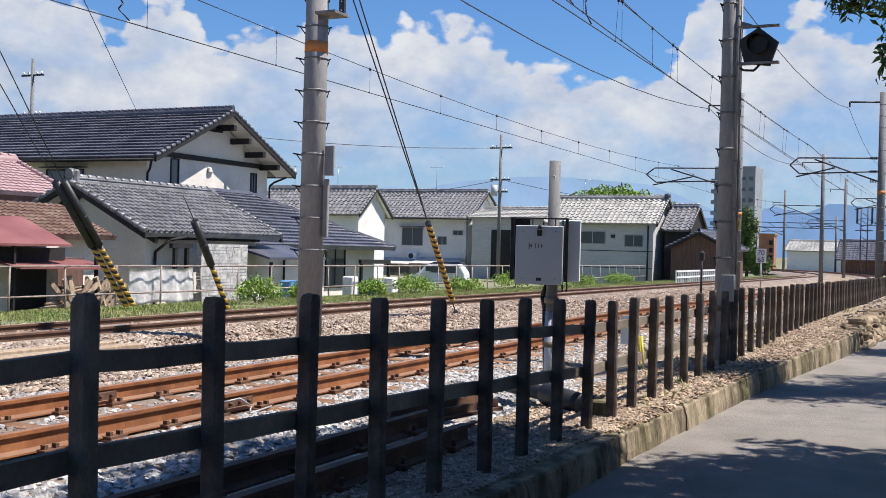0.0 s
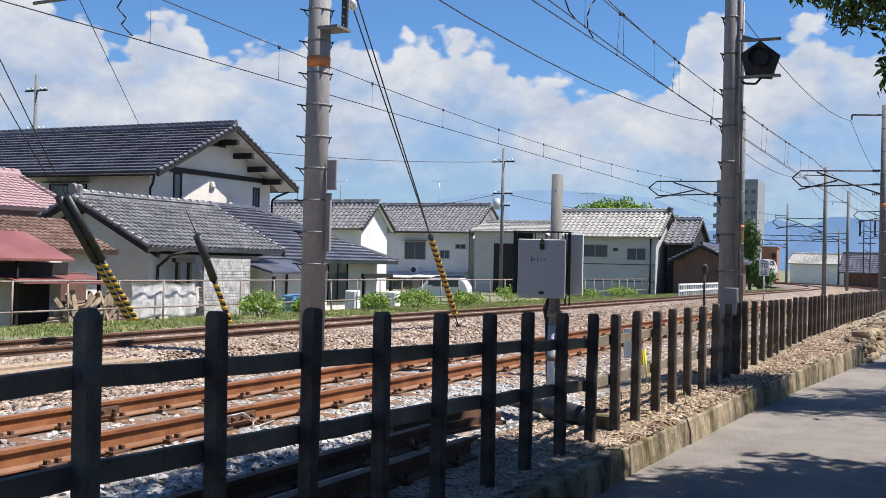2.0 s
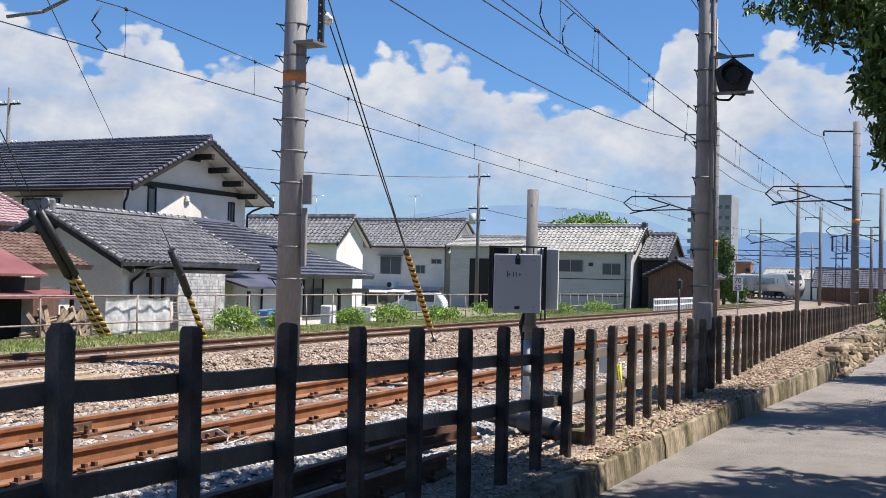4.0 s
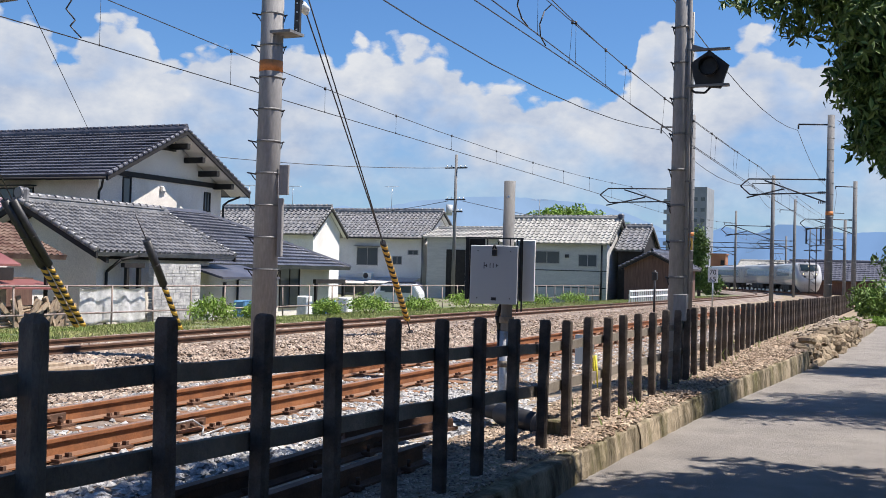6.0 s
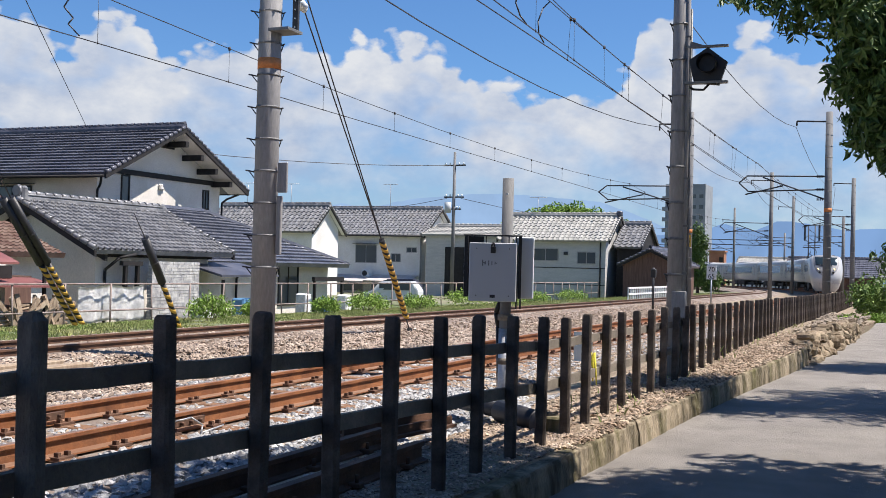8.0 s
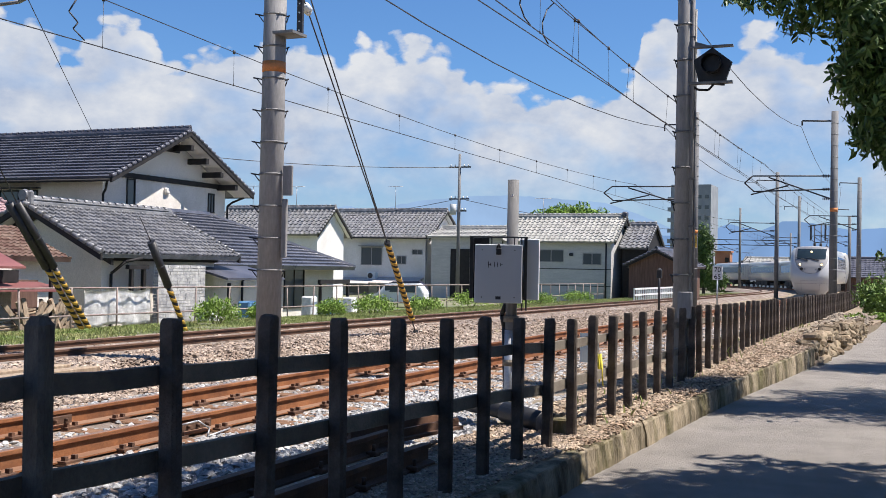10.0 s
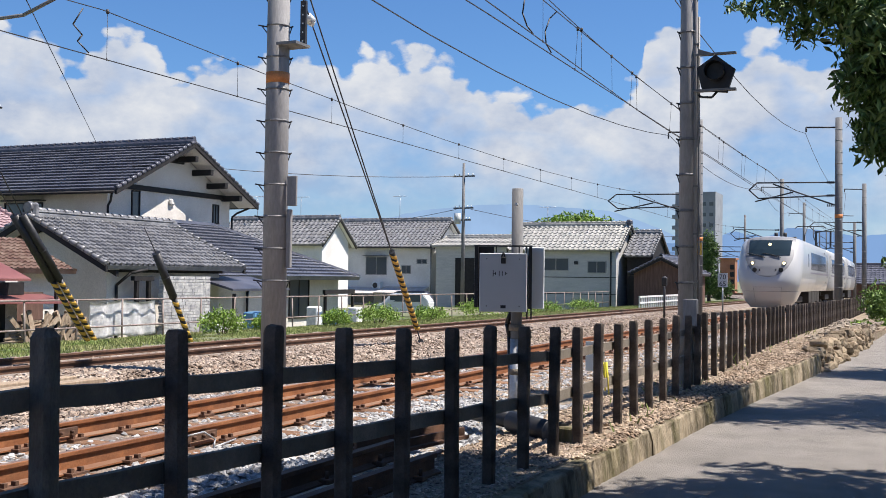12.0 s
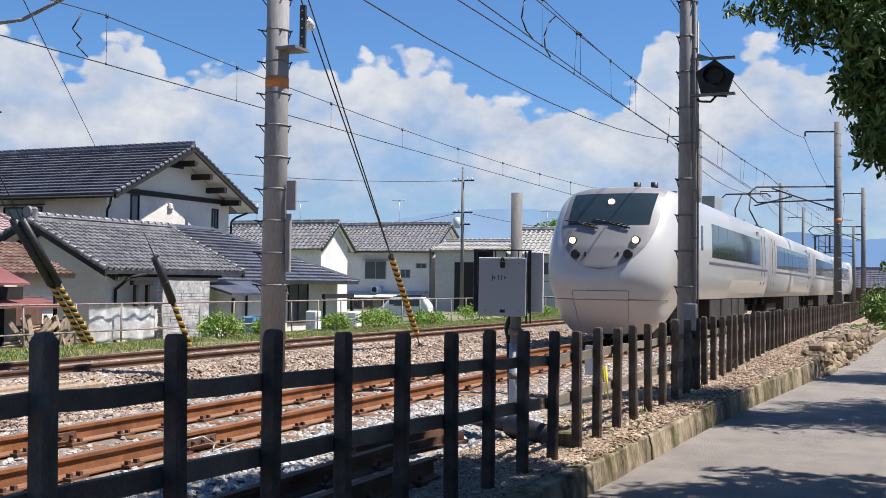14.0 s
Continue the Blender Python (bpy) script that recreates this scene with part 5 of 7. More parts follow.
def finish_car(root, first, lead=False):
    side_box(root, first + 1.6, CAR_LEN - 2.2, 2.02, 2.88, "sidepane", "window_band", 0.006, "dark continuous window band")
    side_box(root, first + 1.2, CAR_LEN - 0.2, 1.83, 1.90, "stripe", "stripe", 0.004, "thin purple-grey stripe")
    for x in ((CAR_LEN - 1.7, CAR_LEN - 0.9) if lead else (0.8, 1.6, CAR_LEN - 1.7, CAR_LEN - 0.9)):
        side_box(root, x - 0.035, x + 0.035, 1.0, 3.05, "train_under", "door_edge", 0.006)
    if lead:
        side_box(root, first + 0.05, first + 0.3, 2.15, 2.75, "screen", "cab_window", 0.008)
    for i in range(7):
        x = first + 2.6 + i * 1.5
        if x < CAR_LEN - 2.4:
            side_box(root, x - 0.01, x + 0.01, 2.02, 2.88, "black", "window_post", 0.008)
    for s in (-1, 1):
        for k in range(2):
            x = CAR_LEN - 2.9 + 0.35 * k
            part("side_grille", boxed(x, x + 0.14, s * 1.40 - 0.02, s * 1.40 + 0.03, 2.98, 3.12), M["train_grey"], root)
    part("air_conditioner", boxed(7.0, 11.5, -0.75, 0.75, 3.45, 3.63, bevel=0.07), M["train_grey"], root)
    underfloor(root, lead)


def make_middle_car(pantograph=False):
    root = thing("train_car", "white express train coach with dark window band", "train", group="train cars")
    ring = [(-w, z) for w, z in BODY] + [(w, z) for w, z in BODY[-2::-1]]
    V = [(x, y, z) for x in (0.0, CAR_LEN) for y, z in ring]
    k = len(ring)
    Fc = [(i, (i + 1) % k, k + (i + 1) % k, k + i) for i in range(k)] + [tuple(range(k))[::-1], tuple(range(k, 2 * k))]
    body = new("body", raw("body", V, Fc, M["train"], True))
    body.parent = root
    finish_car(root, 0.6)
    part("gangway", boxed(-0.3, 0.0, -0.9, 0.9, 1.1, 3.2), M["black"], root)
    if pantograph:
        bm = boxed(3.0, 5.0, -0.6, 0.6, 3.6, 3.72)
        for y in (-0.45, 0.45):
            tube(bm, (4.8, y, 3.7), (3.3, y * 0.6, 4.35), 0.03, seg=6)
            tube(bm, (3.3, y * 0.6, 4.35), (4.4, y * 0.4, 5.0), 0.025, seg=6)
        tube(bm, (4.4, -0.8, 5.04), (4.4, 0.8, 5.04), 0.03, seg=6)
        for y in (-1, 1):
            tube(bm, (4.4, y * 0.8, 5.04), (4.4, y * 0.95, 4.9), 0.025, seg=6)
        for x in (2.4, 5.6, 6.0):
            tube(bm, (x, 0.3, 3.5), (x, 0.3, 3.9), 0.07, seg=8)
        part("pantograph", bm, M["dark_steel"], root)
    return root


NOSE_AT = [(0, 204.0), (1.5, 185.2), (3, 166.3), (4.7, 144.8), (6.5, 122.1), (8, 103.0), (9.2, 87.2), (10.5, 69.8), (11, 63.3), (12, 50.9), (13, 36.9), (14, 22.4)]


def car_pose(front):
    a, _ = track(front + 3.9)
    b, _ = track(front + 13.3)
    d = (b - a).normalized()
    p = a - d * 3.9
    m = d.to_track_quat("X", "Z").to_matrix().to_4x4()
    m.translation = p
    return m


# ---- plants ----
def leaf_cloud(name, blobs, count, size, material, seed, parent=None, droop=0.0):
    """Many small leaves scattered through ellipsoids (centre, radii), thicker towards the shell, with gaps."""
    rs = np.random.RandomState(seed)
    vol = np.array([b[1][0] * b[1][1] * b[1][2] for b in blobs])
    which = rs.choice(len(blobs), count, p=vol / vol.sum())
    C = np.array([b[0] for b in blobs])[which]
    R = np.array([b[1] for b in blobs])[which]
    d = rs.randn(count, 3)
    d /= np.linalg.norm(d, axis=1)[:, None]
    rad = rs.rand(count) ** 0.45 * (0.8 + 0.25 * np.sin(7 * d[:, 0] + seed) * np.cos(6 * d[:, 1] + 5 * d[:, 2]))
    P = C + d * R * rad[:, None]
    a = rs.randn(count, 3)
    a /= np.linalg.norm(a, axis=1)[:, None]
    b = np.cross(a, rs.randn(count, 3))
    b /= np.linalg.norm(b, axis=1)[:, None]
    s = size * (0.6 + 0.8 * rs.rand(count))[:, None]
    a[:, 2] -= droop
    a /= np.linalg.norm(a, axis=1)[:, None]
    b = np.cross(a, b)
    b /= np.linalg.norm(b, axis=1)[:, None]
    fold = np.cross(a, b) * s * 0.14
    V = np.stack([P - a * s, P - a * s * 0.15 + b * s * 0.36 + fold, P + a * s * 1.1, P - a * s * 0.15 - b * s * 0.36 + fold], 1).reshape(-1, 3)
    k = (np.arange(count) * 4)[:, None, None]
    Fc = (np.array([(0, 2, 1), (0, 3, 2)])[None] + k).reshape(-1, 3)
    me = raw(name, V.tolist(), Fc.tolist(), material)
    ob = new(name, me)
    if parent:
        ob.parent = parent
    return ob


def limb(bm, pts, r0, r1):
    n = len(pts) - 1
    for i in range(n):
        tube(bm, pts[i], pts[i + 1], r0 + (r1 - r0) * i / n, r0 + (r1 - r0) * (i + 1) / n, 9)


def make_tree(label, x, y, z, h, blobs, leaves, size, mat, seed, r=0.18, limbs=()):
    root = thing("tree", label, "tree", pose(x, y, z))
    bm = bmesh.new()
    limb(bm, [(0, 0, -0.3), (0.05, 0.03, h * 0.3), (-0.04, 0.06, h * 0.6), (0.03, 0, h * 0.85)], r, r * 0.35)
    part("trunk", bm, M["bark"], root)
    for a, b in limbs:
        bm = bmesh.new()
        a, b = Vector(a), Vector(b)
        limb(bm, [a, a.lerp(b, 0.5) + Vector((0, 0, 0.25)), b], r * 0.45, r * 0.12)
        part("branch", bm, M["bark"], root)
    leaf_cloud("crown", blobs, leaves, size, M[mat], seed, root, 0.5)
    return root


def make_trees():
    # roadside trees whose crowns hang over the lane and shade it
    make_tree("leafy roadside tree with low boughs hanging over the lane", 15.5, -3.4, 0, 6.5,
              [((0, 0.3, 5.6), (2.2, 2.2, 1.6)), ((-1.2, 2.8, 5.2), (1.5, 1.5, 0.75)), ((-1.3, 4.5, 5.15), (0.9, 0.55, 0.32)), ((-1.5, 4.0, 4.45), (0.9, 0.42, 0.6)), ((-1.5, 3.7, 3.75), (0.7, 0.4, 0.65)),
               ((-1.4, 3.4, 3.1), (0.55, 0.32, 0.45)), ((-1.4, 4.6, 4.75), (0.6, 0.5, 0.25))],
              21000, 0.075, "leaf", 11, limbs=(((0, 0, 3), (-1.4, 3.6, 4.9)), ((0, 0, 3.4), (-1.0, 1.5, 5.4)), ((0, 0, 3.6), (1.6, -0.8, 5.6)), ((-1.2, 3.2, 4.8), (-1.5, 3.7, 3.4))))
    bough = thing("tree_bough", "dense drooping leafy bough hanging over the lane", "bough", pose(14.0, 0.4, 0))
    bm = bmesh.new()
    limb(bm, [(1.0, -3.0, 4.2), (0.5, -1.5, 5.0), (0.1, -0.3, 5.2), (0, 0.7, 5.1)], 0.06, 0.015)
    limb(bm, [(0.3, -0.8, 5.1), (0.1, -0.2, 4.4), (0, 0.0, 3.4)], 0.035, 0.01)
    part("branch", bm, M["bark"], bough)
    leaf_cloud("foliage", [((0, 0.45, 5.15), (0.9, 0.55, 0.4)), ((0, 0.1, 4.75), (1.0, 0.5, 0.5)), ((0, -0.1, 4.2), (0.9, 0.42, 0.6)), ((0, -0.15, 3.6), (0.7, 0.33, 0.6)), ((0, -0.2, 3.1), (0.5, 0.25, 0.4)),
                           ((0.1, -0.6, 4.6), (0.9, 0.6, 0.8)), ((0.1, -0.7, 3.8), (0.8, 0.5, 0.7)), ((0, 0.85, 5.25), (0.6, 0.3, 0.25)), ((0, 1.2, 5.22), (0.5, 0.35, 0.2)), ((0, 0.25, 4.0), (0.7, 0.36, 0.5)), ((0, 0.1, 3.4), (0.6, 0.28, 0.45)), ((0, 1.5, 5.05), (0.35, 0.22, 0.14)), ((0, 1.2, 4.98), (0.4, 0.25, 0.16)), ((0, 1.75, 5.12), (0.3, 0.2, 0.12)), ((0, 0.9, 4.85), (0.4, 0.25, 0.16))], 9500, 0.065, M["leaf"], 17, bough, 0.9)
    make_tree("tall leafy roadside tree shading the fence", 3.5, -4.2, 0, 8.0,
              [((0.5, 1.5, 6.6), (3.4, 2.4, 1.3)), ((2.8, 3.2, 6.6), (3.6, 2.0, 1.0)), ((-2.5, 2.8, 6.6), (3.2, 2.4, 1.2)), ((0.2, 4.2, 6.4), (3.8, 1.3, 0.7)), ((5.5, 1.5, 6.6), (2.3, 1.6, 0.8)), ((5.6, -0.8, 6.6), (2.6, 1.8, 0.8)), ((3.2, 4.9, 6.4), (2.8, 1.2, 0.6)), ((3.2, 4.8, 5.8), (2.7, 1.2, 0.5)), ((0.5, 4.6, 5.8), (3.0, 1.1, 0.5))],
              80000, 0.125, "leaf", 12, limbs=(((0, 0, 3.5), (2.4, 2.8, 6.4)), ((0, 0, 3.8), (-2.2, 2.4, 6.4)), ((0, 0, 4.2), (0.2, 3.8, 6.4))))
    # unseen trees added around the camera to keep skylight off the fence
    for i, (x, y) in enumerate(((-6.5, -3.6), (-2.5, -6.8), (8.0, -6.2))):
        make_tree("unseen dense leafy tree added beside the lane to block skylight", x, y, 0, 7.0, [((0, 0, 4.6), (3.0, 2.6, 2.6)), ((0.5, 1.6, 5.6), (2.6, 2.0, 1.4)), ((-0.8, -0.6, 2.4), (2.4, 2.0, 1.6))], 5000, 0.22, "leaf", 51 + i,
                  limbs=(((0, 0, 3), (1.4, 1.2, 5.0)), ((0, 0, 3.2), (-1.4, 0.6, 5.2))))
    # unseen trees added so the train's windows mirror dark foliage, not bright sky
    for i, (x, y) in enumerate(((29.0, -7.5), (36.5, -8.2), (44.0, -7.6), (52.0, -8.4))):
        make_tree("unseen dense leafy tree added for dark reflections in the train", x, y, 0, 6.0, [((0, 0, 3.9), (3.4, 2.2, 2.3)), ((1.2, 0.4, 1.9), (2.8, 1.8, 1.5)), ((-1.4, -0.4, 2.2), (2.6, 1.8, 1.6))], 5000, 0.24, "leaf", 71 + i,
                  limbs=(((0, 0, 2.5), (1.4, 0.8, 4.2)), ((0, 0, 2.7), (-1.4, 0.4, 4.4))))
    make_tree("leafy roadside tree by the lane", 21.2, -3.6, 0, 6.5,
              [((0, 0.2, 5.4), (1.9, 2.6, 1.6)), ((-0.6, 1.9, 5.0), (1.2, 1.3, 0.8))], 14000, 0.09, "leaf", 13, limbs=(((0, 0, 3), (-1.2, 1.4, 4.8)),))


# ---- far distance ----
def make_mountains():
    # the blue of the distance haze is put into the ridges' glow colour
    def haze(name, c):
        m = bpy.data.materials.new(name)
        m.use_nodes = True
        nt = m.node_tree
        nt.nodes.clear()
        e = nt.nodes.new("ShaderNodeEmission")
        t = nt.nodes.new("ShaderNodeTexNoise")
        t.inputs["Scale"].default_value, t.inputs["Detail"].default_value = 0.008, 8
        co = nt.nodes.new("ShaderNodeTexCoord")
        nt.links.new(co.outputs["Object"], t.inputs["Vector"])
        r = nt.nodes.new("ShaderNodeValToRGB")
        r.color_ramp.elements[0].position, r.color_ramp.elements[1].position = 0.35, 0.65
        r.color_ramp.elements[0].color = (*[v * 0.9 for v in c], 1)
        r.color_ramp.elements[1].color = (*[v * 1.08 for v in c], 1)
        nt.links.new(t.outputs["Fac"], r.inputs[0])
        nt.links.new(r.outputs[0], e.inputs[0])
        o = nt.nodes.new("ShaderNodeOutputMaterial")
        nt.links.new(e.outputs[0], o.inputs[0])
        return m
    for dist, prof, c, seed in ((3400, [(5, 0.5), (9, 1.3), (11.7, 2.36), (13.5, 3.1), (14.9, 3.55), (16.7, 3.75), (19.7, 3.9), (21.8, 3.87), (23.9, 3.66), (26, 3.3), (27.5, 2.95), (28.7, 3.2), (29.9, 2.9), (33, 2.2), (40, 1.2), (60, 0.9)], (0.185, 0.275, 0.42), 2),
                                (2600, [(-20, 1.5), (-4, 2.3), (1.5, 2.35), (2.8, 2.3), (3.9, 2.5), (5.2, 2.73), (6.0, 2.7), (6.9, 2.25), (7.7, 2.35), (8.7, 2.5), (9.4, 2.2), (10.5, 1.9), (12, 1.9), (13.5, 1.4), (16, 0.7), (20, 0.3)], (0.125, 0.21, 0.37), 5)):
        V, Fc = [], []
        az = np.arange(-20, 62, 0.25)
        for i, a in enumerate(az):
            e = np.interp(a, [p[0] for p in prof], [p[1] for p in prof])
            e = max(0.05, e + 0.08 * noise.noise(Vector((a * 0.5, seed, 0))) + 0.06 * noise.noise(Vector((a * 2.3, seed, 3))))
            x, y = dist * math.cos(radians(a)), dist * math.sin(radians(a))
            V += [(x, y, -40), (x, y, 1.6 + dist * math.tan(radians(e)))]
            if i:
                k = 2 * i
                Fc.append((k - 2, k, k + 1, k - 1))
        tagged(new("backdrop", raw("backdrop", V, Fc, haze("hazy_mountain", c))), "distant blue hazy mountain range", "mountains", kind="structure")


# ---- things by the near fence ----
def make_box():
    root = thing("signal_box", "grey steel signal junction box on a round post behind the fence", "signal box", pose(9.98, 3.6, 0.1))
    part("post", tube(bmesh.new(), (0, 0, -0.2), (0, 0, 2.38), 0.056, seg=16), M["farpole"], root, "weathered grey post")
    part("post_sleeve", tube(bmesh.new(), (0, 0, -0.2), (0, 0, 0.9), 0.062, seg=16), M["galv"], root, "pale galvanised sleeve")
    # a white disc is drawn for the light showing through the post's hole
    part("post_hole", tube(bmesh.new(), (-0.062, -0.01, 2.22), (-0.05, -0.01, 2.22), 0.014, seg=10), M["signwhite"], root)
    turn = pose(0, 0, 0, 0, 0, 19.8)
    # the door looks back along the lane; local y runs to the left of it
    door = part("door", boxed(-0.25, -0.215, -0.098, 0.36, 1.17, 1.735, turn, bevel=0.006), M["boxgrey"], root)
    part("side_plate", boxed(-0.21, -0.1, 0.375, 0.41, 1.21, 1.8, turn), M["black"], root)
    part("back_plate", boxed(-0.11, -0.1, 0.225, 0.375, 1.21, 1.8, turn), M["black"], root)
    part("back_plate", boxed(-0.2, -0.1, -0.1, 0.225, 1.21, 1.72, turn), M["black"], root)
    part("side_plate", boxed(-0.21, -0.1, -0.145, -0.115, 1.2, 1.8, turn), M["black"], root)
    part("top_bar", boxed(-0.2, -0.17, -0.15, 0.415, 1.8, 1.815, turn), M["dark_steel"], root)
    for y in (-0.02, 0.2, -0.09):
        part("rack_bar", boxed(-0.2, -0.185, y - 0.006, y + 0.006, 1.72, 1.8, turn), M["dark_steel"], root)
    for y in (-0.1, -0.14):
        part("rack_leg", boxed(-0.2, -0.18, y - 0.008, y + 0.008, 1.1, 1.2, turn), M["dark_steel"], root)
    part("cabinet", boxed(-0.1, 0.16, -0.268, -0.075, 1.2, 1.8, turn, bevel=0.008), M["boxwhite"], root, "white-painted cabinet body")
    part("strut", boxed(-0.12, -0.03, -0.06, 0.06, 1.3, 1.36, turn), M["dark_steel"], root)
    part("strut", boxed(-0.12, -0.03, -0.06, 0.06, 1.6, 1.66, turn), M["dark_steel"], root)
    lock = boxed(-0.272, -0.25, 0.105, 0.155, 1.635, 1.70, turn, bevel=0.006)
    tube(lock, turn @ Vector((-0.26, 0.115, 1.7)), turn @ Vector((-0.26, 0.13, 1.745)), 0.008, seg=6)
    tube(lock, turn @ Vector((-0.26, 0.13, 1.745)), turn @ Vector((-0.26, 0.148, 1.7)), 0.008, seg=6)
    part("padlock", lock, M["black"], door)
    part("latch", boxed(-0.256, -0.25, 0.105, 0.155, 1.205, 1.235, turn), M["black"], door)
    for y, z in ((-0.025, 1.68), (0.29, 1.68), (-0.025, 1.225), (0.29, 1.225)):
        part("bolt", tube(bmesh.new(), turn @ Vector((-0.258, y, z)), turn @ Vector((-0.25, y, z)), 0.006, seg=6), M["dark_steel"], door)
    # worn marks that cannot be read
    for y, w, h in ((0.228, 0.008, 0.06), (0.213, 0.022, 0.008), (0.205, 0.008, 0.03), (0.17, 0.007, 0.05), (0.14, 0.007, 0.045), (0.11, 0.007, 0.03), (0.098, 0.012, 0.007)):
        part("worn_mark", boxed(-0.2515, -0.25, y - w / 2, y + w / 2, 1.54 - h / 2, 1.54 + h / 2, turn), M["dark_steel"], door)
    for z in (0.55, 0.98):
        part("clamp", tube(bmesh.new(), (0, 0, z), (0, 0, z + 0.06), 0.075, seg=14), M["board"], root)
    part("conduit", tubes([(0.02, 0.05, 1.2), (-0.02, 0.09, 1.05), (0.0, 0.07, 0.92), (0.03, 0.05, 0.1)], 0.025, 8), M["black"], root)


def make_lamp():
    root = thing("warning_lamp", "black pentagonal signal lamp with a round lens bracketed to the pole", "signal lamp", pose(14.14, 2.385, 4.28))
    bm = bmesh.new()
    pts = [(0.0, 0.25), (0.25, 0.05), (0.15, -0.25), (-0.17, -0.21), (-0.245, 0.09)]
    f = [bm.verts.new((-0.03, -y, z)) for y, z in pts]
    b = [bm.verts.new((0.03, -y, z)) for y, z in pts]
    bm.faces.new(f)
    bm.faces.new(b[::-1])
    for i in range(5):
        bm.faces.new((f[i], f[(i + 1) % 5], b[(i + 1) % 5], b[i]))
    bmesh.ops.recalc_face_normals(bm, faces=bm.faces[:])
    part("backboard", bm, M["black"], root)
    part("lamp_housing", boxed(0.03, 0.2, -0.16, 0.14, -0.2, 0.12, bevel=0.03), M["black"], root)
    part("visor", tube(bmesh.new(), (-0.16, 0, 0.03), (-0.03, 0, 0.03), 0.125, 0.12, 20, caps=False), M["dark_steel"], root)
    part("lens", tube(bmesh.new(), (-0.05, 0, 0.03), (-0.028, 0, 0.03), 0.1, seg=20), M["black"], root)
    part("bracket", boxed(-0.05, 0.03, -0.26, 0.3, 0.25, 0.275), M["hoop"], root)
    part("bracket", boxed(-0.06, 0.03, -0.26, 0.3, -0.225, -0.195), M["hoop"], root)
    gus = strip(bmesh.new(), [(0.0, 0.3, 0.25), (0.0, 0.02, 0.25)], [(-0.01, 0), (-0.01, 0.02), (0.01, 0.02), (0.01, 0)])
    for v in gus.verts:
        if v.co.y > 0.2 and v.co.z > 0.26:
            v.co.z += 0.1
    part("gusset", gus, M["hoop"], root)
    part("cable", tubes([(0, 0.26, -0.24), (0, 0.18, -0.29), (0, 0.05, -0.3), (0.02, -0.02, -0.22)], 0.015, 6), M["black"], root)


def make_scrap():
    for label, x0, x1, y0, y1, z in (("rusty spare rail lying beside the track", 0.5, 7.3, 3.62, 3.6, 0.37), ("rusty spare rail lying by the fence", 0.5, 6.95, 3.2, 3.12, 0.36)):
        bm = strip(bmesh.new(), [(x0, y0, z), (x1, y1, z)], [(-0.065, -0.14), (-0.065, -0.125), (-0.012, -0.11), (-0.01, -0.04), (-0.032, -0.03), (-0.032, 0), (0.032, 0), (0.032, -0.03), (0.01, -0.04), (0.012, -0.11), (0.065, -0.125), (0.065, -0.14)])
        root = thing("spare_rail", label, "rail", group="spare rails")
        part("rail", bm, M["dark_rust"], root)
        for k in range(9):
            u = (k + 0.5) / 9
            x, y = x0 + (x1 - x0) * u, y0 + (y1 - y0) * u
            clip = boxed(x - 0.04, x + 0.04, y - 0.11, y - 0.03, z - 0.135, z - 0.1, bevel=0.006)
            tube(clip, (x, y - 0.075, z - 0.1), (x, y - 0.075, z - 0.055), 0.014, seg=6)
            part("rail_clip", clip, M["dark_rust"], root)
        part("joint_bar", boxed(x0 + 3.2, x0 + 3.75, y0 - 0.055, y0 - 0.013, z - 0.1, z - 0.035, bevel=0.008), M["dark_rust"], root)
    rng = random.Random(3)
    for i in range(5):
        x, y = 7.5 + i * 0.1, 3.55 + i * 0.12
        m = pose(x, y, 0.30 + 0.03 * (i % 3), 0, rng.uniform(-3, 3), rng.uniform(-24, -8))
        bm = boxed(-0.55, 0.65, -0.06, 0.06, -0.025, 0.0, m)
        box(bm, -0.55, 0.65, -0.012, 0.012, 0, 0.06, m)
        solo("scrap_steel", bm, M["dark_rust"], "dark rusty steel offcut lying in a heap", "scrap steel", "scrap heap")
    root = thing("cable_pipe", "black corrugated cable pipe by the post", "pipe")
    bm = tube(bmesh.new(), (9.2, 3.35, 0.3), (8.9, 2.85, 0.26), 0.1, seg=14)
    part("pipe", bm, M["black"], root)
    part("collar", tube(bmesh.new(), (8.92, 2.88, 0.262), (8.84, 2.76, 0.25), 0.115, seg=14), M["rubber"], root)
    part("pipe_tail", tube(bmesh.new(), (9.9, 4.0, 0.25), (9.2, 3.35, 0.3), 0.07, seg=12), M["black"], root)
    solo("concrete_block", boxed(8.75, 8.95, 2.62, 2.8, 0.12, 0.34, bevel=0.015), M["kerb"], "small concrete block at the fence foot", "block")
    solo("concrete_block", boxed(8.98, 9.1, 2.65, 2.78, 0.12, 0.3, bevel=0.015), M["kerb"], "small concrete block at the fence foot", "block")
    solo("white_plate", boxed(10.0, 10.02, 2.72, 2.9, 0.72, 1.0), M["boxwhite"], "white plate fixed behind the fence", "plate")
    bm = bmesh.new()
    for i in range(7):
        y = 2.66 + i * 0.012
        tube(bm, (9.86, y, 0.82 - 0.02 * (i % 3)), (9.86 + 0.02 * (i % 2), y + 0.03 * ((i % 3) - 1), 0.52 + 0.03 * (i % 4)), 0.016, 0.006, 6)
    solo("yellow_rag", bm, M["yellowbag"], "bright yellow plastic strips tied to the fence", "rag")
    # concrete planks stacked between the tracks
    for k in range(4):
        solo("plank", boxed(8.2 + 0.1 * k, 11.0, 9.35 + 0.24 * k, 9.55 + 0.24 * k, 0.08, 0.19 + 0.05 * (k % 2), bevel=0.01), M["oldwood"], "weathered plank lying between the tracks", "plank", "planks between the tracks")
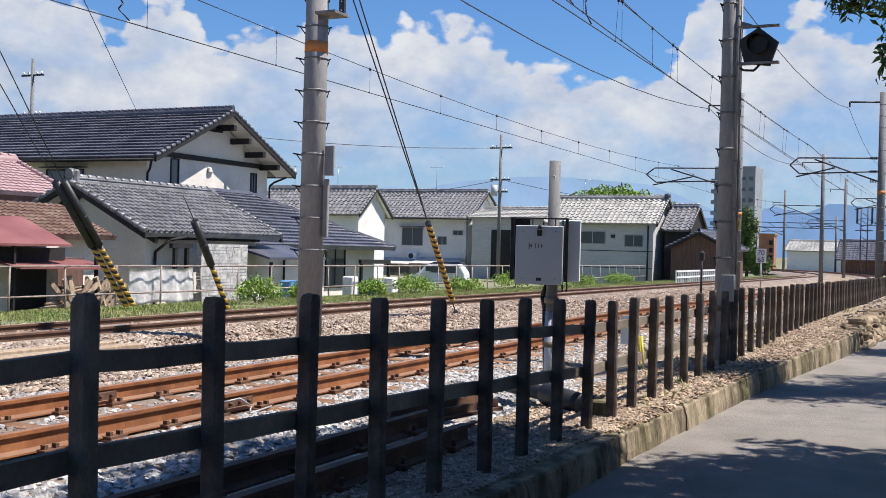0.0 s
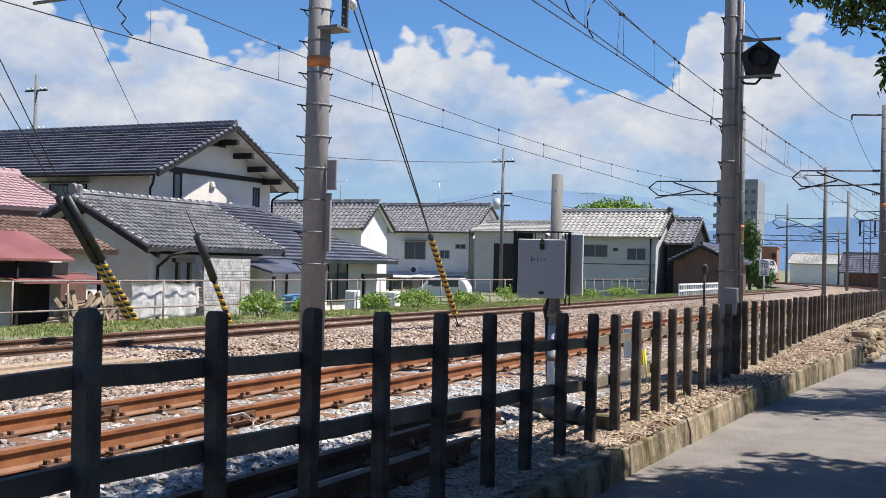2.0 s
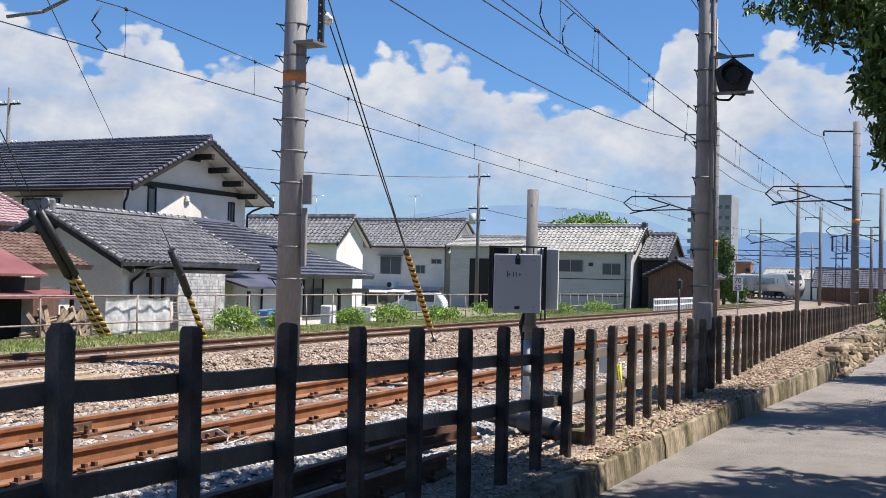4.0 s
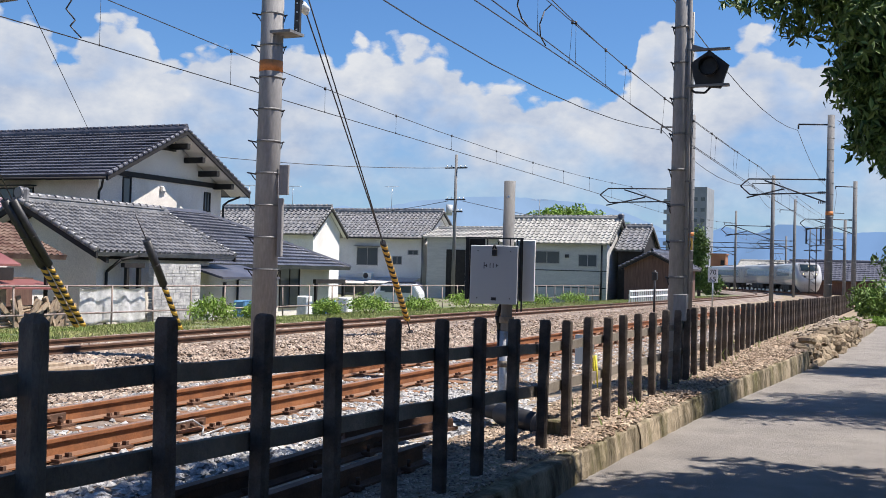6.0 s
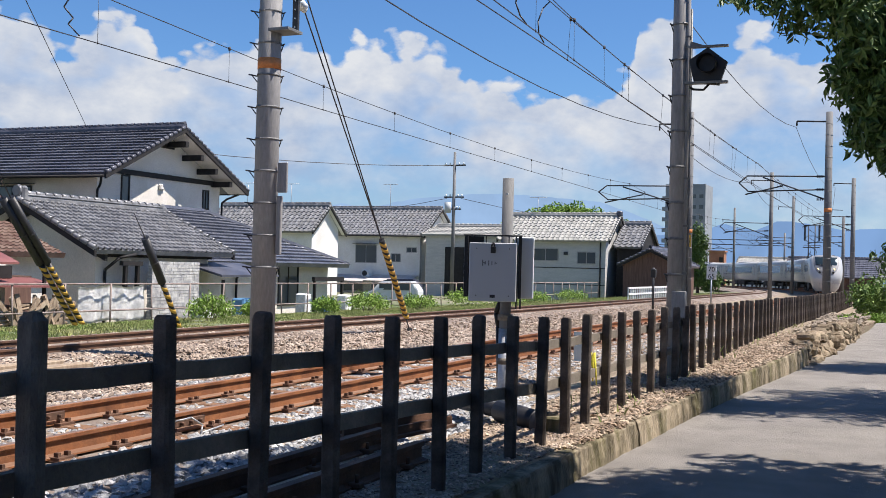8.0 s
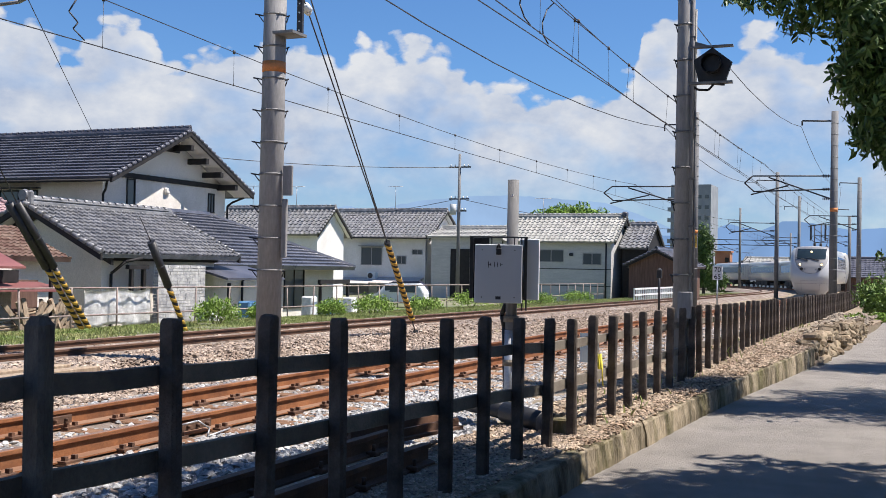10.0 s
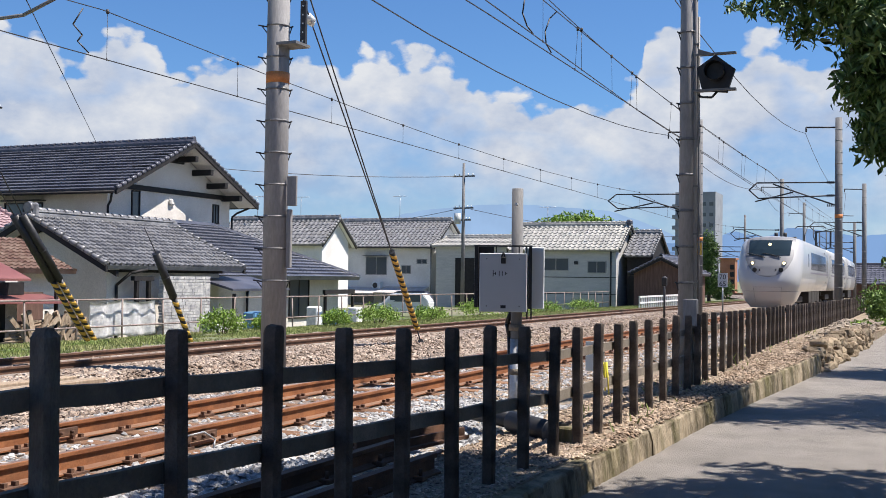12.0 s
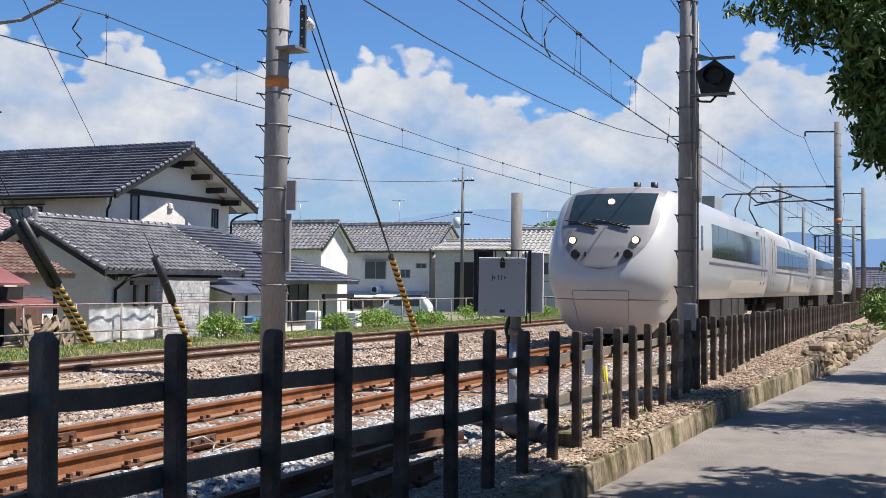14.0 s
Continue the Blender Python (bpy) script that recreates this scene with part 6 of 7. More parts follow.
    for k in range(3):
        solo("marker_stub", boxed(9.6 + 0.12 * k, 9.68 + 0.12 * k, 8.9, 8.99, 0.0, 0.24, bevel=0.01), M["galv"], "short grey stub standing in the ballast", "stub", "stubs in the ballast")
    joint = thing("rail_joint", "bolted fishplate joint with bond wire on the near rails", "rail joint")
    for x, y in ((7.05, 6.71), (7.5, 5.57)):
        part("fishplate", boxed(x - 0.27, x + 0.27, y - 0.03, y - 0.008, 0.19, 0.26, bevel=0.004), M["dark_rust"], joint)
        for k in range(4):
            part("bolt", tube(bmesh.new(), (x - 0.2 + 0.13 * k, y - 0.07, 0.225), (x - 0.2 + 0.13 * k, y - 0.03, 0.225), 0.016, seg=6), M["dark_rust"], joint)
    part("bond_wire", tubes([(7.3, 5.5, 0.26), (7.45, 5.45, 0.28), (7.6, 5.44, 0.2), (7.55, 5.42, 0.14), (7.9, 5.44, 0.16)], 0.008, 6), M["galv"], joint)


def guard(base, lean, label, black_part, pair=False, wire_to=None):
    """A stay wire with its striped guard; lean is the way up it, black_part how much of it is a black sleeve."""
    root = thing("stay_guard", label, "stay wire", Matrix.Translation(base), "stay wire guards")
    d = Vector(lean)
    u = d.normalized()
    L = d.length
    offs = [Vector((0, 0, 0)), Vector((0.12, -0.1, 0.02))] if pair else [Vector((0, 0, 0))]
    for o in offs:
        y1 = L * (1 - black_part)
        part("core", tube(bmesh.new(), o, o + u * y1, 0.06, seg=12), M["black"], root)
        n = max(1, int(y1 / 0.17))
        for k in range(n):
            # yellow bands laid aslant round the guard
            a, b = o + u * (k * y1 / n), o + u * (k * y1 / n + y1 / n * 0.55)
            bm = tube(bmesh.new(), a, b, 0.064, seg=12)
            side = u.cross(Vector((0.9, 0.4, 0))).normalized()
            for v in bm.verts:
                v.co += u * ((v.co - a).dot(side) * 0.9)
            part("yellow_band", bm, M["yellow"], root)
        if black_part:
            part("black_sleeve", tube(bmesh.new(), o + u * y1, o + u * L, 0.092, seg=14), M["black"], root)
            part("sleeve_joint", tube(bmesh.new(), o + u * (y1 + (L - y1) * 0.45), o + u * (y1 + (L - y1) * 0.45 + 0.03), 0.098, seg=14), M["dark_steel"], root)
        end = (Vector(wire_to) - Vector(base)) if wire_to else u * 9
        part("stay_cable", tube(bmesh.new(), o + u * L, end + o * 3, 0.012, seg=6), M["wire"], root)
    return root


def make_guards():
    guard((19.5, 17.6, 0.05), (-2.27, 0, 2.75), "pair of black-sleeved stay wires with yellow-black striped guards", 0.5, True)
    guard((20.6, 15.5, 0.05), (-1.29, 0, 2.0), "stay wire with black sleeve and thin striped guard", 0.5, False, (18.9, 15.5, 2.6))
    guard((21.15, 9.92, 0.48), (-2.0, -0.36, 1.61), "stay wire with yellow-black striped guard between the tracks", 0.0, False, (13.5, 8.72, 6.82))
    guard((21.62, 10.02, 0.1), (-0.1, -0.02, 0.08), "second stay cable from the pole between the tracks", 0.0, False, (13.5, 8.70, 7.18))


def make_insulator():
    u = Vector((19.15, 9.56, 2.09)) - Vector((13.5, 8.72, 6.82))
    u.normalize()
    p = Vector((13.5, 8.72, 6.82)) + u * 1.75
    bm = tube(bmesh.new(), p - u * 0.11, p + u * 0.02, 0.045, 0.085, 14)
    tube(bm, p + u * 0.02, p + u * 0.1, 0.085, 0.04, 14)
    solo("egg_insulator", bm, M["boxwhite"], "white porcelain insulator strung on the stay wire", "insulator")


def make_railing():
    root = thing("railing", "rusty pale pipe railing along the far side of the tracks", "railing", kind="structure")
    rng = random.Random(9)
    def at(x):
        return 21.5 - 0.000 * x, -0.15 - 0.0035 * max(0, x - 22)
    pm = mesh_of("railing_post", tube(bmesh.new(), (0, 0, -0.5), (0, 0, 1.0), 0.028, seg=8), M["railing"])
    x = 12.0
    while x < 120:
        y, z = at(x)
        ob = new("railing_post", pm)
        ob.parent = root
        ob.matrix_local = pose(x, y, z, rng.uniform(-2, 2), rng.uniform(-2, 2), 0)
        y2, z2 = at(x + 1.9)
        for h in (0.98, 0.2):
            part("railing_pipe", tube(bmesh.new(), (x, y, z + h), (x + 1.9, y2, z2 + h), 0.026, seg=8), M["railing"], root)
        x += 1.9
    white = thing("white_fence", "low white picket railing by the line", "fence")
    for i in range(24):
        x = 63 + i * 0.6
        part("picket", boxed(x - 0.05, x + 0.05, 14.96, 15.04, -0.25, 0.62), M["whiterail"], white)
    for h in (0.2, 0.56):
        part("fence_rail", boxed(62.8, 77, 14.93, 14.97, h - 0.05, h + 0.05), M["whiterail"], white)


def blades(name, boxes, count, h, material, label, seed, zf):
    rs = np.random.RandomState(seed)
    w = np.array([b[4] * (b[1] - b[0]) * (b[3] - b[2]) for b in boxes])
    B = np.array([b[:4] for b in boxes])[rs.choice(len(boxes), count, p=w / w.sum())]
    x = B[:, 0] + rs.rand(count) * (B[:, 1] - B[:, 0])
    y = B[:, 2] + rs.rand(count) * (B[:, 3] - B[:, 2])
    clump = np.array([noise.noise(Vector((a * 0.6, b * 0.8, seed))) for a, b in zip(x, y)])
    keep = clump > -0.25
    x, y, clump = x[keep], y[keep], clump[keep]
    n = len(x)
    hh = h * (0.4 + 0.8 * rs.rand(n)) * (1 + clump)
    a = rs.rand(n) * 6.283
    ww = 0.005 + 0.009 * rs.rand(n)
    z = np.array([zf(p, q) for p, q in zip(x, y)])
    dx, dy = np.cos(a) * ww, np.sin(a) * ww
    lx, ly = (rs.rand(n) - 0.5) * hh, (rs.rand(n) - 0.5) * hh
    V = np.stack([np.stack([x - dx, y - dy, z - 0.02], -1), np.stack([x + dx, y + dy, z - 0.02], -1), np.stack([x + lx + dx * 0.6, y + ly + dy * 0.6, z + hh * 0.7], -1), np.stack([x + lx * 1.6, y + ly * 1.6, z + hh], -1)], 1).reshape(-1, 3)
    tagged(new(name, raw(name, V.tolist(), np.arange(n * 4).reshape(-1, 4).tolist(), material)), label, "grass", kind="stuff")


def far_z(x, y):
    low = -0.0042 * min(max(0, x - 22), 200)
    return float(np.interp(y, [14.2, 16.5, 20.5, 22, 23], [0.02, -0.04, -0.26, -0.42, -0.9])) + low


def bush(x, y, z, r, h, mat, seed, label="bright green weed bush by the railing", n=900, size=0.06):
    root = thing("bush", label, "bush", pose(x, y, z))
    bm = bmesh.new()
    for k in range(5):
        tube(bm, (0, 0, -0.1), (r * 0.6 * math.cos(k * 1.3), r * 0.6 * math.sin(k * 1.3), h * 0.7), 0.015, 0.006, 5)
    part("stems", bm, M["bark"], root)
    leaf_cloud("foliage", [((0, 0, h * 0.5), (r, r, h * 0.5)), ((r * 0.5, -r * 0.3, h * 0.35), (r * 0.6, r * 0.6, h * 0.35)), ((-r * 0.6, r * 0.2, h * 0.4), (r * 0.6, r * 0.5, h * 0.4))], n, size, M[mat], seed, root)


def make_weeds():
    blades("grass", [(12, 45, 15.2, 22, 1.0), (45, 110, 15, 22, 0.4)], 130000, 0.075, M["grass"], "rough green and straw-coloured grass beside the far track", 5, far_z)
    blades("verge_weeds", [(9, 30, 2.3, 3.2, 1.0)], 220, 0.1, M["grass"], "small weeds in the gravel under the fence", 6, lambda x, y: verge_z(x))
    for i, (x, y, r, h) in enumerate(((24.8, 17.6, 0.75, 0.75), (36, 18.5, 1.0, 0.75), (40, 18.2, 0.9, 0.6), (46, 18.5, 1.3, 0.8), (49.5, 18.0, 1.0, 0.7), (33, 18.6, 0.6, 0.6), (56, 18.6, 1.2, 0.6), (28.5, 18.6, 0.5, 0.5), (62, 18.2, 1.2, 0.7))):
        bush(x, y, far_z(x, y), r, h + 0.12, "leaf_light", 20 + i, n=1700, size=0.05)
    bush(45, 1.1, -0.1, 1.1, 1.9, "leaf_mid", 41, "leafy green shrub at the end of the fence", 2600, 0.09)
    bush(47, 0.9, -0.1, 1.3, 1.5, "leaf", 42, "leafy green shrub beside the lane", 2200, 0.09)
    bush(41, 0.8, -0.1, 0.7, 0.45, "leaf_light", 43, "low weeds beside the lane", 1200, 0.07)
    bush(36.5, 1.6, -0.05, 0.5, 0.5, "leaf_light", 44, "low weeds beside the lane", 600, 0.06)


# ---- distance ----
def make_far():
    # low red-roofed buildings beside the small house
    h = thing("shed_house", "low old house with red tin roof and awning", "house")
    part("wall", boxed(14, 22.9, 23.2, 25.5, -0.9, 1.5), M["cream"], h)
    part("roof", strip(bmesh.new(), [(18, 24.2, 1.75), (22.5, 24.2, 1.75)], [(-1.9, -0.4), (-1.9, -0.34), (0.05, 0.42), (1.9, -0.3), (1.9, -0.36), (0.05, 0.36)]), M["redtin"], h)
    part("roof", strip(bmesh.new(), [(12, 24.2, 1.75), (17.98, 24.2, 1.75)], [(-1.9, -0.4), (-1.9, -0.34), (0.05, 0.42), (1.9, -0.3), (1.9, -0.36), (0.05, 0.36)]), M["redtin"], h)
    part("awning", strip(bmesh.new(), [(20.4, 22.7, 0.85), (24.0, 22.7, 0.8)], [(-0.7, -0.1), (-0.7, -0.06), (0.6, 0.16), (0.6, 0.12)]), M["redtin"], h, "faded red tin awning")
    part("doorway", boxed(21.2, 22.4, 23.12, 23.2, -0.9, 0.7), M["timber"], h)
    part("beam", boxed(14, 23.0, 23.05, 23.19, 0.95, 1.3), M["timber"], h)
    for x in (18.2, 19.6, 20.6, 23.6):
        part("awning_post", boxed(x - 0.04, x + 0.04, 22.4, 22.48, -0.9, 1.4), M["timber"], h)
    roof_slope(h, slope_frame((20.6, 24.0, 1.66), (1, 0, 0), (0, 2.4, 1.0)), 5.5, 2.6, M["tile_red"], "tile_roof", course=0.25, pitch_w=0.25, amp=0.05)
    part("side_wall", boxed(22.95, 25.9, 24.6, 26.3, -0.9, 1.6), M["cream"], h)
    part("boarded_wall", boxed(22.92, 24.4, 23.7, 24.55, -0.9, 1.0), M["brown"], h)
    gable_house("small pink plaster house with faded pink roof", 25.0, 31.0, 31.5, 37, -1, 3.2, 4.6, "x", M["pink"], M["pink"], over=0.5, verge=0.4)
    # details at the small plaster house
    d = thing("house_porch", "timber porch posts and downpipes on the plaster house", "porch")
    part("downpipe", tubes([(28.6, 23.3, 1.72), (27.9, 23.4, 1.6), (27.75, 23.85, 1.2), (27.75, 23.85, -0.9)], 0.05, 8), M["timber"], d)
    part("downpipe", tubes([(38.2, 24.7, 1.4), (37.6, 25.0, 1.2), (37.4, 25.3, 0.9), (37.4, 25.3, -0.9)], 0.05, 8), M["timber"], d)
    for x in (28.15, 28.75):
        part("porch_post", boxed(x - 0.06, x + 0.06, 23.3, 23.42, -0.9, 1.5), M["timber"], d)
    part("lintel", boxed(27.95, 28.95, 23.28, 23.44, 1.35, 1.5), M["timber"], d)
    part("bench", boxed(28.0, 28.85, 23.5, 23.9, 0.5, 0.62), M["timber"], d)
    wall = thing("stone_wall_panel", "grey split-stone garden wall panel", "wall")
    rng = random.Random(6)
    for r in range(22):
        x = 28.95
        while x < 31.4:
            w = rng.uniform(0.3, 0.7)
            part("stone", boxed(x, min(x + w, 31.55) - 0.015, 22.9, 23.1 + rng.uniform(-0.03, 0.02), -0.9 + r * 0.11, -0.802 + r * 0.11), M["stone_grey"], wall)
            x += w
    low = thing("low_roof", "small dark lean-to roof beside the plaster house", "roof")
    part("roof_sheet", strip(bmesh.new(), [(32.2, 23.3, 1.12), (36.0, 23.3, 1.12)], [(-0.9, -0.12), (-0.9, -0.04), (0.9, 0.4), (0.9, 0.32)]), M["tile_dark"], low)
    for x in (32.5, 35.7):
        part("roof_post", boxed(x - 0.05, x + 0.05, 22.5, 22.6, -0.9, 0.9), M["timber"], low)
    # tarpaulin and timber stack at the railing
    bm = bmesh.new()
    n = 66
    g = [[bm.verts.new((24.2 + 2.9 * i / n, 21.72 + 0.035 * math.sin(i * 0.37 + j * 0.2) + 0.03 * noise.noise(Vector((i * 0.2, j * 0.3, 0))), -0.3 + 0.105 * j - 0.04 * math.sin(i * 0.16))) for j in range(11)] for i in range(n + 1)]
    for i in range(n):
        for j in range(10):
            bm.faces.new((g[i][j], g[i + 1][j], g[i + 1][j + 1], g[i][j + 1]))
    for f in bm.faces:
        f.smooth = True
    bmesh.ops.solidify(bm, geom=bm.faces[:], thickness=0.01)
    solo("tarpaulin", bm, M["sheet"], "white tarpaulin hung over the railing", "tarpaulin")
    for k in range(14):
        m = pose(22.0 + 0.14 * k, 21.95, -0.2 + 0.02 * (k % 3), rng.uniform(-25, 10), rng.uniform(-40, 55), rng.uniform(-30, 30))
        solo("timber", boxed(-0.06, 0.06, -0.04, 0.04, -0.5, 0.75, m), M["oldwood"], "weathered timber leaning in a heap at the railing", "timber", "timber heap")
    for k in range(9):
        x, z = 21.2 + 0.22 * k, -0.32 + 0.11 * (k % 6)
        bm = tube(bmesh.new(), (x, 22.1 + 0.03 * k, z), (x + rng.uniform(1.6, 2.4), 22.15 + 0.03 * k, z + rng.uniform(-0.12, 0.25)), 0.04, 0.035, 8)
        solo("timber", bm, M["oldwood"], "weathered round pole lying in a heap at the railing", "timber", "timber heap")
    solo("anchor_rod", tube(bmesh.new(), (21.75, 10.02, -0.1), (21.1, 9.91, 0.52), 0.014, seg=6), M["dark_steel"], "thin steel anchor rod of the stay wire in the ballast", "anchor rod")
    for k, (x, y, w, m) in enumerate(((30.5, 22.0, 0.35, "sheet"), (33.0, 22.0, 0.4, "bluebin"), (37.4, 22.1, 0.22, "sheet"), (39.3, 22.1, 0.3, "bluebin"), (41.0, 22.2, 0.25, "sheet"))):
        solo("plastic_bin", boxed(x - w, x + w, y - 0.25, y + 0.25, -0.85, 0.15 + 0.1 * (k % 3), bevel=0.05), M[m], "plastic storage bin behind the railing", "bin", "bins behind the railing")
    # parked cars beyond the railing
    for x, y, m, lab in ((70.0, 33.5, "cardark", "dark parked van by the white house"), (60.0, 29.0, "carwhite", "white parked car beyond the railing")):
        car(x, y, -0.95, 100, m, lab)
    car(54.0, 0.2, -0.03, 180, "carblue", "light blue parked car at the lane side")
    # utility poles
    for x, y, h in ((74.5, 31.2, 11.2), (47.9, 51.0, 13.4)):
        u = thing("utility_pole", "slim concrete utility pole with transformer and crossarms", "utility pole", pose(x, y, -1))
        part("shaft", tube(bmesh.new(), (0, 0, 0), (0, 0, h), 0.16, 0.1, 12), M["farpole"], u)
        for z, w in ((h - 1.0, 0.9), (h - 3.4, 0.8), (h - 4.3, 0.6)):
            part("crossarm", boxed(-0.05, 0.05, -w, w, z - 0.05, z + 0.05), M["dark_steel"], u)
            for k in (-0.8, -0.4, 0.4, 0.8):
                part("insulator", tube(bmesh.new(), (0, k * w, z + 0.05), (0, k * w, z + 0.2), 0.05, seg=8), M["boxwhite"], u)
        part("transformer", tube(bmesh.new(), (-0.3, 0.35, h - 4.6), (-0.3, 0.35, h - 3.8), 0.25, seg=14), M["boxgrey"], u)
    wires = thing("service_wires", "thin service wires between the utility poles", "wire", kind="structure")
    part("service_wire", wire([(74.5, 31.2, 9.2), (60, 48, 9.3), (45, 66, 9.0)], 0.025, sag=0.4), M["wire"], wires)
    part("service_wire", wire([(74.5, 31.8, 6.7), (95, 60, 6.5)], 0.02, sag=0.5), M["wire"], wires)
    part("service_wire", wire([(74.5, 30.6, 6.7), (110, 20, 6.0)], 0.02, sag=0.6), M["wire"], wires)
    part("service_wire", wire([(39.2, 35, 7.6), (18.9, 19.1, 8.0), (-1.4, 3.2, 8.4)], 0.012), M["wire"], wires)
    # aerials on the roofs
    for x, y, z, h in ((86.5, 42.4, 6.6, 2.2), (72.2, 44, 6.0, 1.7), (83.5, 27.5, 5.9, 1.5), (72.2, 48, 6.0, 1.8)):
        t = thing("tv_aerial", "thin metal television aerial on the roof", "aerial", pose(x, y, z))
        part("mast", tube(bmesh.new(), (0, 0, -0.3), (0, 0, h), 0.025, seg=6), M["galv"], t)
        part("boom", tube(bmesh.new(), (0, -0.7, h), (0, 0.7, h), 0.02, seg=6), M["galv"], t)
        for k in range(5):
            part("element", tube(bmesh.new(), (-0.3, -0.6 + 0.3 * k, h), (0.3, -0.6 + 0.3 * k, h), 0.012, seg=5), M["galv"], t)
    # round-crowned tree behind the houses
    make_tree("broad round-crowned tree behind the houses", 118.0, 35.4, -1, 8.5, [((0, 0, 7.6), (4, 6.2, 2.8)), ((0, 4.4, 6.9), (3, 4.0, 2.0)), ((0, -4.2, 6.9), (3, 4.0, 2.0))], 30000, 0.22, "leaf_light", 31, 0.35)
    make_tree("narrow tall tree beside the line", 118.0, 20.5, -1, 8.0, [((0, 0, 5.4), (1.1, 1.3, 3.0)), ((0.2, 0.2, 2.6), (1.5, 1.7, 2.0)), ((0, -1.2, 1.6), (1.2, 1.8, 1.3))], 5500, 0.2, "leaf", 32, 0.2)
    make_tree("leafy tree beside the lane end", 60.0, -0.2, -0.1, 4.0, [((0, 0, 2.6), (2.2, 1.8, 1.7))], 3000, 0.14, "leaf", 33, 0.12)
    tower = thing("apartment_tower", "tall grey apartment tower far behind the houses", "apartment building")
    part("wall", boxed(300, 312, 50.5, 61.5, -2, 26), M["tower"], tower)
    wm = mesh_of("window", boxed(-0.06, 0, -0.55, 0.55, -0.5, 0.5), M["pane"])
    bmv = mesh_of("balcony", boxed(-0.9, 0, -1.3, 1.6, -0.55, 0.55), M["tower"])
    for fl in range(8):
        for k in range(3):
            ob = new("window", wm)
            ob.parent, ob.matrix_local = tower, pose(300, 51.6 + k * 2.0, 2 + fl * 2.95)
        ob = new("balcony", bmv)
        ob.parent, ob.matrix_local = tower, pose(300, 60.6, 1.4 + fl * 2.95)
    bt = thing("brick_tower", "square orange-brown brick tower beyond the line", "tower")
    part("wall", boxed(210, 213, 31.6, 34.4, -2, 5.6), M["brick"], bt)
    part("roof_edge", boxed(209.8, 213.2, 31.4, 34.6, 5.6, 5.9), M["brick"], bt)
    for k in range(4):
        part("opening", boxed(209.9, 210.0, 31.8, 32.5, -0.5 + k * 1.4, 0.4 + k * 1.4), M["timber"], bt)
    gable_house("dark-roofed old timber house far down the line", 150, 158, 3.5, 14, -1.4, 1.4, 3.9, "y", M["brown"], M["tile_dark"], over=0.8, verge=0.6, course=0.5, pitch_w=0.5)
    gable_house("long grey-roofed house far down the line", 135, 143, -12, 2.0, -1.4, 1.6, 3.7, "y", M["siding"], M["tile"], over=0.8, verge=0.6, course=0.5, pitch_w=0.5)
    gable_house("pale low building far down the line", 180, 190, 16, 25, -1, 2.6, 4.2, "y", M["white"], M["tile_pale"], over=0.5, verge=0.4, course=0.6, pitch_w=0.6)
    gable_house("grey house beside the lane end", 58, 66, -4.5, -1.2, -0.2, 2.4, 3.4, "x", M["siding"], M["tile_dark"], over=0.5, verge=0.4)
    sg = thing("speed_sign", "white speed board with black numbers 70 and 65 on a post", "sign", pose(57, 9.2, 0))
    part("post", tube(bmesh.new(), (0, 0, -0.2), (0, 0, 1.4), 0.04, seg=8), M["galv"], sg)
    part("board", boxed(-0.02, 0.02, -0.25, 0.25, 1.25, 1.98), M["signwhite"], sg)
    for txt, z in (("70", 1.66), ("65", 1.30)):
        cu = bpy.data.curves.new("figures", "FONT")
        cu.body, cu.size, cu.align_x = txt, 0.36, "CENTER"
        ob = new("figures", cu)
        cu.materials.append(M["black"])
        cu.extrude = 0.004
        ob.parent, ob.matrix_local = sg, pose(-0.028, 0, z, 90, 0, -90)
    sp = thing("dwarf_signal", "slim post with small dark signal head", "signal", pose(42.4, 9.1, 0))
    part("post", tube(bmesh.new(), (0, 0, -0.2), (0, 0, 1.75), 0.045, seg=8), M["dark_steel"], sp)
    part("signal_head", boxed(-0.1, 0.1, -0.1, 0.1, 1.35, 1.7, bevel=0.03), M["black"], sp)
    mast = thing("lattice_mast", "lattice signal mast with antennas beside the line", "mast", pose(128, 9.6, -0.9))
    bm = bmesh.new()
    for y in (-0.35, 0.35):
        tube(bm, (0, y, 0), (0, y, 8.2), 0.06, seg=6)
    for k in range(9):
        tube(bm, (0, -0.35, k * 0.9), (0, 0.35, k * 0.9 + 0.5), 0.035, seg=5)
    part("frame", bm, M["dark_steel"], mast)
    for y in (-0.8, 0.75):
        part("antenna", boxed(-0.1, 0.1, y - 0.1, y + 0.1, 6.4, 8.2, bevel=0.03), M["dark_steel"], mast)
    part("platform", boxed(-0.6, 0.6, -0.9, 0.9, 5.6, 5.68), M["dark_steel"], mast)
    # portal beams across both tracks on the curve
    for s in (158, 192):
        p, a = track(s, 2.9)
        g = thing("catenary_portal", "steel catenary portal spanning both tracks", "portal", pose(p.x, p.y, p.z - 0.3, 0, 0, math.degrees(a)))
        for y in (-6.2, 6.2):
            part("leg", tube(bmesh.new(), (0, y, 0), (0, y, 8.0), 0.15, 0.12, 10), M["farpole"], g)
        for z in (6.2, 6.9):
            part("beam", boxed(-0.06, 0.06, -6.2, 6.2, z - 0.05, z + 0.05), M["dark_steel"], g)
        for k in range(12):
            y = -6.2 + k * 1.033
            part("brace", tube(bmesh.new(), (0, y, 6.2), (0, y + 1.033, 6.9 if k % 2 == 0 else 6.2), 0.03, seg=5), M["dark_steel"], g)


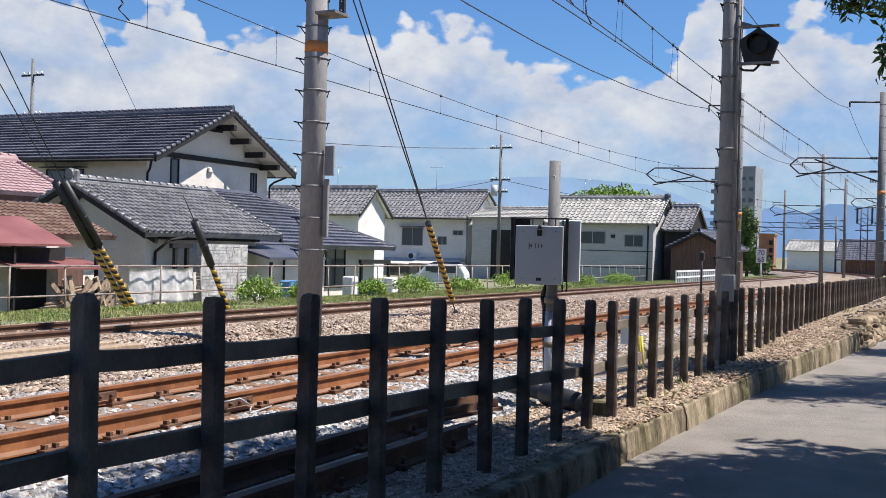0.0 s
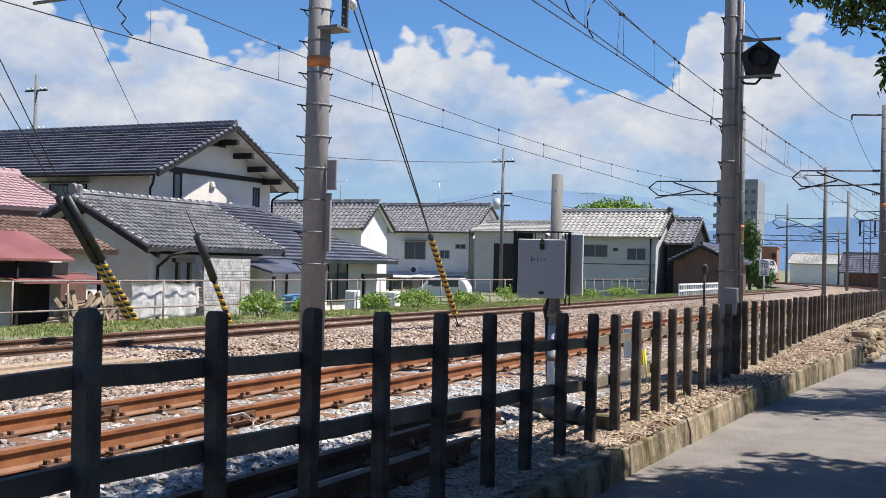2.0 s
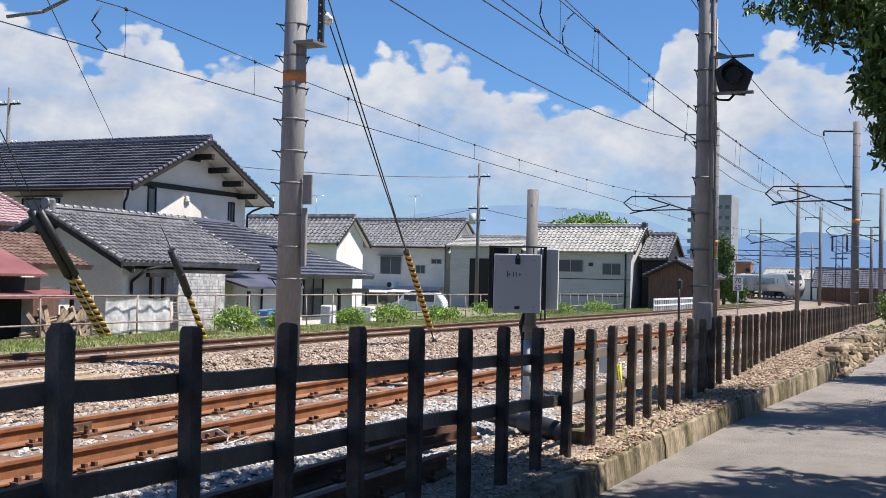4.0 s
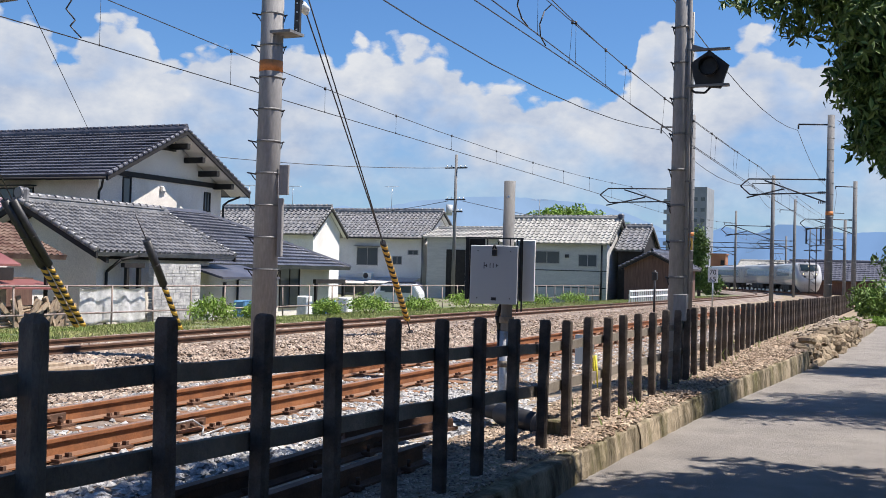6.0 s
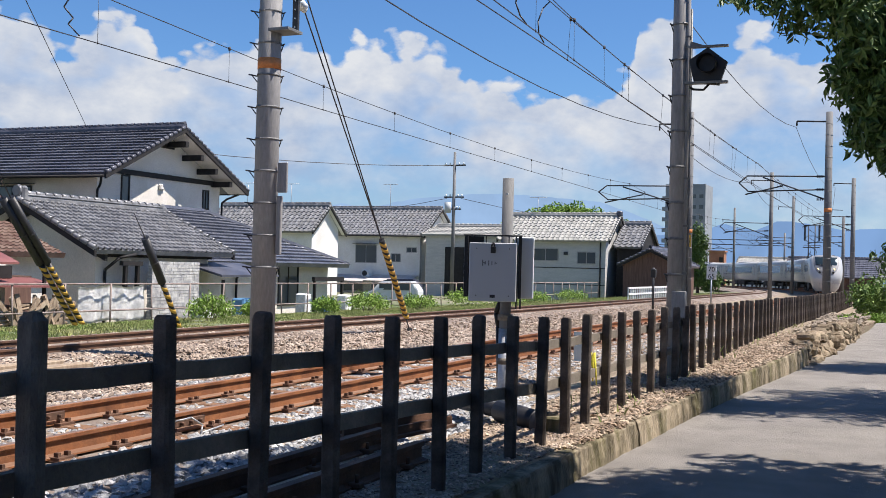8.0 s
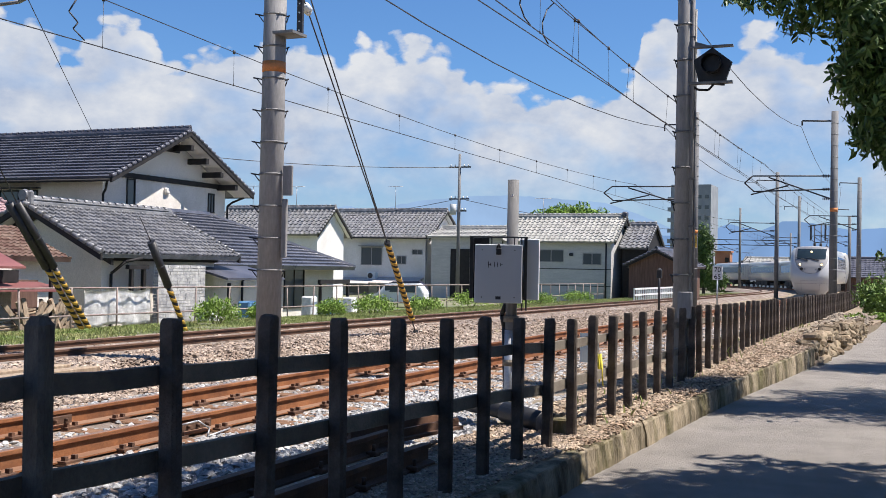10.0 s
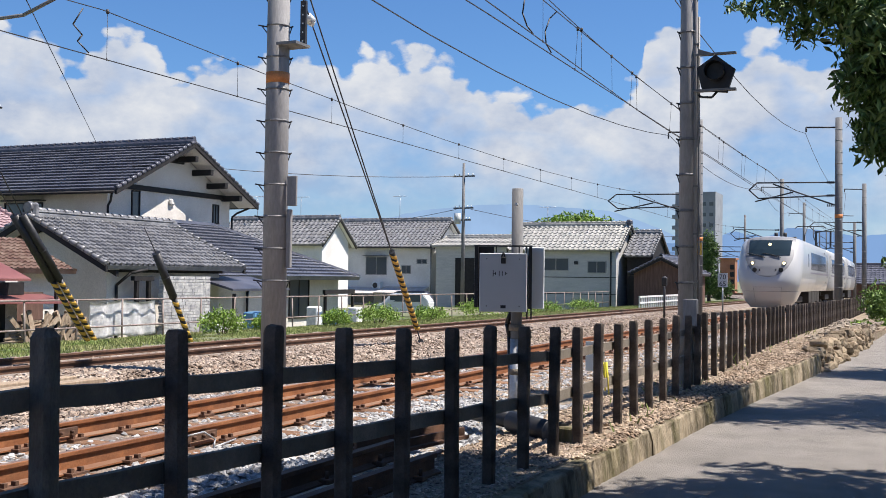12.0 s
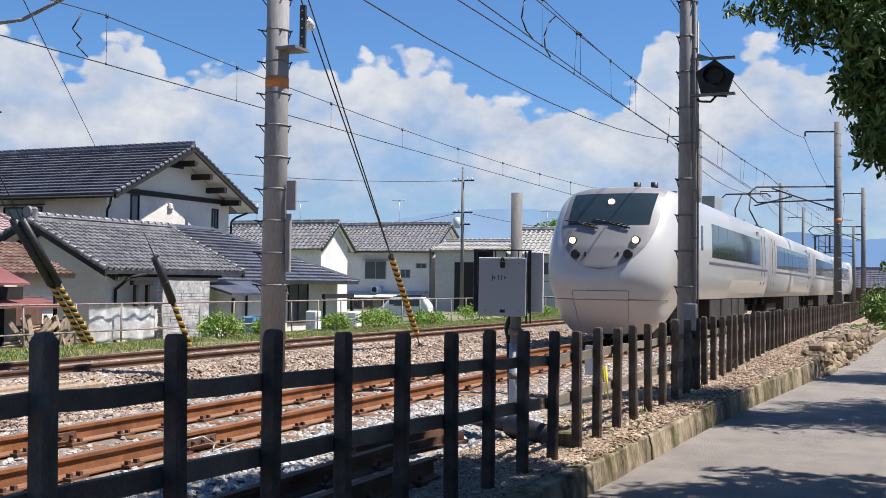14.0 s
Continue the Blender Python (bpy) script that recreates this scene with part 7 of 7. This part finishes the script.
def car(x, y, z, turn, mat, label):
    root = thing("car", label, "car", pose(x, y, z, 0, 0, turn))
    bm = bmesh.new()
    prof = [(-1.7, 0.3), (1.7, 0.3), (1.75, 0.75), (1.2, 0.95), (0.75, 1.5), (-1.3, 1.55), (-1.72, 1.0)]
    a = [bm.verts.new((px, -0.72 if pz < 1.2 else -0.6, pz)) for px, pz in prof]
    b = [bm.verts.new((px, 0.72 if pz < 1.2 else 0.6, pz)) for px, pz in prof]
    bm.faces.new(a)
    bm.faces.new(b[::-1])
    for i in range(7):
        bm.faces.new((a[i], a[(i + 1) % 7], b[(i + 1) % 7], b[i]))
    bmesh.ops.recalc_face_normals(bm, faces=bm.faces[:])
    bmesh.ops.bevel(bm, geom=bm.edges[:], offset=0.06, segments=2, affect="EDGES")
    part("body", bm, M[mat], root)
    for s in (-1, 1):
        part("side_window", boxed(-1.2, 0.75, s * 0.68 - 0.02, s * 0.68 + 0.02, 1.0, 1.42), M["pane"], root)
        part("headlamp", boxed(1.68, 1.76, s * 0.5 - 0.14, s * 0.5 + 0.14, 0.66, 0.8, bevel=0.02), M["signwhite"], root)
        for wx in (-1.1, 1.15):
            part("wheel", tube(bmesh.new(), (wx, s * 0.6, 0.29), (wx, s * 0.76, 0.29), 0.29, seg=18), M["rubber"], root)
    part("windscreen", boxed(0.86, 0.9, -0.55, 0.55, 1.0, 1.42, Matrix.Translation((0.06, 0, 0)) ), M["pane"], root)


def make_rubble():
    rng = random.Random(12)
    stones("rubble", [(30, 41, 1.05, 2.3, 1.0), (24, 30, 1.6, 2.3, 0.3)], 420, 0.085, M["rubble_joined"], "pale rough rubble heaped beside the lane", 8, lambda x, y: verge_z(x) + 0.1 * max(0, min(1, (x - 28) / 4)) * (0.5 + noise.noise(Vector((x, y * 2, 4)))))
    for i in range(26):
        x = 23 + i * 0.62
        solo_p = boxed(x - 0.04, x + 0.04, kerb_y(x) + 0.2, kerb_y(x) + 0.28, -0.1, 0.32, bevel=0.008) if i % 9 == 0 else None
        if solo_p:
            solo("stake", solo_p, M["oldwood"], "short weathered wooden stake beside the lane", "stake", "stakes")


make_ground()
make_kerb()
make_stone_wall()
make_blocking_walls()
near_track = make_track(0.0, "near_track", "near railway track with rusty rails on wooden sleepers")
far_track = make_track(FAR_Y - NEAR_Y, "far_track", "far railway track with rusty rails on brown ballast")
poles = make_poles()
make_wires()
make_houses()
make_mountains()
make_trees()
cars = [make_lead_car(), make_middle_car(True), make_middle_car()]
cars += [copy_thing(cars[2], Matrix.Identity(4)) for _ in range(2)] + [copy_thing(cars[1], Matrix.Identity(4))]
make_far()
make_railing()
make_guards()
make_insulator()
make_box()
make_lamp()
make_scrap()
make_weeds()
make_rubble()
make_fence()
make_ballast()


def motions():
    ts = [i * 0.5 for i in range(29)]
    # nose position along the track, smoothed between its known places
    kt, ks = [k[0] for k in NOSE_AT], [k[1] for k in NOSE_AT]
    for i, car in enumerate(cars):
        rows = []
        for t in ts:
            s = np.mean([np.interp(min(14.6, max(-0.6, t + d)), [-1] + kt + [15], [ks[0] + 12.5] + ks + [ks[-1] - 14.5]) for d in np.linspace(-0.5, 0.5, 11)])
            rows.append((t, car_pose(float(s) + i * CAR_PITCH)))
        walk(car, rows)


motions()
